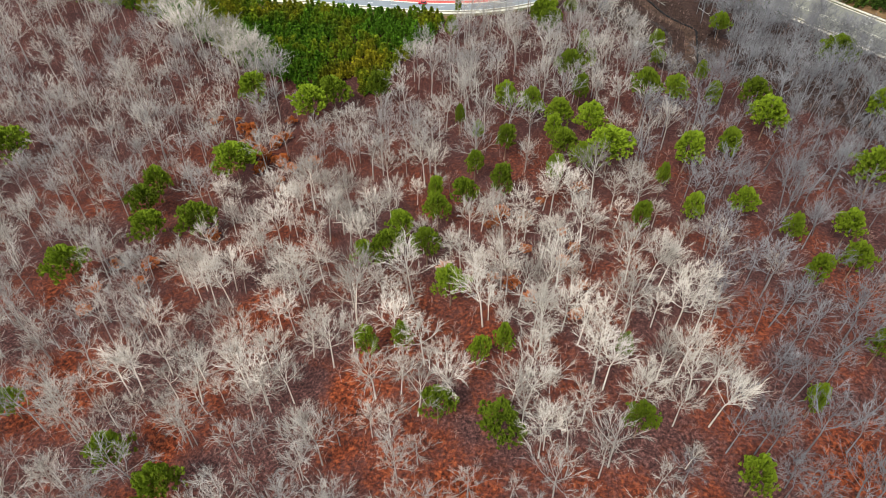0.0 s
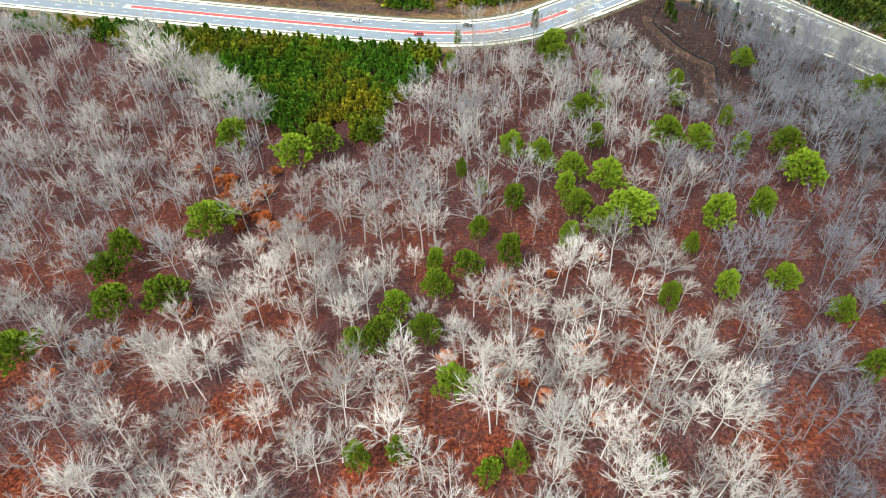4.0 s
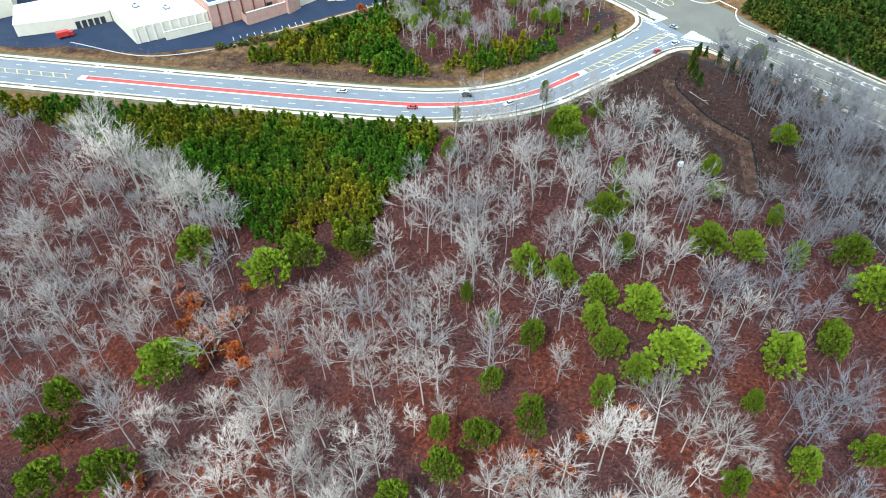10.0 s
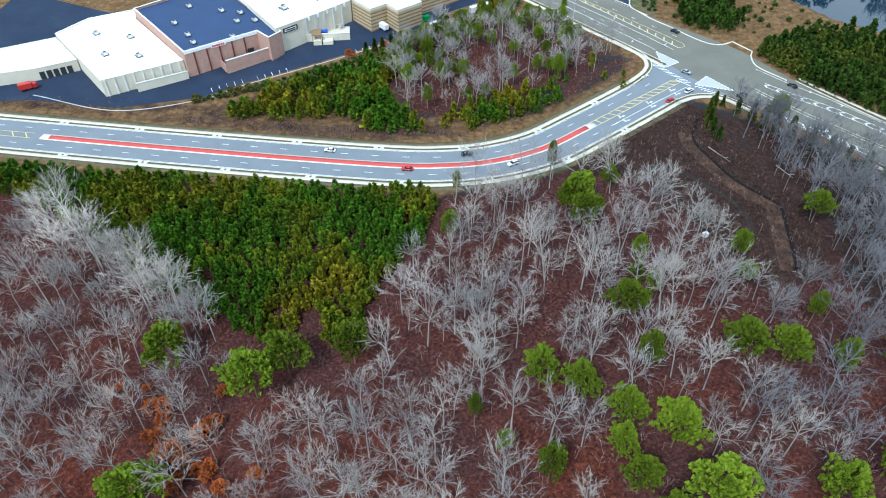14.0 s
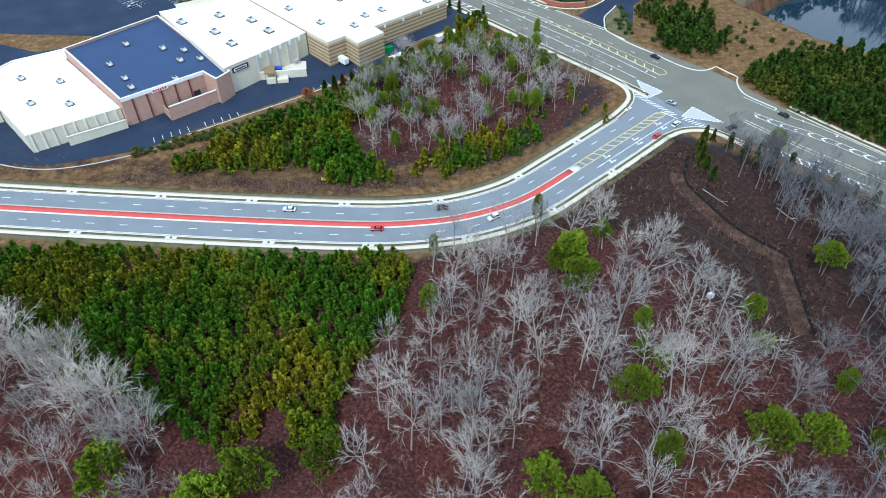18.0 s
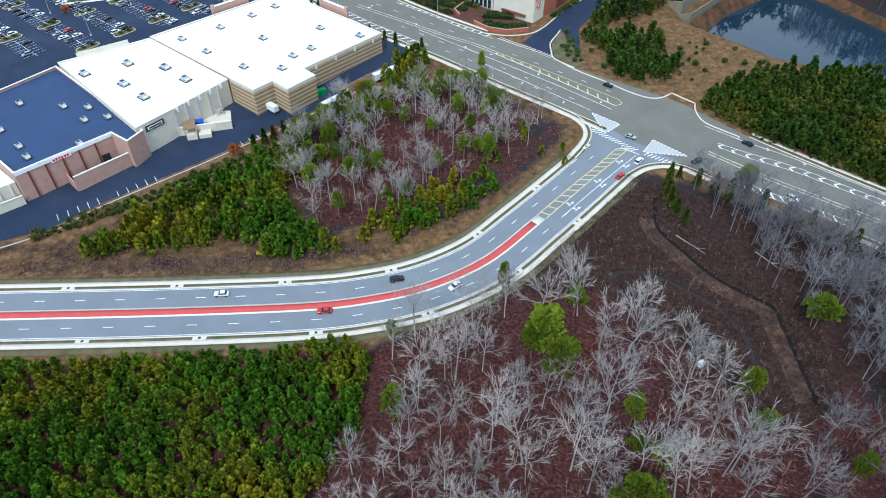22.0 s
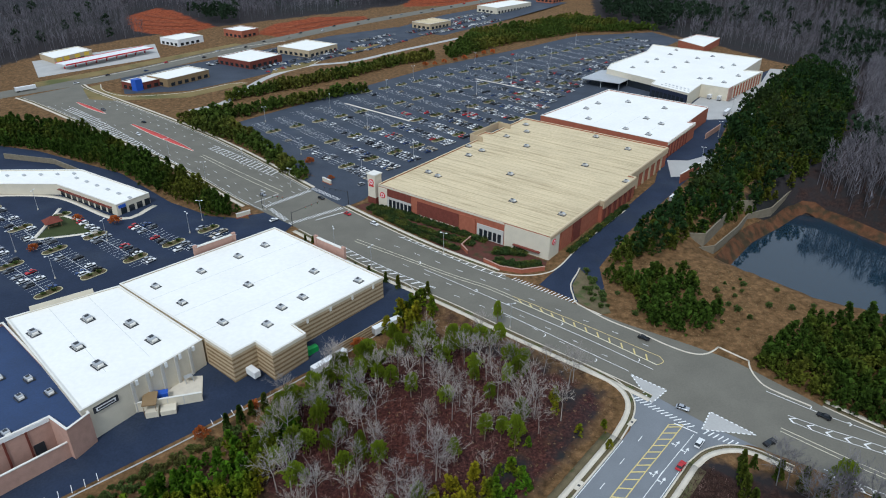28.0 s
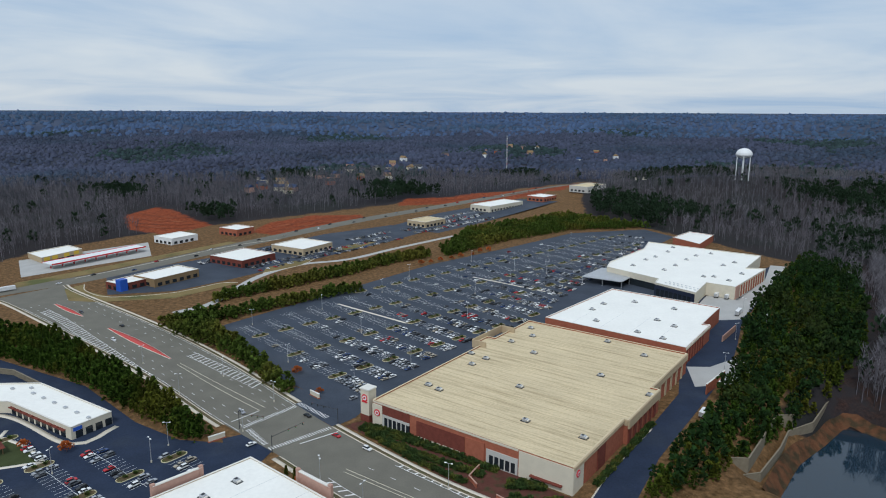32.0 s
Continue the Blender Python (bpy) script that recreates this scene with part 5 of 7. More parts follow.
roof_joints(near, (-57.5, 369), (-8.2, 318), (-63.2, 271.5), W2 - 0.35, (0.28, 0.52, 0.76))
roof_joints(low, (-146.2, 301.5), (-112.6, 321.8), (-77, 279), 11.55, (0.35, 0.7))
roof_joints(mid, (106, 531), (172, 466.5), (203, 500), 13.7, (0.2, 0.4, 0.6, 0.8))
# ---- rooftop units ----
def rooftop_unit(scale=1.0):
    t = thing("rooftop_unit", "grey rooftop air unit on a dark curb", "air unit", Matrix(), "rooftop units")
    ringp = [(-1.9, -1.4), (1.9, -1.4), (1.9, 1.4), (-1.9, 1.4)]
    ring("curb", ringp, [(x * 0.86, y * 0.82) for x, y in ringp], 0, 0.25, DARK, t)
    cab = box("cabinet", (-1.3, 1.0, -0.95, 0.95, 0.1, 1.25), STEEL, t, bevel=0.08)
    box("fan_guard", (-0.9, 0.1, -0.6, 0.6, 1.25, 1.4), DARK, cab)
    box("hood", (1.0, 1.6, -0.8, 0.8, 0.3, 1.0), COPING, t, bevel=0.1)
    
    return t


unit = rooftop_unit()
spots = [(x, y, W2 - 0.35) for x, y in ((-59.6, 351.4), (-69.5, 341.9), (-82.4, 330), (-97.7, 319.3), (-84.4, 306), (-61.5, 317.2), (-36.3, 325.7), (-66.5, 291), (-50.3, 288.4), (-46.5, 299.2), (-39.2, 305.8), (-18, 316.5))]
spots += [(x, y, 11.55) for x, y in ((-131.9, 290.8), (-116.2, 298.5), (-99.6, 293.7), (-113.4, 281), (-89, 282.8), (-102.7, 269.8))]
spots += [(x, y, Zn - 1.1) for x, y in ((-151.9, 272.1), (-134.0, 268.6), (-124.0, 267.1), (-122.7, 257.8), (-151.9, 253.1), (-114.4, 259.4), (-140.9, 241.5), (-119.4, 241.5), (-135.5, 234.3))]
spots += [(x, y, ZR - 0.6) for x, y in ((23.6, 420.7), (19, 427), (90.6, 508), (108.1, 429.8), (78.3, 366.1), (57.8, 383.8), (63.5, 420), (44.6, 451.9), (53.6, 459.4), (73.2, 484.8), (88, 493.2), (81.9, 465.2), (129.6, 479.2), (123.3, 403.9), (141.8, 454.7), (46.7, 468))]
spots += [(x, y, 13.7) for x, y in ((143.1, 546.2), (155.6, 558.7), (137.4, 521.5), (179.3, 560.7), (155.3, 497), (177.6, 518.7), (200.1, 541.9), (183, 505.3), (166, 484))]
spots += [(x, y, 13.5) for x, y in ((243.3, 653.8), (260.8, 669.3), (281.5, 690.2), (298.6, 705.6), (257.9, 704.5), (279.7, 725.4), (317.1, 713), (274.2, 626.9), (303.5, 665.3), (265.7, 627.8), (319.6, 675), (303, 634), (244, 693.7), (223.2, 672.8), (294, 745.3), (279.9, 613.3))]
spots += [(-172, 246, 5.25), (-190, 248, 5.25), (-176, 228, 5.25), (-160, 228, 5.25)]
for i, (x, y, z) in enumerate(spots):
    m2 = pose(x, y, z, 0, 0, ROW)
    if i == 0:
        unit.matrix_basis = m2
    else:
        copy_thing(unit, m2 @ Matrix.Scale(1.25 if x < -86 and 11 < z < 12 else 1.0, 4))

# red-roofed shelter on the strip mall's green, with its footway
kz = gz(-170, 399)
ks = thing("shelter", "small square shelter with a dark red pyramid roof", "shelter", pose(-170, 399, kz, 0, 0, 38))
for sx in (-1, 1):
    for sy in (-1, 1):
        box("post", (sx * 3 - 0.15, sx * 3 + 0.15, sy * 3 - 0.15, sy * 3 + 0.15, 0, 3.0), BLOCK_BROWN, ks)
bm = bmesh.new()
base = [bm.verts.new(v) for v in ((-4, -4, 3), (4, -4, 3), (4, 4, 3), (-4, 4, 3))]
tip = bm.verts.new((0, 0, 5.6))
bm.faces.new(base[::-1])
for i in range(4):
    bm.faces.new((base[i], base[(i + 1) % 4], tip))
part("roof", bm, BRICK_D, ks)
box("bench", (-2, 2, -0.3, 0.3, 0.1, 0.5), BLOCK_BROWN, ks)
GREEN = mat("clipped_lawn", (0.05, 0.062, 0.024), 0.95, 0.3, 0.2, 5)
tagged(sheet("lawn", [(-172.5, 384.5), (-146, 390.5), (-160, 404), (-172, 412)], 0.16, GREEN, thick=0.12), "triangular clipped lawn in the car park", "lawn", kind="structure")
for pts in ([(-173.5, 383), (-174, 400), (-175.5, 421)], [(-173, 384), (-160, 386.5), (-146, 390)], [(-146, 390), (-158, 403), (-174, 414)]):
    tagged(ribbon("footway", smooth_line(pts, 4), -0.9, 0.9, 0.2, CREAM, thick=0.15), "pale concrete footway beside the lawn", "footway", kind="structure")
tagged(ribbon("footway", smooth_line([(-232, 443.5), (-184, 438), (-141, 406), (-128, 421)], 4), -2.6, 0.2, 0.2, CONCRETE, thick=0.15), "pale concrete footway before the shop fronts", "footway", kind="structure")

# ---- trees ----
def tube(p, q, r0, r1, sides=3):
    """Vertices and triangles of a tapered tube."""
    d = (q - p) / max(1e-6, np.linalg.norm(q - p))
    s = np.cross(d, (0.31, 0.77, 0.55))
    s /= np.linalg.norm(s)
    t = np.cross(d, s)
    a = np.arange(sides) * 2 * math.pi / sides
    rim = np.cos(a)[:, None] * s + np.sin(a)[:, None] * t
    i = np.arange(sides)
    j = (i + 1) % sides
    if r1 <= 0:
        return np.vstack([p + rim * r0, q[None]]), np.stack([i, j, np.full(sides, sides)], 1)
    v = np.vstack([p + rim * r0, q + rim * r1])
    return v, np.vstack([np.stack([i, j, j + sides], 1), np.stack([i, j + sides, i + sides], 1)])


def join(parts):
    vs, fs, n2 = [], [], 0
    for v, f in parts:
        vs.append(v)
        fs.append(f + n2)
        n2 += len(v)
    return np.vstack(vs), np.vstack(fs)


def bare_tree(rng, h, limbs=9, subs=5, twigs=5, wide=1.0, fat=1.0, low=0.5):
    """A leafless hardwood: (trunk and limbs, twigs), each vertices and triangles. A straight stem carries ascending limbs that fan out into fine twigs."""
    wood, fine = [], []

    def aside(d, tilt, az):
        a = np.cross(d, (0.2, 0.9, 0.37))
        a /= np.linalg.norm(a)
        e = d * math.cos(tilt) + (a * math.cos(az) + np.cross(d, a) * math.sin(az)) * math.sin(tilt)
        return e / np.linalg.norm(e)

    def spike(p, q, r):
        side = np.cross(q - p, rng.normal(0, 1, 3))
        side *= r / max(1e-6, np.linalg.norm(side))
        fine.append((np.array([p - side, p + side, q]), np.array([[0, 1, 2]])))

    lean = np.array((*rng.normal(0, 0.06, 2), 1.0))
    lean /= np.linalg.norm(lean)
    r = 0.0105 * h * fat
    foot, fork, tip = np.array((0, 0, -0.6)), lean * h * low, lean * h * 0.8 + np.array((*rng.normal(0, 0.03 * h, 2), 0))
    wood.append(tube(foot, fork, r * 1.15, r * 0.8, 5))
    wood.append(tube(fork, tip, r * 0.8, r * 0.28, 4))
    turn = rng.uniform(0, 6.28)
    for i in range(limbs + 1):
        f = (i + rng.uniform(0, 0.8)) / limbs
        top = i == limbs
        s = tip if top else fork + (tip - fork) * min(0.97, f * 0.95)
        d = lean if top else aside(lean, radians(rng.uniform(40, 68) - 22 * f) * wide, turn + i * 2.4)
        L = h * (0.24 if top else (0.44 - 0.17 * f) * rng.uniform(0.8, 1.15))
        m2 = s + d * L * 0.5
        d2 = d + np.array((0, 0, 0.35)) + rng.normal(0, 0.1, 3)
        d2 /= np.linalg.norm(d2)
        q = m2 + d2 * L * 0.5
        r1 = r * (0.46 - 0.16 * f)
        wood.append(tube(s, m2, r1, r1 * 0.7, 3))
        wood.append(tube(m2, q, r1 * 0.7, r1 * 0.25, 3))
        for k in range(subs):
            g = 0.3 + 0.7 * (k + rng.random()) / subs
            p = s + (m2 - s) * g * 2 if g < 0.5 else m2 + (q - m2) * (g * 2 - 1)
            e = aside(d2, radians(rng.uniform(18, 52)), rng.uniform(0, 6.28)) + np.array((0, 0, 0.12))
            e /= np.linalg.norm(e)
            M = L * rng.uniform(0.38, 0.62)
            t2 = p + e * M
            fine.append(tube(p, t2, max(0.045, r1 * 0.45), 0, 3))
            for j in range(twigs):
                u = 0.25 + 0.75 * (j + rng.random()) / twigs
                c = p + e * M * u
                spike(c, c + aside(e, radians(rng.uniform(16, 46)), rng.uniform(0, 6.28)) * M * rng.uniform(0.45, 0.85), 0.05 * fat)
    return join(wood), join(fine)


def far_tree(rng, h):
    """A leafless tree for the woods in the distance."""
    out = [tube(np.array((0, 0, -1.0)), np.array((0, 0, h * 0.75)), 0.22, 0.08)]
    for k in range(19):
        z = h * rng.uniform(0.35, 0.8)
        az = rng.random() * 6.28
        d = np.array((math.cos(az) * 0.55, math.sin(az) * 0.55, 0.8))
        p = np.array((0, 0, z))
        side = np.cross(d, rng.normal(0, 1, 3))
        side *= 0.16 / np.linalg.norm(side)
        p2 = p + rng.normal(0, 0.8, 3) * (k > 12)
        out.append((np.array([p2 - side, p2 + side, p2 + d * h * rng.uniform(0.2, 0.34)]), np.array([[0, 1, 2]])))
    return join(out)


def conifer(rng, h, r, tufts=260, size=0.75, base=0.2, dome=True):
    """A crown of small upturned needle tufts laid over whorls of branches, with gaps and an uneven outline."""
    n2 = tufts
    z = base + (1 - base) * rng.random(n2) ** 0.8
    if dome:
        prof = np.sqrt(np.clip(1 - ((z - 0.55) / 0.47) ** 2, 0.02, 1)) * np.where(z < 0.5, 0.75 + 0.5 * z, 1)
    else:
        prof = (1.04 - z) / (1.04 - base)
    az = rng.random(n2) * 2 * math.pi
    lump = 0.8 + 0.24 * np.sin(2 * az + rng.random() * 6 + z * 5) + 0.22 * np.sin(5 * az + rng.random() * 6 - z * 9) + rng.normal(0, 0.1, n2)
    rr = r * prof * lump * np.sqrt(0.35 + 0.65 * rng.random(n2))
    c = np.stack([np.cos(az) * rr, np.sin(az) * rr, z * h], 1)
    out = np.stack([np.cos(az), np.sin(az), 0.35 + 0.9 * z], 1) + rng.normal(0, 0.35, (n2, 3))
    out /= np.linalg.norm(out, axis=1)[:, None]
    side = np.cross(out, rng.normal(0, 1, (n2, 3)))
    side /= np.linalg.norm(side, axis=1)[:, None]
    up3 = np.cross(side, out)
    s = (size * rng.uniform(0.7, 1.3, n2))[:, None]
    # each tuft: three blades round its own axis
    v, f = [], []
    for k in range(3):
        a = k * 2.094
        w = side * math.cos(a) + up3 * math.sin(a)
        v += [c - out * s * 0.3, c + out * s * 0.75 + w * s * 0.75, c + out * s * 0.95 - np.cross(out, w) * s * 0.45]
    v = np.stack(v, 1).reshape(-1, 3)
    f = np.arange(len(v)).reshape(-1, 3)
    return v, f


def scatter(protos, places, name, material, label, category):
    """Many small plants joined into one mesh. places: x, y, scale, turn, prototype."""
    vs, fs, n2 = [], [], 0
    for k, (v, f) in enumerate(protos):
        rows = places[places[:, 4] == k]
        if not len(rows):
            continue
        c, s = np.cos(rows[:, 3])[:, None], np.sin(rows[:, 3])[:, None]
        sc = rows[:, 2][:, None]
        x = (v[None, :, 0] * c - v[None, :, 1] * s) * sc + rows[:, 0][:, None]
        y = (v[None, :, 0] * s + v[None, :, 1] * c) * sc + rows[:, 1][:, None]
        z = v[None, :, 2] * sc + ground_z(rows[:, 0], rows[:, 1])[:, None]
        vs.append(np.stack([x, y, z], -1).reshape(-1, 3))
        off = n2 + np.arange(len(rows))[:, None, None] * len(v)
        fs.append((f[None] + off).reshape(-1, 3))
        n2 += len(rows) * len(v)
    return tagged(put(name, mesh_np(name, np.vstack(vs), np.vstack(fs), material)), label, category, kind="stuff")


def spots_in(poly, step, rng, jitter=0.45, keep=1.0):
    p = np.array(poly)
    xs, ys = np.arange(p[:, 0].min(), p[:, 0].max(), step), np.arange(p[:, 1].min(), p[:, 1].max(), step)
    X, Y = np.meshgrid(xs, ys)
    X, Y = X.ravel() + rng.uniform(-jitter, jitter, X.size) * step, Y.ravel() + rng.uniform(-jitter, jitter, Y.size) * step
    ok = (poly_dist(X, Y, poly) < 0) & (rng.random(X.size) < keep)
    return np.stack([X[ok], Y[ok]], 1)


def with_extra(pts, rng, kinds, lo=0.75, hi=1.25):
    n2 = len(pts)
    return np.column_stack([pts, rng.uniform(lo, hi, n2), rng.random(n2) * 6.28, rng.integers(0, kinds, n2)])


rng = np.random.default_rng(7)
TALL = [bare_tree(rng, rng.uniform(15, 20), 11, 6, 8, rng.uniform(0.8, 1.1), 1.05, rng.uniform(0.4, 0.54)) for _ in range(10)]
SLIM = [join(bare_tree(rng, rng.uniform(14, 19), 9, 5, 7, rng.uniform(0.75, 1.1), 1.05, rng.uniform(0.4, 0.55))) for _ in range(10)]
TALL_ME = [(mesh_np("trunk", *w, BARK), mesh_np("crown", *f, TWIG)) for w, f in TALL]

WOOD = [(-230, 140), (-180, 134), (-137, 117), (-108, 97), (-82, 87), (-65, 79), (-30, 79), (-27, 103), (-14, 122), (-9, 150), (18, 161), (34, 165), (50, 163), (62, 156), (70, 144), (78, 128), (88, 108), (114, 116), (122, 152), (114, 172), (102, 200), (104, 218), (140, 186), (200, 120), (190, 40), (150, -130), (-140, -135), (-210, 60)]
GREENS = [(-81, 32, 8.1), (-108, 8, 5.5), (-100, -6, 6.2), (-83, -2, 6.4), (-87, 73, 6.9), (-51, 72, 6.5), (-59, 65, 7.4), (21, 69, 5.2), (31, 65, 4.8), (46, 94, 5.3), (50, 76, 3.9), (42, 58, 4.7), (40, 48, 3.9), (54, 53, 5.8), (44, 40, 4.4), (60, 37, 7.9), (50, 31, 3.8), (41, 25, 3.7), (76, 81, 5.6), (88, 81, 4.7), (102, 79, 3.8), (88, 40, 5.9), (103, 46, 4.4)]
GREENS += [(78, 25, 2.2), (23, 16, 4.6), (11, 11, 4.0), (1, 12, 2.9), (12, 48, 1.9), (13, 27, 3.0), (69, 2, 3.6), (86, 9, 3.8), (120, 65, 6.7), (118, 81, 5.0), (103, 14, 4.0), (100, 97, 2.4), (84, 122, 3.0), (52, 117, 2.9), (34, 143, 6.5), (-32, 76, 5.5), (4, 57, 1.7)]
GREENS2 = [(30, -78, 5.7), (14, -73, 4.1), (-9, -54, 3.5), (1, -52, 2.9), (23, -55, 3.1), (29, -52, 2.8), (12, -32, 5.0), (2, -15, 4.3), (-10, -16, 5.4), (-17, -19, 4.0), (-8, -6, 4.1), (3, 2, 4.2), (64, -72, 3.7), (-69, -91, 5.1), (-52, -99, 5.5), (89, -84, 4.1), (108, -60, 3.0), (-118, -28, 6.5), (-108, 19, 5.2), (-176, 30, 8.2), (119, -15, 3.8), (116, 3, 3.2), (61, -51, 2.2), (-107, -79, 3.8), (159, 118, 7.0), (165, 80, 5.5), (132, -8, 4.2), (134, 7, 4.5), (150, 36, 7.5), (129, -41, 3.0), (23, 42, 4.0), (104, 50, 3.1)]
DOMES = [conifer(rng, 1.0, 0.5, 420, 0.076, 0.48, True) for _ in range(5)]
CONES = [conifer(rng, 1.0, 0.5, 300, 0.1, 0.25, False) for _ in range(4)]
DOME_ME = [mesh_np("crown", v, f, PINE) for v, f in DOMES]
CONE_ME = [mesh_np("crown", v, f, PINE) for v, f in CONES]
STEM_ME = mesh_np("trunk", *tube(np.array((0, 0, -0.05)), np.array((0, 0, 0.9)), 0.016, 0.006, 6), BARK_PINE)
for i, (x, y, r) in enumerate(GREENS + GREENS2):
    h = 11 + r * 0.75 + rng.uniform(0, 2)
    t = thing("pine_tree", "tall pine with a rounded yellow-green crown among bare trees", "tree", pose(x, y, gz(x, y), 0, 0, rng.uniform(0, 360)), "pines in the wood")
    put("trunk", STEM_ME, t, Matrix.Diagonal((h, h, h, 1)))
    put("crown", DOME_ME[i % 4], t, Matrix.Diagonal((r * 2.05, r * 2.05, h, 1)))

pts = spots_in(WOOD, 8.3, rng, 0.6, 0.96)
g2 = np.array(GREENS + GREENS2)
near_green = (np.hypot(pts[:, None, 0] - g2[None, :, 0], pts[:, None, 1] + 3.5 - g2[None, :, 1]) < g2[None, :, 2] * 1.1 + 3.0).any(1)
pts = pts[~near_green]
core = (np.abs(pts[:, 0] - 2) < 84) & (pts[:, 1] > -80) & (pts[:, 1] < 30)
for i, (x, y) in enumerate(pts[core][:300]):
    w, f = TALL_ME[i % 10]
    s = rng.uniform(0.6, 1.2)
    t = thing("bare_tree", "leafless pale-barked hardwood in red leaf litter", "tree", pose(x, y, gz(x, y), 0, 0, rng.uniform(0, 360)) @ Matrix.Diagonal((s, s, s, 1)), "bare trees")
    put("trunk", w, t)
    put("crown", f, t)
for i in range(13):
    x, y = -138 + 4.4 * i + rng.normal(0, 2.5), 117 - 2.6 * i + rng.normal(0, 2.5)
    w, f = TALL_ME[i % 10]
    s = rng.uniform(1.0, 1.3)
    t = thing("bare_tree", "tall leafless white-barked tree before young pines", "tree", pose(x, y, gz(x, y), 0, 0, rng.uniform(0, 360)) @ Matrix.Diagonal((s, s, s, 1)), "bare trees")
    put("trunk", w, t)
    put("crown", f, t)
rest = np.vstack([pts[~core], pts[core][300:]])
# the eastern stand, towards the avenue: grey trees, darkened further in colour for the vignette
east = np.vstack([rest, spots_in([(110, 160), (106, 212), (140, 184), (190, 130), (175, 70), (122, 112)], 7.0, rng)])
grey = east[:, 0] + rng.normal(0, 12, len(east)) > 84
scatter(SLIM, with_extra(east[~grey], rng, 10, 0.6, 1.25), "bare_woodland", BARK_FAR, "stand of leafless pale hardwoods on leaf litter", "trees")
scatter(SLIM, with_extra(east[grey], rng, 10, 0.6, 1.2), "bare_woodland", BARK_GREY, "stand of leafless grey hardwoods above the avenue, colour darkened for the vignette", "trees")

# saplings and thin understorey
SAPS = [join(bare_tree(rng, rng.uniform(5, 9), 4, 2, 3, 0.8, 0.9, 0.35)) for _ in range(5)]
BRUSHWOOD = mat("sapling_bark", (0.3, 0.2, 0.17), 0.9, 0.4, 0.06, 3, spot=(0.22, 0.12, 0.09), island=0.3)
scatter(SAPS, with_extra(spots_in(WOOD, 7.8, rng, 0.6, 0.9), rng, 5, 0.6, 1.2), "understorey", BRUSHWOOD, "thin leafless saplings under the hardwoods", "saplings")
RUST = [conifer(rng, 3.5, 2.2, 120, 0.55, 0.3, True) for _ in range(3)]
for cx, cy, n3, sp in ((-75, 48, 16, 9), (-62, 42, 8, 6), (-95, 60, 5, 8), (40, -10, 10, 16), (-100, -20, 6, 10), (20, 5, 6, 14)):
    rows = with_extra(rng.normal((cx, cy), sp, (n3, 2)), rng, 3, 0.6, 1.3)
    for x, y, s, a, k in rows:
        t = thing("beech_sapling", "low sapling holding russet winter leaves", "tree", pose(x, y, gz(x, y), 0, 0, math.degrees(a)) @ Matrix.Diagonal((s, s, s, 1)), "russet saplings")
        v, f = RUST[int(k)]
        put("crown", mesh_np("crown", v, f, RUSSET), t)
        put("trunk", STEM_ME, t, Matrix.Diagonal((3, 3, 3, 1)))

# young pine plantation
YOUNG = [conifer(rng, rng.uniform(4.2, 6), rng.uniform(1.5, 2.1), 44, 0.92, 0.04, False) for _ in range(6)]
YOUNG_FAR = [conifer(rng, rng.uniform(4.5, 6), rng.uniform(1.7, 2.3), 20, 1.35, 0.04, False) for _ in range(5)]
field = spots_in(PINEFIELD, 2.5, rng, 0.45, 0.93)
field = field[(np.hypot(field[:, 0] + 48, field[:, 1] - 88) > 5) & (field[:, 1] < 149)]
scatter(YOUNG, with_extra(field, rng, 6, 0.6, 1.15), "young_pines", PINE_YOUNG, "dense plantation of young green pines", "trees")

# the wooded island between the road and the stores
IP1 = [(-112, 191), (-95, 212), (-73, 226), (-50, 246), (-38, 252), (-36, 236), (-46, 226), (-44, 212), (-34, 198), (-24, 188), (-46, 187), (-60, 196), (-84, 194)]
IP2 = [(-20, 194), (-4, 214), (23, 227), (33, 219), (19, 204), (-5, 191)]
IP3 = [(-12, 290), (3, 312), (10, 312), (14, 300), (2, 288)]
scatter(YOUNG, with_extra(np.vstack([spots_in(IP1, 3.3, rng, 0.5, 0.85), spots_in(IP3, 4.4, rng)]), rng, 6, 0.7, 1.6), "young_pines", PINE_YOUNG, "green pines and scrub beside the service lane", "trees")
scatter(YOUNG, with_extra(np.vstack([spots_in(IP2, 3.2, rng, 0.55, 0.85), rng.uniform((30, 228), (62, 252), (10, 2))]), rng, 6, 0.5, 1.3), "young_pines", PINE_YOUNG, "olive young pines at the foot of the wooded island", "trees")
ISL = [(-48, 235), (-42, 258), (-9, 285), (27, 287), (58, 262), (46, 240), (0, 208), (-31, 200)]
ip = spots_in(ISL, 5.2, rng)
# open-crowned pines stand along the service-lane side, bare trees towards the road
for i, (x, y) in enumerate(ip):
    lane = (y - 262) * 0.8 - (x + 10) * 0.6
    if rng.random() < (0.8 if lane > -6 else 0.22) and x < 40:
        r = rng.uniform(1.9, 3.6)
        h = rng.uniform(8, 13)
        t = thing("pine_tree", "slender green pine on the wooded island", "tree", pose(x, y, gz(x, y), 0, 0, rng.uniform(0, 360)), "pines on the island")
        put("trunk", STEM_ME, t, Matrix.Diagonal((h, h, h, 1)))
        put("crown", DOME_ME[i % 5], t, Matrix.Diagonal((r * 2, r * 2, h, 1)))
rows = with_extra(ip[rng.random(len(ip)) < 0.42], rng, 10, 0.5, 0.85)
scatter(SLIM, rows, "bare_woodland", BARK_FAR, "leafless pale trees on the island", "trees")
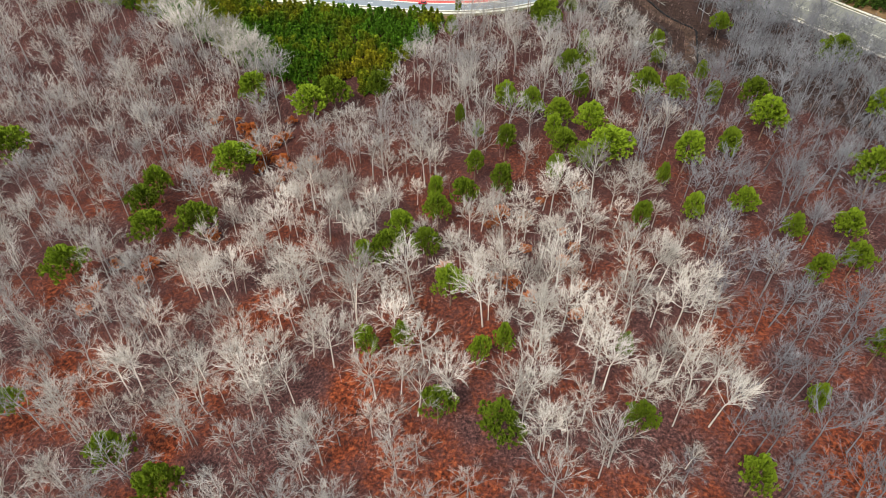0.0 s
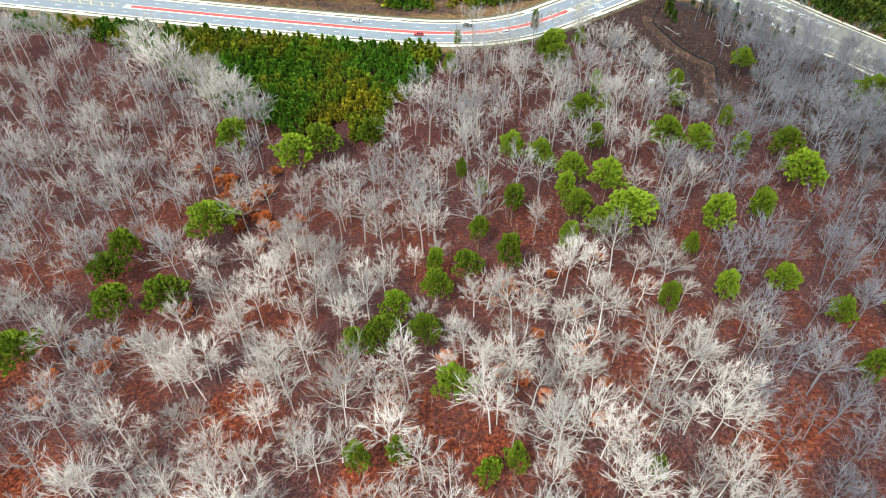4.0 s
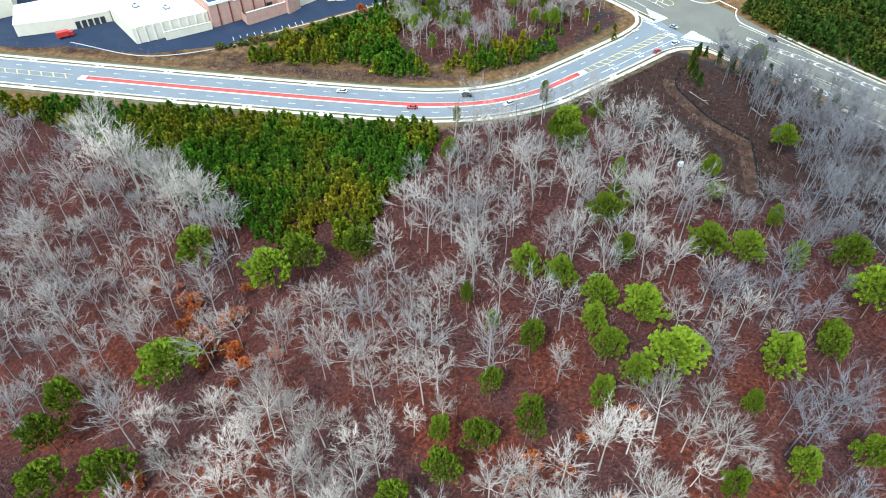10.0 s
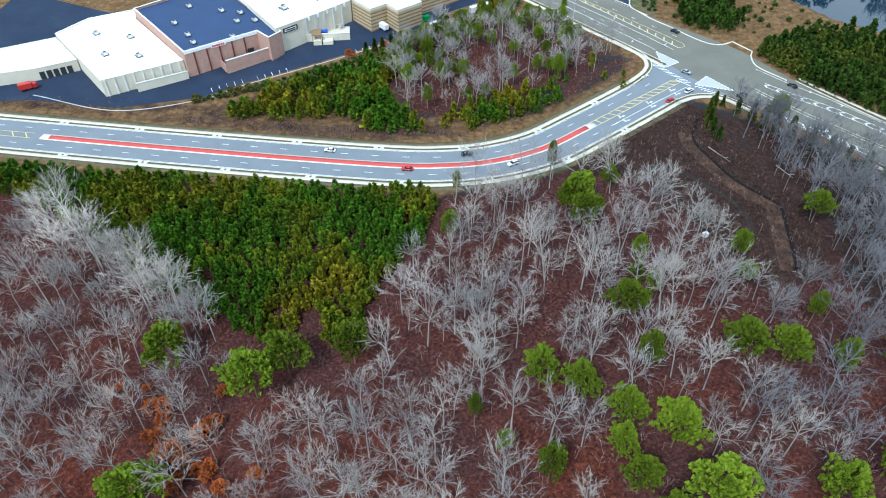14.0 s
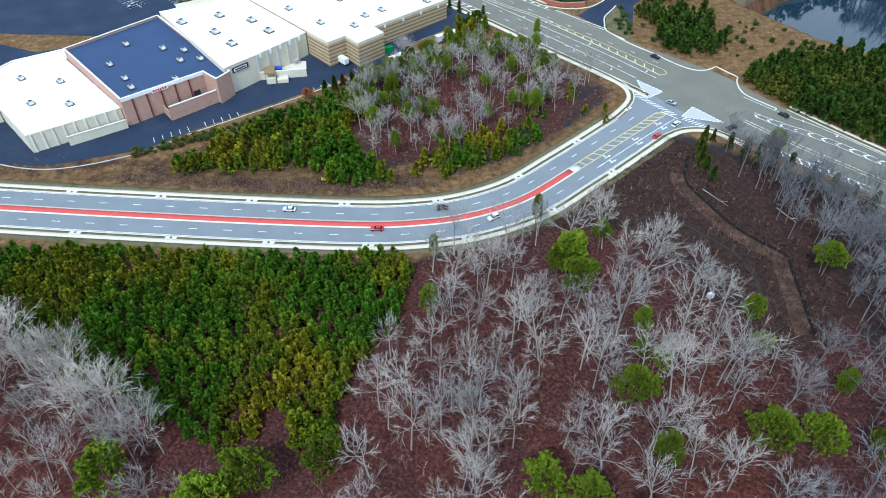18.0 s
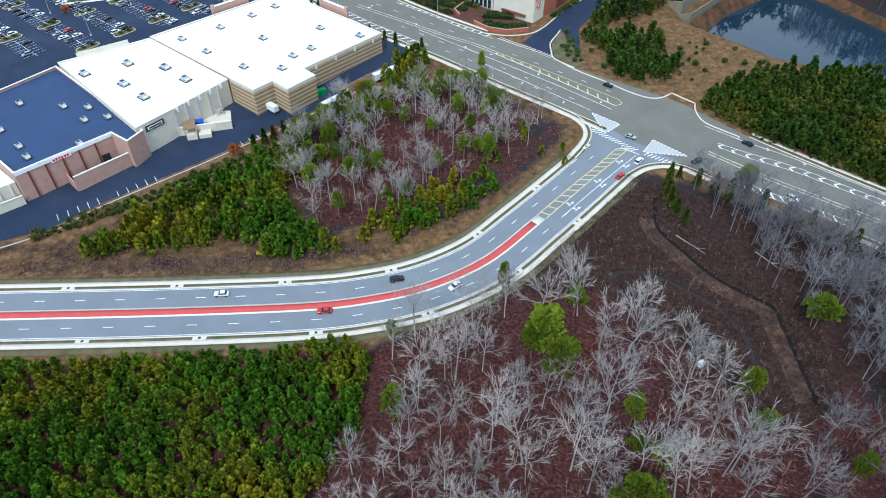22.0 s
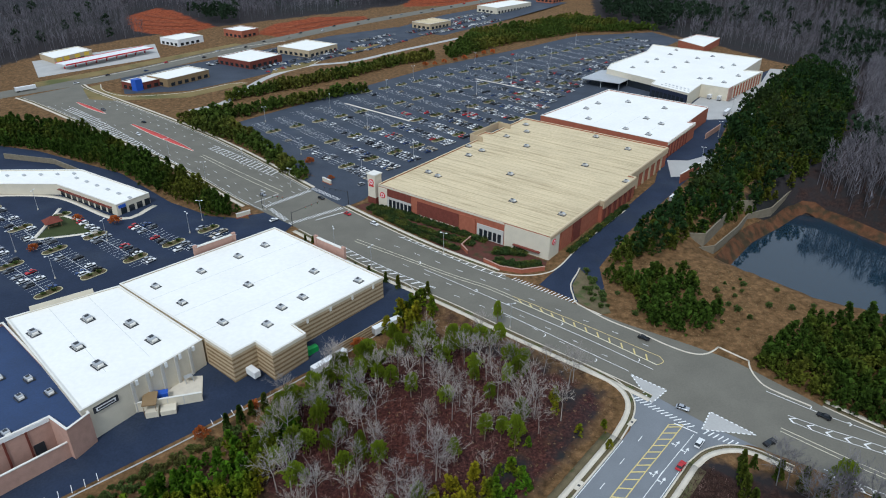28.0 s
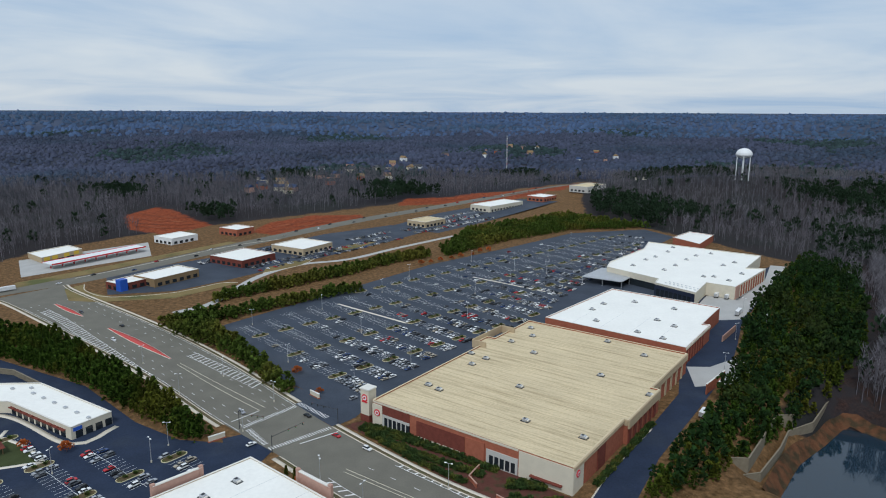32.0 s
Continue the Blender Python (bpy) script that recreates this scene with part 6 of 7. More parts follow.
scatter(SAPS, with_extra(spots_in(ISL, 5.5, rng), rng, 5, 0.5, 0.9), "understorey", BRUSHWOOD, "thin leafless brush on the island", "saplings")

# pines and scrub east of the avenue, on the slope and round the pond
EP = [(124, 264), (128, 270), (164, 288), (200, 284), (240, 250), (260, 180), (190, 190), (159, 223), (137, 242)]
SLOPE = [(88, 332), (113, 360), (146, 395), (198, 454), (222, 492), (248, 532), (302, 596), (365, 667), (402, 705), (432, 662), (342, 540), (282, 462), (248, 436), (213, 412), (163, 378), (150, 368), (123, 342)]
slope = spots_in(SLOPE, 4.0, rng, 0.5, 0.6)
scatter(YOUNG, with_extra(np.vstack([spots_in(EP, 3.4, rng), spots_in([(86, 322), (89, 331), (107, 322), (126, 318), (120, 304), (124, 290), (105, 280), (92, 294), (96, 306)], 3.2, rng, 0.5, 0.72)]), rng, 6, 0.7, 1.6), "young_pines", PINE_MID, "green pines on the bank by the pond", "trees")
scatter(YOUNG, with_extra(slope, rng, 6, 0.8, 1.6), "young_pines", PINE_MID, "dark pines down the slope behind the stores", "trees")
HEDGES = [[(-275, 580), (-211, 556), (-150, 492), (-90, 421), (-80, 404), (-92, 402), (-160, 470), (-215, 512), (-300, 545), (-330, 600)], [(-152, 570), (-132, 590), (-106, 598), (-77, 620), (-35, 645), (-17, 651), (-14, 642), (-34, 632), (-75, 606), (-104, 582), (-118, 572), (-87, 520), (-60, 474), (-48, 452), (-56, 448), (-92, 508)], [(-127, 622), (-126, 636), (-85, 676), (-39, 716), (16, 768), (52, 788), (52, 766), (15, 742), (-37, 691), (-82, 656)], [(65, 796), (112, 909), (261, 1008), (341, 909), (235, 899), (145, 840), (67, 765)]]
for poly, step, lab in zip(HEDGES, (3.6, 3.8, 3.8, 4.6), ("dark pine screen beside the avenue", "low pine hedge round the car park", "row of green pines behind a dirt track", "green pine bank behind the car park")):
    near_by = step < 3.7
    scatter(YOUNG if near_by else YOUNG_FAR, with_extra(spots_in(poly, step, rng), rng, 5, 0.8, 1.5), "pine_screen", PINE_MID if near_by else PINE_HEDGE, lab, "trees")
LOWB = [conifer(rng, 1.6, 1.2, 70, 0.5, 0.05, True) for _ in range(3)]
scatter(LOWB, with_extra(np.vstack([spots_in(BANK, 4.0, rng, 0.5, 0.16), spots_in([(-128, 206), (-92, 226), (-58, 249), (-52, 246), (-90, 220), (-126, 202)], 2.2, rng), spots_in([(74, 312), (79, 300), (83, 300), (84, 326), (80, 332)], 2.5, rng, 0.45, 0.5)]), rng, 3, 0.5, 1.2), "shrubs", SHRUB, "low evergreen shrubs and dry scrub", "shrubs")

# far woods


def canopy(rng, r, h):
    """A low uneven swell of tree tops, seen from far off."""
    rings = [(1.0, 0.1, 7), (0.72, 0.72, 6)]
    v = []
    for k, z, m2 in rings:
        a = np.arange(m2) * 2 * math.pi / m2 + rng.random()
        q = r * k * rng.uniform(0.75, 1.2, m2)
        v.append(np.stack([np.cos(a) * q, np.sin(a) * q, h * z * rng.uniform(0.75, 1.2, m2)], 1))
    v.append(np.array([[*rng.normal(0, r * 0.12, 2), h]]))
    f = [[i, (i + 1) % 7, 7 + i % 6] for i in range(7)] + [[7 + i, (i + 1) % 7, 7 + (i + 1) % 6] for i in range(6)] + [[7 + i, 7 + (i + 1) % 6, 13] for i in range(6)]
    return np.vstack(v), np.array(f)


CLUMP = [canopy(rng, rng.uniform(4.5, 7.5), rng.uniform(6, 12)) for _ in range(6)]
TALLPINE = [conifer(rng, rng.uniform(14, 19), rng.uniform(3.4, 4.6), 24, 2.2, 0.3, True) for _ in range(5)]
scatter(TALLPINE, with_extra(spots_in(SLOPE, 7.5, rng, 0.5, 0.8), rng, 5, 0.5, 0.9), "tall_pines", PINE_DARK, "taller dark pines on the slope behind the stores", "trees")
FARTREE = [far_tree(rng, rng.uniform(15, 21)) for _ in range(6)]
OPEN = [(-560, 470), (-400, 556), (-334, 640), (-330, 700), (-352, 765), (-348, 815), (-296, 890), (-240, 965), (-70, 1090), (30, 1160), (200, 1250), (420, 1420), (470, 1380), (330, 1120), (296, 1010), (338, 905), (380, 800), (394, 735), (410, 692), (345, 545), (284, 466), (246, 432), (254, 398), (275, 345), (292, 292), (285, 262), (250, 262), (240, 180), (330, 30), (290, -10), (-300, 140), (-600, 180)]


def woods(lo, hi, step, keep):
    X, Y = np.meshgrid(np.arange(-3400, 3600, step), np.arange(-300, 4600, step))
    X, Y = X.ravel() + rng.uniform(-0.5, 0.5, X.size) * step, Y.ravel() + rng.uniform(-0.5, 0.5, Y.size) * step
    d = np.hypot(X, Y - 100)
    ok = (d > lo) & (d < hi) & (poly_dist(X, Y, OPEN) > 6) & (rng.random(X.size) < keep) & (np.abs(X) < (Y + 300) * 0.85 + 120)
    for c in CLAYS:
        ok &= poly_dist(X, Y, c) > 4
    return np.stack([X[ok], Y[ok]], 1)


p1 = woods(150, 1500, 10.0, 0.97)
p1 = p1[(p1[:, 1] > 60) & (np.abs(p1[:, 0] - 40) < 0.8 * (p1[:, 1] - 60) + 90)]
# pines grow in stands; a belt of them lies behind the long store and under the water tower
stands = np.sin(p1[:, 0] * 0.013 + 1) * np.sin(p1[:, 1] * 0.011) + 0.3 * np.sin(p1[:, 0] * 0.041 + p1[:, 1] * 0.029) + 0.13 * rng.normal(0, 1, len(p1))
belt = np.exp(-(((p1[:, 0] - 520) / 260) ** 2 + ((p1[:, 1] - 1000) / 150) ** 2)) + 0.8 * np.exp(-(((p1[:, 0] - 60) / 90) ** 2 + ((p1[:, 1] - 1180) / 35) ** 2))
evergreen = (stands + 1.25 * belt > 0.86) | (rng.random(len(p1)) < 0.02)
# grey bark, shifted slightly to blue to take in distance haze
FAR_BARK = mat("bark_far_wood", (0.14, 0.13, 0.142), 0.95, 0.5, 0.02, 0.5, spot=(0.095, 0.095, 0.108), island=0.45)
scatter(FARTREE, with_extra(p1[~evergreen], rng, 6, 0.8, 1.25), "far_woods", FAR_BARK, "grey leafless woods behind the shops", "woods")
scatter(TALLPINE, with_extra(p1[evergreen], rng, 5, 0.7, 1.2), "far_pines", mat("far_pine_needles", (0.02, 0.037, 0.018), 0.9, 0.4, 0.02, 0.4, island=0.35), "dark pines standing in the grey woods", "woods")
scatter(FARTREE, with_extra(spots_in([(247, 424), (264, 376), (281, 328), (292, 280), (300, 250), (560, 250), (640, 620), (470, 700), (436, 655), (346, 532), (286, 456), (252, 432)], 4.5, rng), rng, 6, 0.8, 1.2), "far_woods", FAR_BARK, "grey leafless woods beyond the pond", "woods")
p2 = woods(1450, 2900, 16.5, 0.95)
ever2 = np.sin(p2[:, 0] * 0.006 + 2) * np.sin(p2[:, 1] * 0.005) + 0.3 * np.sin(p2[:, 0] * 0.02) * np.sin(p2[:, 1] * 0.017) + 0.15 * rng.normal(0, 1, len(p2)) > 0.62
p3 = woods(2700, 4500, 42, 0.85)
# tree tops get bluer with distance: haze carried by the base colour
scatter(CLUMP, with_extra(p3, rng, 5, 1.2, 2.4), "far_woods", HAZY_HORIZON_WOOD, "winter woods at the horizon with blue haze in their colour", "woods")
scatter(CLUMP, with_extra(p2[~ever2], rng, 6, 0.6, 1.4), "far_woods", HAZY_FARWOOD, "distant winter woods to the horizon, tinted with blue haze", "woods")
# needle green pulled towards blue, again as painted haze
scatter(CLUMP, with_extra(p2[ever2], rng, 6, 0.7, 1.5), "far_pines", mat("hazy_distant_pine", (0.026, 0.043, 0.044), 0.95, 0.3, 0.01, 0.1, island=0.3), "distant pine stands tinted with blue haze among grey woods", "woods")

# ---- pond ----
pond = tagged(put("pond", mesh_np("pond", [(x, y, -13.4) for x, y in POND], [list(range(len(POND)))], WATER)), "still dark pond water reflecting the sky", "water", kind="structure")

# ---- vehicles ----
PAINTS = [mat("car_" + nm, c, 0.25, 0.05, 1, 3, metal=mt) for nm, c, mt in (("white", (0.75, 0.75, 0.74), 0.0), ("silver", (0.45, 0.46, 0.48), 0.5), ("black", (0.012, 0.012, 0.014), 0.0), ("grey", (0.12, 0.125, 0.135), 0.3), ("red", (0.42, 0.02, 0.025), 0.0), ("blue", (0.03, 0.06, 0.16), 0.1), ("beige", (0.4, 0.35, 0.27), 0.2))]
CNAME = ["white", "silver", "black", "dark grey", "red", "dark blue", "beige"]
TYRE = mat("tyre_rubber", (0.02, 0.02, 0.02), 0.8, 0.2)
LAMP = mat("lamp_glass", (0.7, 0.7, 0.65), 0.2, 0.05)
TAIL = mat("tail_lamp", (0.35, 0.01, 0.01), 0.3, 0.05)


def hull(pts, bevel=0.0):
    bm = bmesh.new()
    for p in pts:
        bm.verts.new(p)
    bmesh.ops.convex_hull(bm, input=bm.verts[:])
    if bevel:
        bmesh.ops.bevel(bm, geom=bm.edges[:], offset=bevel, segments=1, affect="EDGES")
    return bm


def car(paint, suv):
    t = thing("car", "%s %s parked on asphalt" % (CNAME[paint], "sport utility car" if suv else "saloon car"), "car", Matrix(), "cars")
    h, hb = (1.75, 1.05) if suv else (1.45, 0.9)
    L, W = 2.3, 0.92
    part("body", hull([(sx * x, sy * y, z) for sx in (-1, 1) for sy in (-1, 1) for x, y, z in ((L, W * 0.9, 0.35), (L - 0.05, W, 0.6), (L - 0.2, W * 0.95, hb - 0.05), (1.2, W, hb))], 0.05), PAINTS[paint], t)
    f, r = (0.75, -2.0) if suv else (0.6, -1.55)
    part("glasshouse", hull([(f + 0.35, y * W * 0.9, hb - 0.03) for y in (-1, 1)] + [(r - 0.2, y * W * 0.9, hb - 0.03) for y in (-1, 1)] + [(f - 0.35, y * W * 0.72, h - 0.06) for y in (-1, 1)] + [(r + 0.3, y * W * 0.72, h - 0.06) for y in (-1, 1)]), GLASS, t, "dark tinted car glass")
    part("roof", hull([(x, y * W * 0.74, z) for y in (-1, 1) for x, z in ((f - 0.3, h - 0.08), (f - 0.5, h), (r + 0.3, h - 0.08), (r + 0.45, h))]), PAINTS[paint], t)
    for sx in (1.42, -1.4):
        for sy in (-1, 1):
            cyl("wheel", 0.34, 0.34, -0.12, 0.12, TYRE, t, Matrix.Translation((sx, sy * 0.82, 0.34)) @ Matrix.Rotation(math.pi / 2, 4, "X"), 6)
    return t


CARS = [car(p, s) for p in range(7) for s in (0, 1)]
used = set()
crng = np.random.default_rng(21)
weights = np.array([0.26, 0.2, 0.2, 0.15, 0.07, 0.07, 0.05])
joined = {}


def place_car(x, y, z, ang, paint=None, suv=None, far_off=False):
    paint = int(crng.choice(7, p=weights)) if paint is None else paint
    suv = int(crng.random() < 0.45) if suv is None else suv
    k = paint * 2 + suv
    m2 = pose(x, y, z, 0, 0, ang)
    if far_off:
        joined.setdefault(k, []).append(m2)
    elif k not in used:
        used.add(k)
        CARS[k].matrix_basis = m2
    else:
        copy_thing(CARS[k], m2)


# cars waiting at and driving along the roads
for x, y, ang, p, s in ((87.9, 229.4, 43, 0, 1), (78.5, 221.2, 43, 4, 0), (109.9, 227.5, 200, 2, 1), (89, 244.9, -35, 1, 0), (133.7, 237, 130, 2, 0), (136.6, 203.6, -46, 0, 1), (-25.2, 399.7, -47, 4, 0), (-11.4, 386.2, -47, 0, 1), (-72, 428.9, -52, 1, 0), (-62, 395.5, 40, 0, 0), (-39.9, 421.5, -48, 2, 0), (-18.3, 439.1, 40, 1, 1), (-171.4, 543.3, -50, 0, 1), (89.2, 281.9, -42, 2, 0), (-215.7, 606.9, -46, 3, 1), (-176, 572, 134, 2, 0), (-28, 163, 181, 4, 0), (-6, 174.5, 10, 2, 1), (-60, 172.5, 178, 0, 0), (12, 170, 215, 0, 1)):
    place_car(x, y, gz(x, y) + 0.1, ang, p, s)

# ---- car parks: stalls, planted islands, cars ----
def car_park(name, poly, ang, spine0, spacing, spines, along, fill, islands, lot, far_line=None, avoid=()):
    """Double rows on spines that run at ang. fill(x, y) gives how full a place is. Returns nothing; lays lines, islands and cars."""
    d = np.array((math.cos(radians(ang)), math.sin(radians(ang))))
    nn2 = np.array((-d[1], d[0]))
    quads = []

    def strip(p, q, w=0.12):
        e = (q - p) / np.linalg.norm(q - p)
        s = np.array((-e[1], e[0])) * w / 2
        quads.append([p - s, q - s, q + s, p + s])

    for k in range(spines):
        off = spine0 + k * spacing
        a0, a1 = along
        s = a0
        run = []
        while s < a1:
            c = d * s + nn2 * off
            ok = poly_dist(c[0], c[1], poly) < -9 and all(poly_dist(c[0], c[1], av) > 7 for av in avoid)
            seg = int((s - a0) / islands) if islands else 0
            if ok:
                isl = islands and (s - a0) % islands < 5.6
                if isl:
                    if (s - a0) % islands < 2.8:
                        planting(c + d * 1.4, ang)
                else:
                    run.append(c)
                    for side in (-1, 1):
                        strip(c, c + nn2 * side * 5.3)
                        q = c + d * 1.4 + nn2 * side * 2.8
                        if crng.random() < fill(*q):
                            place_car(q[0], q[1], gz(*q) + 0.08, ang + 90 * side + (180 if crng.random() < 0.2 else 0) + crng.normal(0, 1.5), far_off=bool(far_line is not None and far_line(*q)))
                    strip(c, c + d * 2.8, 0.15)
            s += 2.8
    v = np.array(quads).reshape(-1, 2)
    z = ground_z(v[:, 0], v[:, 1]) + 0.085
    ob = put("stall_lines", mesh_np("stall_lines", np.column_stack([v, z]), np.arange(len(v)).reshape(-1, 4), PAINT_W), lot)
    tagged(ob, "white painted parking stall lines", kind="stuff")


SOIL = mat("planting_soil", (0.1, 0.075, 0.04), 0.95, 0.35, 0.5, 5, spot=(0.06, 0.09, 0.02))
KERB_Y = mat("kerb_tan", (0.52, 0.47, 0.3), 0.9, 0.15, 0.5, 5)


def rounded(L, W):
    out = []
    for cx, cy, a0 in ((L / 2 - W / 2, 0, -90), (-L / 2 + W / 2, 0, 90)):
        for k in range(7):
            a = radians(a0 + 30 * k)
            out.append((cx + math.cos(a) * W / 2, cy + math.sin(a) * W / 2))
    return out


bm_i = rounded(11.5, 4.4)
pi = thing("planting_island", "kerbed planting island with mulch and low shrubs", "island", Matrix(), "planting islands")
ring("kerb", bm_i, [(x * 0.95, y * 0.87) for x, y in bm_i], -0.1, 0.22, KERB_Y, pi)
soil = slab("soil", [(x * 0.95, y * 0.87) for x, y in bm_i], -0.05, 0.17, SOIL, pi)
put("shrub", mesh_np("shrub", *conifer(crng, 1.0, 1.2, 60, 0.4, 0.05), SHRUB), soil, pose(2.2, 0, 0.15))
put("shrub", mesh_np("shrub", *conifer(crng, 0.8, 1.0, 50, 0.35, 0.05), SHRUB), soil, pose(-1.8, 0.2, 0.15))
island_first = [True]


def planting(c, ang):
    m2 = pose(c[0], c[1], gz(*c) + 0.08, 0, 0, ang + 90)
    if island_first[0]:
        pi.matrix_basis, island_first[0] = m2, False
    else:
        copy_thing(pi, m2)


MAIN = [(-112, 558), (-50, 626), (48, 730), (139, 800), (228, 872), (322, 880), (300, 800), (225, 700), (180, 650), (104, 545), (50, 505), (-12, 436), (-30, 440), (-56, 472), (-80, 517)]


def fill_main(x, y):
    a, b2 = (Vector((x, y)) - Vector((-8.5, 411.5))).dot(U), (Vector((x, y)) - Vector((-8.5, 411.5))).dot(V)
    # fuller towards the shop doors, nearly empty at the far edge
    return float(np.clip(1.15 + a / 95 - (0.2 if b2 > 330 else 0), 0.04, 0.9))


car_park("main", MAIN, -54, 198.4, 18.7, 31, (-760, -180), fill_main, 44.8, lot_main, far_line=lambda x, y: (x - 0) * 0.68 + (y - 411) * 0.73 > 150)
car_park("west", [(-330, 330), (-152, 318), (-62, 380), (-75, 398), (-97, 402), (-120, 418), (-141, 400), (-184, 432), (-330, 442)], -44, 119, 19.2, 8, (-520, -250), lambda x, y: 0.34, 36.4, lot_west, far_line=lambda x, y: x < -205)
# cars by the shops on the highway, joined
for (x0, y0), ang, length, rows2, full in (((-214, 668), 47, 52, (-2, 3), 0.5), ((-166, 752), 48, 120, (-10, -4.6), 0.6), ((-118, 735), 48, 120, (-4, 1.4, 14), 0.5), ((-52, 800), 48, 110, (-6, -0.6, 14), 0.6), ((-30, 862), 46, 70, (-4, 1.4), 0.6), ((40, 912), 42, 150, (-12, -6.6, 10, 15.4), 0.62), ((70, 985), 42, 170, (-6, -0.6, 16, 21.4), 0.6)):
    for o in rows2:
        for k in range(int(length / 2.9)):
            if crng.random() < full:
                a = radians(ang)
                x, y = x0 + math.cos(a) * k * 2.9 + math.sin(a) * o, y0 + math.sin(a) * k * 2.9 - math.cos(a) * o
                place_car(x, y, gz(x, y) + 0.06, ang + 90 + crng.normal(0, 2), far_off=True)
for k in range(26):
    p = HWY[30 + k * 3]
    q = HWY[31 + k * 3] - p
    s2 = 1 if k % 2 else -1
    nrm = np.array((-q[1], q[0])) / np.linalg.norm(q) * s2 * crng.choice((3.0, 6.5))
    place_car(*(p + nrm), gz(*p) + 0.12, math.degrees(math.atan2(q[1], q[0])) + (0 if s2 < 0 else 180), far_off=True)
LAWN = mat("dormant_lawn", (0.2, 0.15, 0.065), 0.95, 0.35, 0.05, 2, spot=(0.1, 0.105, 0.04))
for pl, lab in (([(-238, 640), (-214, 634), (-160, 640), (-128, 672), (-120, 684), (-134, 684), (-166, 656), (-210, 648), (-236, 668), (-246, 690), (-256, 676)], "tan dormant lawn sloping round the restaurants"), ([(-104, 716), (-74, 744), (-62, 772), (-76, 768), (-104, 738)], "tan dormant lawn beside the shop car park"), ([(-46, 800), (-20, 822), (0, 852), (-18, 850), (-44, 822)], "tan dormant lawn beyond the brick shops"), ([(-296, 684), (-246, 738), (-190, 812), (-152, 862), (-162, 868), (-204, 818), (-262, 746), (-306, 700)], "long grass verge between forecourt and highway")):
    tagged(sheet("lawn", pl, 0.16, LAWN), lab, "lawn", kind="structure")
for line in ([(-246, 690), (-236, 668), (-210, 648), (-166, 656), (-134, 684), (-120, 684)], [(-262, 712), (-220, 762), (-160, 838), (-108, 878)], [(-104, 716), (-74, 744), (-62, 772)]):
    tagged(ribbon("kerb", smooth_line(line, 6), -0.35, 0.35, 0.22, CONCRETE, thick=0.3), "pale kerb round the shop car parks", "kerb", kind="structure")
tagged(sheet("pavement_shops", [(-240, 722), (-215, 655), (-165, 662), (-125, 700), (-60, 772), (20, 860), (70, 925), (20, 960), (-60, 905), (-160, 790)], 0.04, ASPHALT_MAIN), "asphalt car park of the highway shops", "car park", kind="structure")
tagged(sheet("pavement_shops_far", [(10, 940), (90, 1050), (230, 1150), (280, 1110), (150, 980), (74, 900)], 0.06, ASPHALT_MAIN), "asphalt car park of the farther shops", "car park", kind="structure")
tagged(sheet("pavement_fuel", [(-345, 790), (-250, 872), (-225, 800), (-310, 720)], 0.04, CONCRETE_YARD), "pale concrete forecourt of the filling station", "forecourt", kind="structure")
for k, ms in joined.items():
    src = CARS[k]
    vs, fs, mi, n3 = [], [], [], 0
    mats = []
    for o in src.children:
        me2 = o.data
        co = np.array([v.co[:] for v in me2.vertices])
        me2.calc_loop_triangles()
        tri = np.array([t.vertices[:] for t in me2.loop_triangles])
        if me2.materials[0] not in mats:
            mats.append(me2.materials[0])
        for m2 in ms:
            M = np.array(m2)
            vs.append(co @ M[:3, :3].T + M[:3, 3])
            fs.append(tri + n3)
            mi.append(np.full(len(tri), mats.index(me2.materials[0])))
            n3 += len(co)
    me3 = mesh_np("parked_cars", np.vstack(vs), np.vstack(fs), mats[0])
    for extra in mats[1:]:
        me3.materials.append(extra)
    me3.polygons.foreach_set("material_index", np.concatenate(mi).astype(np.int32))
    tagged(put("parked_cars", me3), "rows of %s cars parked far off on asphalt" % CNAME[k // 2], "cars", kind="stuff")
for k, c in enumerate(CARS):
    if k not in used:
        for o in list(c.children):
            bpy.data.objects.remove(o)
        bpy.data.objects.remove(c)

# trailers and trucks
def trailer(x, y, ang, L=15.0, h=3.9, label="long white box trailer parked in the service lane"):
    t = thing("trailer", label, "trailer", pose(x, y, gz(x, y) + 0.06, 0, 0, ang), "trailers")
    box("box", (-L / 2, L / 2, -1.25, 1.25, 1.1, h), WHITE_MET, t, bevel=0.06)
    box("chassis", (-L / 2 + 0.5, L / 2 - 0.5, -0.5, 0.5, 0.8, 1.1), DARK, t)
    box("door", (-L / 2 - 0.05, -L / 2, -1.15, 1.15, 1.2, h - 0.1), STEEL, t)
    for sx in (-L / 2 + 1.6, -L / 2 + 2.9):
        for sy in (-1, 1):
            cyl("wheel", 0.5, 0.5, -0.2, 0.2, TYRE, t, Matrix.Translation((sx, sy, 0.5)) @ Matrix.Rotation(math.pi / 2, 4, "X"), 12)
    return t


trailer(-28.2, 276.2, 43)
trailer(-7.4, 295.6, 36, 12.5)
trailer(-55, 273.8, -46, 7.5, 3.6, "short white box body standing by the dock")
trailer(256, 556, 48, 11, 3.9, "white box trailer in the loading yard")
trailer(266, 603, 42, 13, 3.9, "white box trailer backed to a dock")
trailer(272, 598, 42, 13, 3.9, "white box trailer backed to a dock")
trailer(150, 402, 48, 7, 3.4, "white delivery box truck beside the big store")
trailer(178, 437, 48, 5, 2.6, "white van box beside the big store")
trailer(-300, 672, 42, 16, 4.1, "white lorry trailer on the highway")
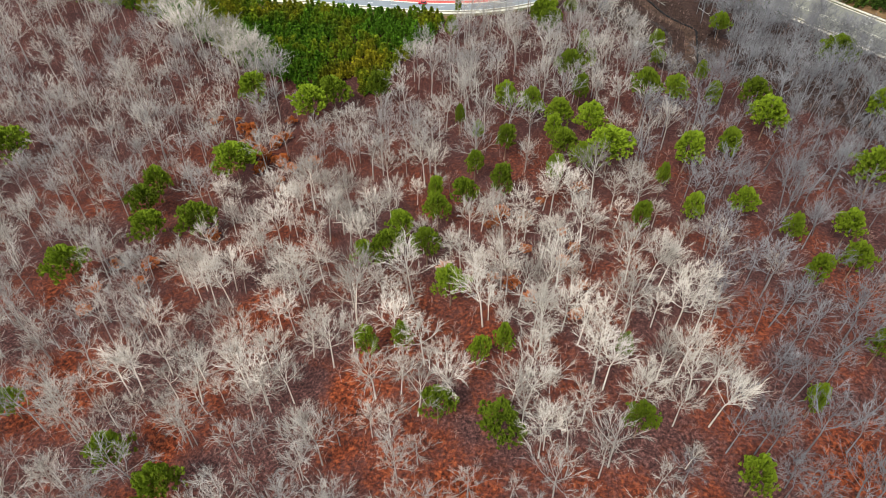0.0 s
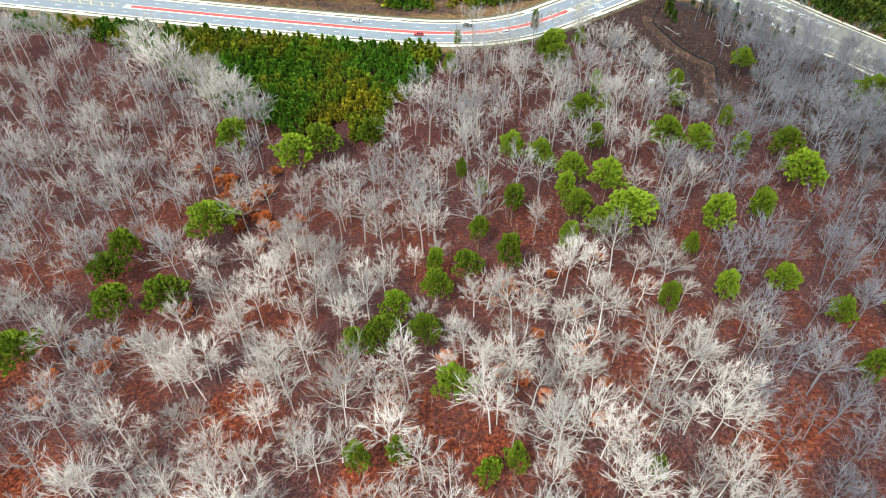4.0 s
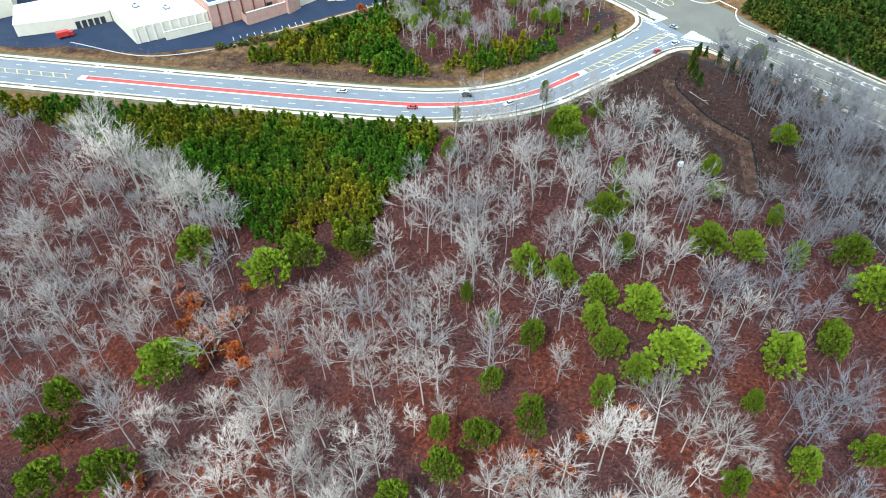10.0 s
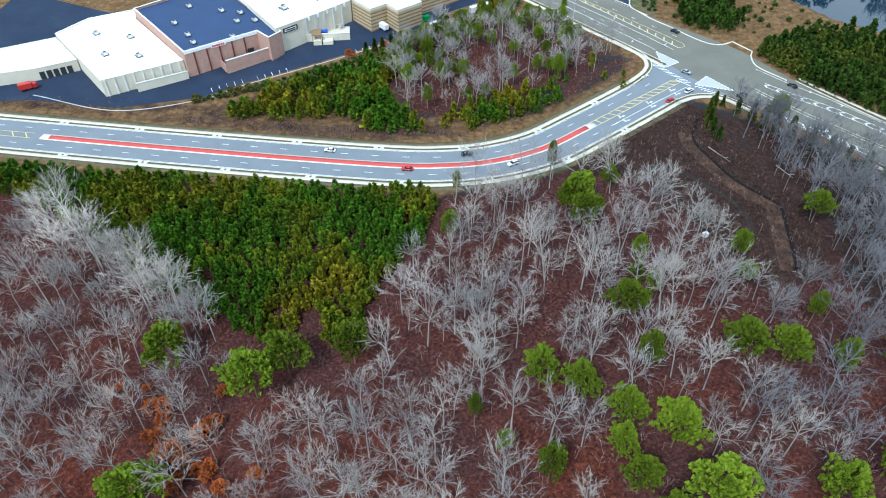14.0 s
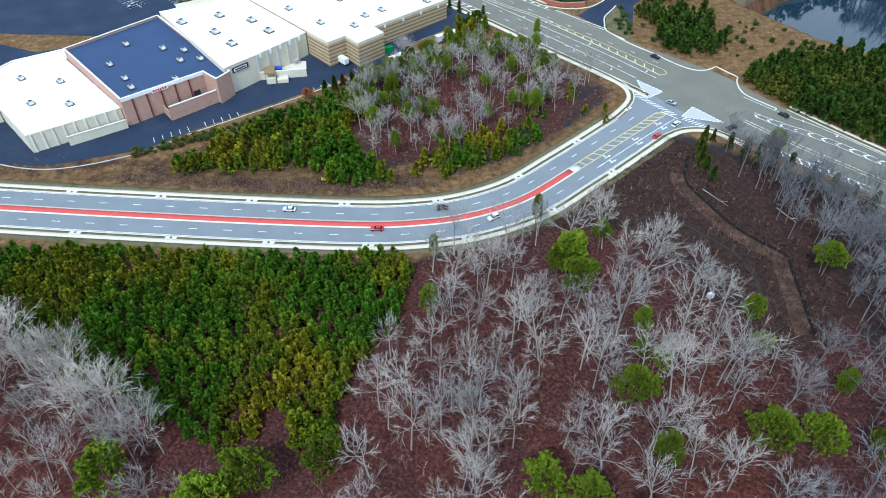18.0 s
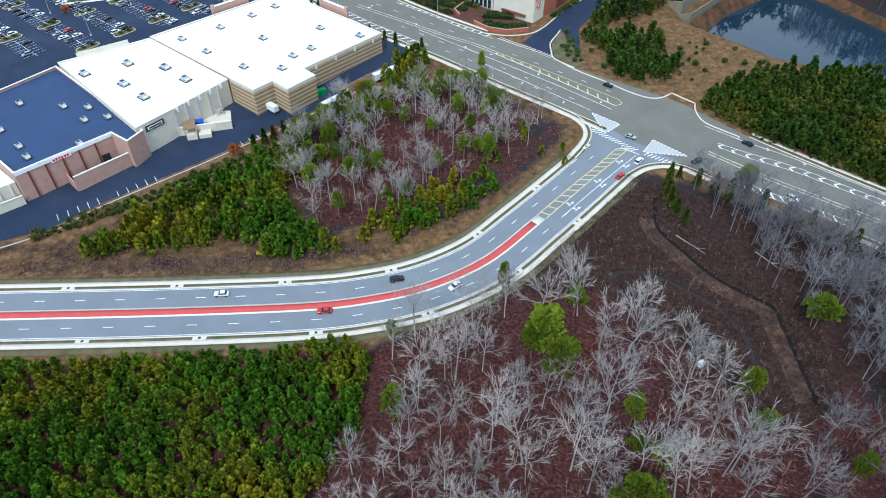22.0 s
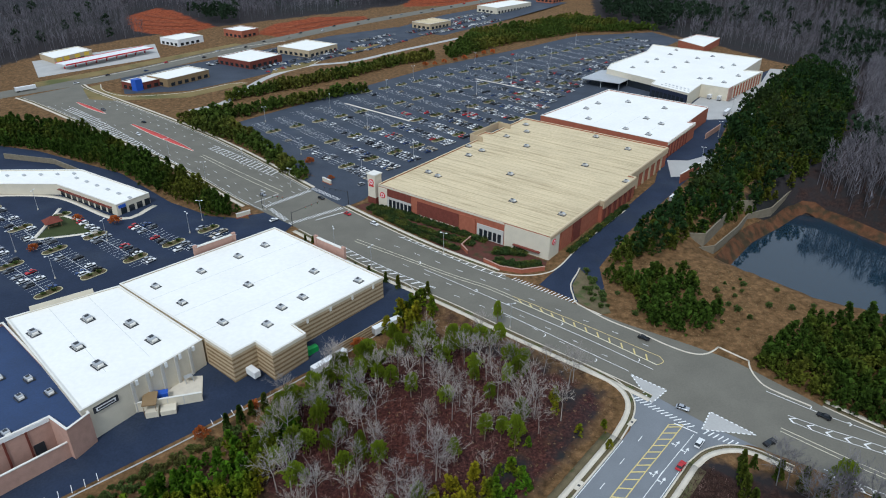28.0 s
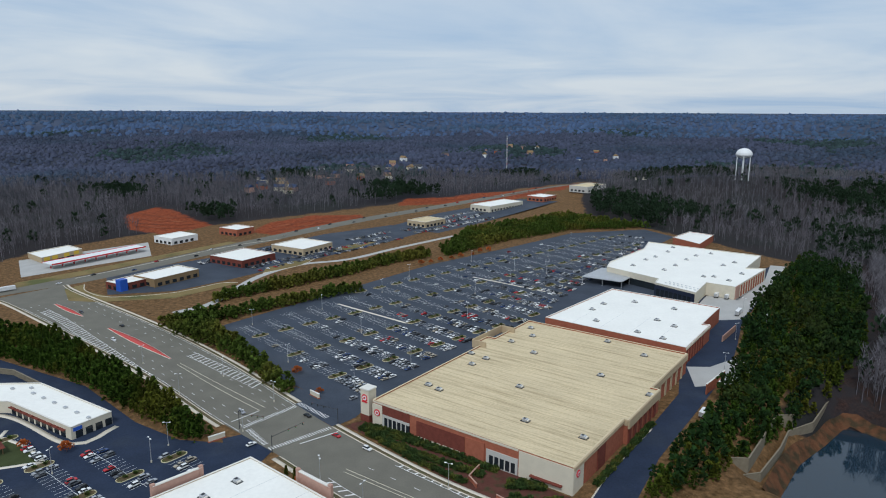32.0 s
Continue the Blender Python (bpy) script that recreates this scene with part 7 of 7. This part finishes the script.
rt = thing("recycling_truck", "red truck body parked in the service yard", "truck", pose(-204, 207.5, gz(-204, 207.5) + 0.06, 0, 0, 35))
box("body", (-4, 1.5, -1.25, 1.25, 0.9, 3.4), mat("truck_red", (0.45, 0.03, 0.02), 0.4, 0.1), rt, bevel=0.1)
box("cab", (1.7, 3.6, -1.15, 1.15, 0.7, 2.8), PAINTS[4], rt, bevel=0.2)
box("windscreen", (3.55, 3.66, -1.0, 1.0, 1.7, 2.6), GLASS, rt)
for sx in (-2.6, 2.5):
    for sy in (-1, 1):
        cyl("wheel", 0.5, 0.5, -0.2, 0.2, TYRE, rt, Matrix.Translation((sx, sy, 0.5)) @ Matrix.Rotation(math.pi / 2, 4, "X"), 12)

# rear service lane: stall lines and kerb line
for k in (1, 2, 3, 4, 5, 7, 8, 9, 10, 11, 21, 22, 23, 24):
    p = Vector((-125.6 + 2.9 * k, 212.2 + 1.93 * k))
    put("stall_line", mark_mesh("stall_line", 4.4, 0.16, PAINT_W), lot_rear, pose(p.x, p.y, gz(p.x, p.y) + 0.09, 0, 0, 118))
for line in ([(-200, 203), (-158, 194), (-124, 206), (-109, 219), (-69, 247), (-35, 273), (-3, 301), (3, 313), (4.5, 322), (0, 330), (-8, 335)],):
    tagged(ribbon("kerb", smooth_line(line, 2.5), -0.2, 0.2, 0.2, CONCRETE_YARD, thick=0.3), "pale kerb along the service lane", "kerb", kind="structure")

# ---- lamps, signals, fences ----
def lamp_post(h=11.0):
    t = thing("lamp_post", "tall grey car-park lamp post with two heads", "lamp post", Matrix(), "lamp posts")
    cyl("base", 0.35, 0.35, 0, 0.8, CONCRETE, t, None, 10)
    cyl("pole", 0.14, 0.09, 0.8, h, STEEL, t, None, 8)
    box("arm", (-1.3, 1.3, -0.06, 0.06, h - 0.1, h + 0.05), STEEL, t)
    for s in (-1, 1):
        box("lamp_head", (s * 1.3 - 0.45, s * 1.3 + 0.45, -0.3, 0.3, h - 0.05, h + 0.16), WHITE_MET, t, bevel=0.05)
    return t


lp = lamp_post()
poles = [(-89, 567), (-57, 494), (-44, 599), (-15, 542), (-18, 451), (1, 641), (14, 484), (75, 630), (26, 691), (123, 703), (60, 570), (110, 660), (170, 760), (215, 830), (90, 745), (150, 690), (-148, 345), (-138, 380), (-101, 385), (-98, 399), (-176, 372), (-186, 420), (-68, 409), (-108, 455), (-140, 500), (-90, 476), (-58, 440), (40, 293), (-13, 342), (-30, 362), (20, 352), (225, 505), (255, 520), (262, 560), (190, 455)]
for i, (x, y) in enumerate(poles):
    m2 = pose(x, y, gz(x, y) + 0.05, 0, 0, (i * 47) % 180)
    if i == 0:
        lp.matrix_basis = m2
    else:
        copy_thing(lp, m2)


def signal(x, y, ang, L=13.0):
    t = thing("traffic_signal", "dark mast-arm traffic signal over the junction", "traffic signal", pose(x, y, gz(x, y), 0, 0, ang), "traffic signals")
    cyl("pole", 0.2, 0.14, 0, 8.2, DARK, t, None, 10)
    cyl("arm", 0.13, 0.07, 0, L, DARK, t, Matrix.Translation((0, 0, 7.4)) @ Matrix.Rotation(math.pi / 2 - 0.06, 4, "Y"), 8)
    for k in (0.5, 0.72, 0.94):
        hd = box("signal_head", (L * k - 0.18, L * k + 0.18, -0.2, 0.2, 7.0 + 0.6 * k - 0.3, 8.2 + 0.5 * k - 0.3), DARK, t, bevel=0.04)
        for q, mm in ((0.9, RED_SIGN), (0.55, PAINT_Y), (0.2, GREEN_BOX)):
            box("signal_lens", (L * k - 0.12, L * k + 0.12, -0.24, -0.2, 7.0 + 0.6 * k - 0.3 + q, 7.0 + 0.6 * k - 0.05 + q), mm, hd)


signal(-52, 388, 40, 17)
signal(-25, 412, 152, 15)
signal(-70, 412, -25, 14)
sign = thing("monument_sign", "low white stone sign wall at the car-park entrance", "sign", pose(-38, 444, 3.5, 0, 0, -50))
box("plinth", (-4, 4, -0.5, 0.5, 0, 0.6), BRICK, sign)
box("panel", (-3.7, 3.7, -0.35, 0.35, 0.6, 2.6), STUCCO, sign)
box("coping", (-3.9, 3.9, -0.45, 0.45, 2.6, 2.8), COPING, sign)
copy_thing(sign, pose(-78, 402, 3.5, 0, 0, 35))

# silt fence over the bare slope, and the ditch in it
fl = smooth_line([(87.7, 208), (83.9, 193), (89, 179), (94.6, 167.5), (101.2, 160), (107, 154), (106.8, 147), (106, 138), (104, 120)], 2.2)
fence = thing("silt_fence", "sagging black fabric silt fence with posts on a dirt slope", "fence", Matrix())
FAB = mat("silt_fabric", (0.012, 0.011, 0.011), 0.9, 0.3, 2, 8)
surface("fabric", fl + normals(fl) * 0.35, fl - normals(fl) * 0.55, 0.55, FAB, fence, 1, 0.75)
POST = mark_mesh("post", 0.12, 0.12, BARK_PINE)
for i in range(0, len(fl), 2):
    put("post", POST, fence, pose(fl[i, 0], fl[i, 1], gz(*fl[i]) + 0.5) @ Matrix.Diagonal((1, 1, 60, 1)))
dirt = mat("track_dirt", (0.105, 0.06, 0.04), 0.95, 0.5, 0.3, 2, spot=(0.055, 0.033, 0.024), spot_at=0.52)
tagged(ribbon("track", fl[5:], -5.6, -0.6, 0.06, dirt, cross=3), "strip of bare brown dirt below the silt fence", "dirt", kind="structure")
sw = smooth_line([(60.1, 170.2), (67.9, 172.7), (76, 170.1), (83.9, 162.5), (91, 154.2), (94, 143.7), (93, 134)], 2)
tagged(ribbon("ditch", sw, -1.0, 1.0, 0.22, mat("ditch_stone", (0.035, 0.028, 0.026), 0.95, 0.4, 1, 6), cross=1, thick=0.1), "dark wet ditch across the bare slope", "ditch", kind="structure")
for a2, b2 in (((88.6, 188.1), (95, 178.4)), ((62, 146), (70, 150)), ((112, 178), (116, 170))):
    p, q = np.array((*a2, gz(*a2) + 0.4)), np.array((*b2, gz(*b2) + 0.5))
    lg = thing("fallen_trunk", "pale fallen tree trunk on the dirt", "log", Matrix(), "fallen trunks")
    put("trunk", mesh_np("trunk", *tube(p, q, 0.2, 0.1, 7), BARK_FAR), lg)
    put("branch", mesh_np("branch", *tube(p + (q - p) * 0.7, p + (q - p) * 0.9 + (1.2, 0.8, 0.6), 0.12, 0.03, 4), BARK), lg)
wb = thing("utility_box", "small white utility box among bare trees", "utility box", pose(77.4, 134.6, gz(77.4, 134.6), 0, 0, 25))
box("cabinet", (-0.9, 0.9, -0.7, 0.7, 0.1, 1.8), WHITE_MET, wb, bevel=0.08)
box("pad", (-1.1, 1.1, -0.9, 0.9, -0.1, 0.12), CONCRETE, wb)

# storm drains in the kerb strip
def drain():
    t = thing("storm_drain", "pale concrete storm drain let into the kerb", "drain", Matrix(), "storm drains")
    sl = box("slab", (-2.0, 2.0, -0.75, 0.75, 0, 0.1), CONCRETE, t, bevel=0.03)
    box("cover", (-0.4, 0.4, -0.4, 0.4, 0.1, 0.13), DARK, sl)
    box("throat", (-1.5, 1.5, -0.8, -0.7, -0.12, 0.06), DARK, t)
    return t


dr = drain()
first = True
for s, start in ((1, 18), (-1, 30)):
    ln = CURVE + normals(CURVE) * 10.7 * s
    for p, a in walk_line(ln, start + 200, 700, 33.5):
        if p[0] < 72:
            m2 = pose(p[0], p[1], gz(*p) + 0.2, 0, 0, a + (0 if s > 0 else 180))
            if first:
                dr.matrix_basis, first = m2, False
            else:
                copy_thing(dr, m2)

# ---- retaining walls by the pond ----
def terrace(pts, z0, z1, label):
    w = thing("retaining_wall", label, "wall", Matrix())
    ln = [Vector(p) for p in pts]
    for p, q in zip(ln, ln[1:]):
        on_wall(w, "wall_panel", p, q, 0.0, 1.0, z0, z1, 0.5, RETAIN)
        on_wall(w, "coping", p, q, 0.0, 1.0, z1, z1 + 0.25, 0.6, RETAIN, back=0.1)


terrace([(119, 345.5), (131.5, 358), (140.5, 366), (151, 364), (166, 379.2), (187.5, 401.8), (196.5, 401.2)], -4.5, 2.4, "upper tan block retaining wall above the pond")
terrace([(140.1, 361), (156.5, 363), (178.6, 383), (191.8, 397.4), (209.8, 404.8), (228.9, 422.6), (239.8, 432)], -11, -4.0, "lower tan block retaining wall above the pond")
terrace([(-240, 503), (-205, 490), (-165, 455)], 3, 6.5, "long tan retaining wall behind the strip mall")

# planting before the big store
pw = thing("planter_wall", "low red brick planter wall at the store corner", "wall", Matrix())
for p, q in (((37.5, 343.5), (43.4, 336)), ((43.4, 336), (52.1, 332.0)), ((52.1, 332.0), (62.9, 333.6)), ((28.8, 358.1), (34.3, 365.9)), ((30.8, 351.5), (28.8, 358.1))):
    on_wall(pw, "wall_panel", p, q, 0.0, 1.0, 2.5, 5.3, 0.4, BRICK)
    on_wall(pw, "coping", p, q, 0.0, 1.0, 5.3, 5.5, 0.5, BRICK_P, back=0.1)
MULCH = mat("red_mulch", (0.1, 0.04, 0.03), 0.95, 0.4, 0.4, 6, spot=(0.06, 0.05, 0.025))
BED = [(-22, 410), (-10, 397), (10, 372), (24, 354), (40, 337.5), (52, 333), (63, 334.5), (66, 341), (56, 350), (40, 372), (10, 400), (-12, 415)]
tagged(sheet("planting_bed", BED, 0.14, MULCH, cut=6), "red mulched planting bed before the big store", "bed", kind="structure")
HEDGE_D = mat("hedge_leaves", (0.035, 0.06, 0.016), 0.85, 0.35, 0.3, 4, spot=(0.09, 0.1, 0.02), spot_at=0.55, island=0.45)
HEDGE_BUSH = [conifer(rng, 1.6, 1.2, 30, 0.75, 0.05, True) for _ in range(3)]
hedge_rows = (([(-13, 407), (0, 399), (20, 383.5), (42, 364.5)], 3.0), ([(-10, 400), (12, 378), (35, 360)], 1.6), ([(-5, 393), (14, 370), (27, 356)], 1.3), ([(78, 348.5), (100, 373), (121, 396)], 1.0), ([(44, 353), (57.5, 350)], 3.2), ([(43, 343), (52, 338), (62, 338.5)], 2.2))
for pts, wide in hedge_rows:
    ln = smooth_line(pts, 1.35)
    hp = np.vstack([ln + normals(ln) * o for o in np.arange(-wide, wide + 0.1, 1.35)])
    scatter(HEDGE_BUSH, with_extra(hp + rng.normal(0, 0.18, hp.shape), rng, 3, 0.55, 0.95), "hedge", HEDGE_D, "clipped dark evergreen hedge row before the store", "hedge")

# conifers near the junction and along the avenue
CEDAR = [conifer(rng, 1.0, 0.3, 150, 0.13, 0.03, False) for _ in range(3)]
CEDAR_ME = [mesh_np("crown", v, f, PINE_MID) for v, f in CEDAR]
for i, (x, y, h) in enumerate([(93.5, 213.7, 7), (92, 209, 8), (91.5, 204, 8), (92, 199, 7), (93.4, 194, 6), (97, 220, 6), (100, 219, 5), (95.5, 217, 6), (105, 214, 7), (110, 210, 8), (113, 205, 9), (118, 203, 8), (122, 198, 9), (128, 192, 8), (133, 186, 9), (138, 181, 8), (143, 176, 9), (148, 170, 8), (8, 313, 6), (5, 309, 7), (2, 305, 6), (10, 318, 6), (-2, 300, 5), (-59, 249, 6), (-55, 251, 7), (-52, 254, 6), (-48, 256, 7), (-44, 369, 4), (-40, 365, 5), (-36, 360, 3.5), (-31, 353, 4), (-25, 346, 5), (-20, 341, 3.5), (-14, 336, 4.5), (-7, 329, 5), (-2, 324, 6)]):
    t = thing("cedar_tree", "narrow dark evergreen beside the road", "tree", pose(x, y, gz(x, y), 0, 0, i * 40), "cedars")
    put("trunk", STEM_ME, t, Matrix.Diagonal((h * 0.7, h * 0.7, h * 0.7, 1)))
    put("crown", CEDAR_ME[i % 3], t, Matrix.Diagonal((h * 0.75, h * 0.75, h, 1)))
for i, (x, y, r, h) in enumerate([(25.7, 163.7, 2.2, 15), (36.5, 133.5, 5.5, 15), (30.7, 141.2, 4, 14), (-8.3, 124.2, 3.6, 13), (117.9, 205.8, 3.6, 14), (115.1, 144.9, 4.4, 13), (46.2, 155.6, 3, 12), (84.2, 112, 3, 10), (50.2, 107.6, 2.6, 12), (55.1, 104.5, 3, 12), (-8, 148.3, 1.8, 11), (34.8, 293, 1.8, 12)]):
    t = thing("pine_tree", "tall open-crowned pine near the road", "tree", pose(x, y, gz(x, y), 0, 0, i * 70), "roadside pines")
    put("trunk", STEM_ME, t, Matrix.Diagonal((h, h, h, 1)))
    put("crown", DOME_ME[i % 4], t, Matrix.Diagonal((r * 2, r * 2, h, 1)))
for i, (x, y) in enumerate([(-51.9, 257), (-66.3, 245.7), (-17.9, 284.6), (-168, 372), (-140, 398), (-160, 404), (-38, 362.5), (-28, 350), (-36, 448), (-50, 476), (60, 748), (72, 755), (82, 765), (95, 772), (105, 785), (50, 740), (40, 735), (115, 790)]):
    s = rng.uniform(0.8, 1.3)
    t = thing("russet_tree", "small ornamental tree with dark red leaves", "tree", pose(x, y, gz(x, y), 0, 0, i * 50) @ Matrix.Diagonal((s, s, s, 1)), "ornamental trees")
    put("crown", mesh_np("crown", *RUST[i % 3], RUSSET), t)
    put("trunk", STEM_ME, t, Matrix.Diagonal((3, 3, 3, 1)))

scatter(SAPS, with_extra(spots_in(BRUSH, 4.6, rng, 0.5, 0.9), rng, 5, 0.25, 0.6), "understorey", BRUSHWOOD, "low leafless brush on the bare slope", "brush")

# dry grass tussocks on the bare slope and the verges
def tussock(rng, n3=7, h=0.7):
    out = []
    for _ in range(n3):
        az = rng.random() * 6.28
        p = np.array((rng.normal(0, 0.3), rng.normal(0, 0.3), -0.05))
        d = np.array((math.cos(az) * 0.8, math.sin(az) * 0.8, rng.uniform(0.4, 1.0))) * h
        side = np.cross(d, (0, 0, 1.0))
        side *= 0.12 / np.linalg.norm(side)
        out.append((np.array([p - side, p + side, p + d]), np.array([[0, 1, 2]])))
    return join(out)


TUS = [tussock(rng) for _ in range(5)]
scatter(TUS, with_extra(spots_in([(-128, 186), (-70, 182.5), (-38, 182), (-6, 188), (-20, 194), (-36, 188), (-62, 190), (-122, 193)], 1.1, rng, 0.5, 0.8), rng, 5, 0.7, 1.6), "dry_brush", mat("purple_brush", (0.11, 0.07, 0.058), 0.95, 0.4, 0.12, 2, island=0.5), "low purple-brown brush at the foot of the island", "brush")
scatter(TUS, with_extra(spots_in(BRUSH, 1.15, rng, 0.5, 0.85), rng, 5, 0.7, 1.9), "dry_brush", mat("dry_brush", (0.054, 0.032, 0.025), 0.95, 0.3, 0.12, 2, island=0.5), "dark dry brush on the bare slope", "brush")
scatter(TUS, with_extra(np.vstack([spots_in(ISLAND, 2.4, rng, 0.5, 0.6), spots_in(BANK, 1.8, rng)]), rng, 5, 0.4, 0.9), "dry_grass", mat("dry_grass", (0.2, 0.14, 0.07), 0.95, 0.3, 0.1, 2, island=0.5), "tan dry grass on the banks", "grass")

# ---- landmarks in the distance ----
tx, ty = 610, 1170
zt = gz(tx, ty)
wt = thing("water_tower", "white domed water tower on legs above the woods", "water tower", pose(tx, ty, zt))
bm = bmesh.new()
bmesh.ops.create_uvsphere(bm, u_segments=24, v_segments=12, radius=13)
for v in bm.verts:
    v.co.z = v.co.z * (0.8 if v.co.z > 0 else 0.5) + 77 - zt
part("tank", bm, WHITE_MET, wt)
cyl("riser", 1.6, 1.6, -2, 71 - zt, WHITE_MET, wt, None, 12)
for k in range(6):
    a = k * math.pi / 3
    cyl("leg", 0.7, 0.7, -2, 75 - zt, WHITE_MET, wt, Matrix.Translation((math.cos(a) * 11.5, math.sin(a) * 11.5, 0)), 8)
ms = thing("radio_mast", "thin lattice radio mast above the woods", "mast", pose(310, 1640, gz(310, 1640)))
for k in range(3):
    a = k * 2.094
    cyl("mast_leg", 0.5, 0.3, 0, 85, STEEL, ms, Matrix.Translation((math.cos(a) * 1.2, math.sin(a) * 1.2, 0)), 5)
for k in range(12):
    box("brace", (-1.3, 1.3, -1.3, 1.3, 6 + 6.5 * k, 6.5 + 6.5 * k), WHITE_MET if k % 2 else RED_SIGN, ms)


def house(x, y, ang, w, d, h, wallm, roofm):
    t = thing("house", "distant gabled house among winter woods", "house", pose(x, y, gz(x, y), 0, 0, ang), "distant houses")
    box("wall", (-w / 2, w / 2, -d / 2, d / 2, -3, h), wallm, t)
    part("roof", hull([(sx * (w / 2 + 0.4), sy * (d / 2 + 0.5), h) for sx in (-1, 1) for sy in (-1, 1)] + [(sx * (w / 2 + 0.4), 0, h + d * 0.42) for sx in (-1, 1)]), roofm, t)
    for k in (-0.3, 0.0, 0.3):
        box("window", (w * k - 0.7, w * k + 0.7, -d / 2 - 0.06, -d / 2, h - 2.6, h - 1.0), GLASS, t)


hr = np.random.default_rng(5)
for cx, cy, n3, sp in ((-160, 1420, 12, 70), (90, 1700, 10, 110), (-60, 1560, 6, 60), (480, 2050, 12, 130), (560, 1500, 4, 80)):
    for x, y in hr.normal((cx, cy), sp, (n3, 2)):
        house(x, y, hr.uniform(0, 180), hr.uniform(13, 20), hr.uniform(10, 13), hr.uniform(6, 9), (BRICK, STUCCO, WHITE_MET, BRICK_P)[hr.integers(0, 4)], (DARK, BLOCK_BROWN, ROOF_N)[hr.integers(0, 3)])
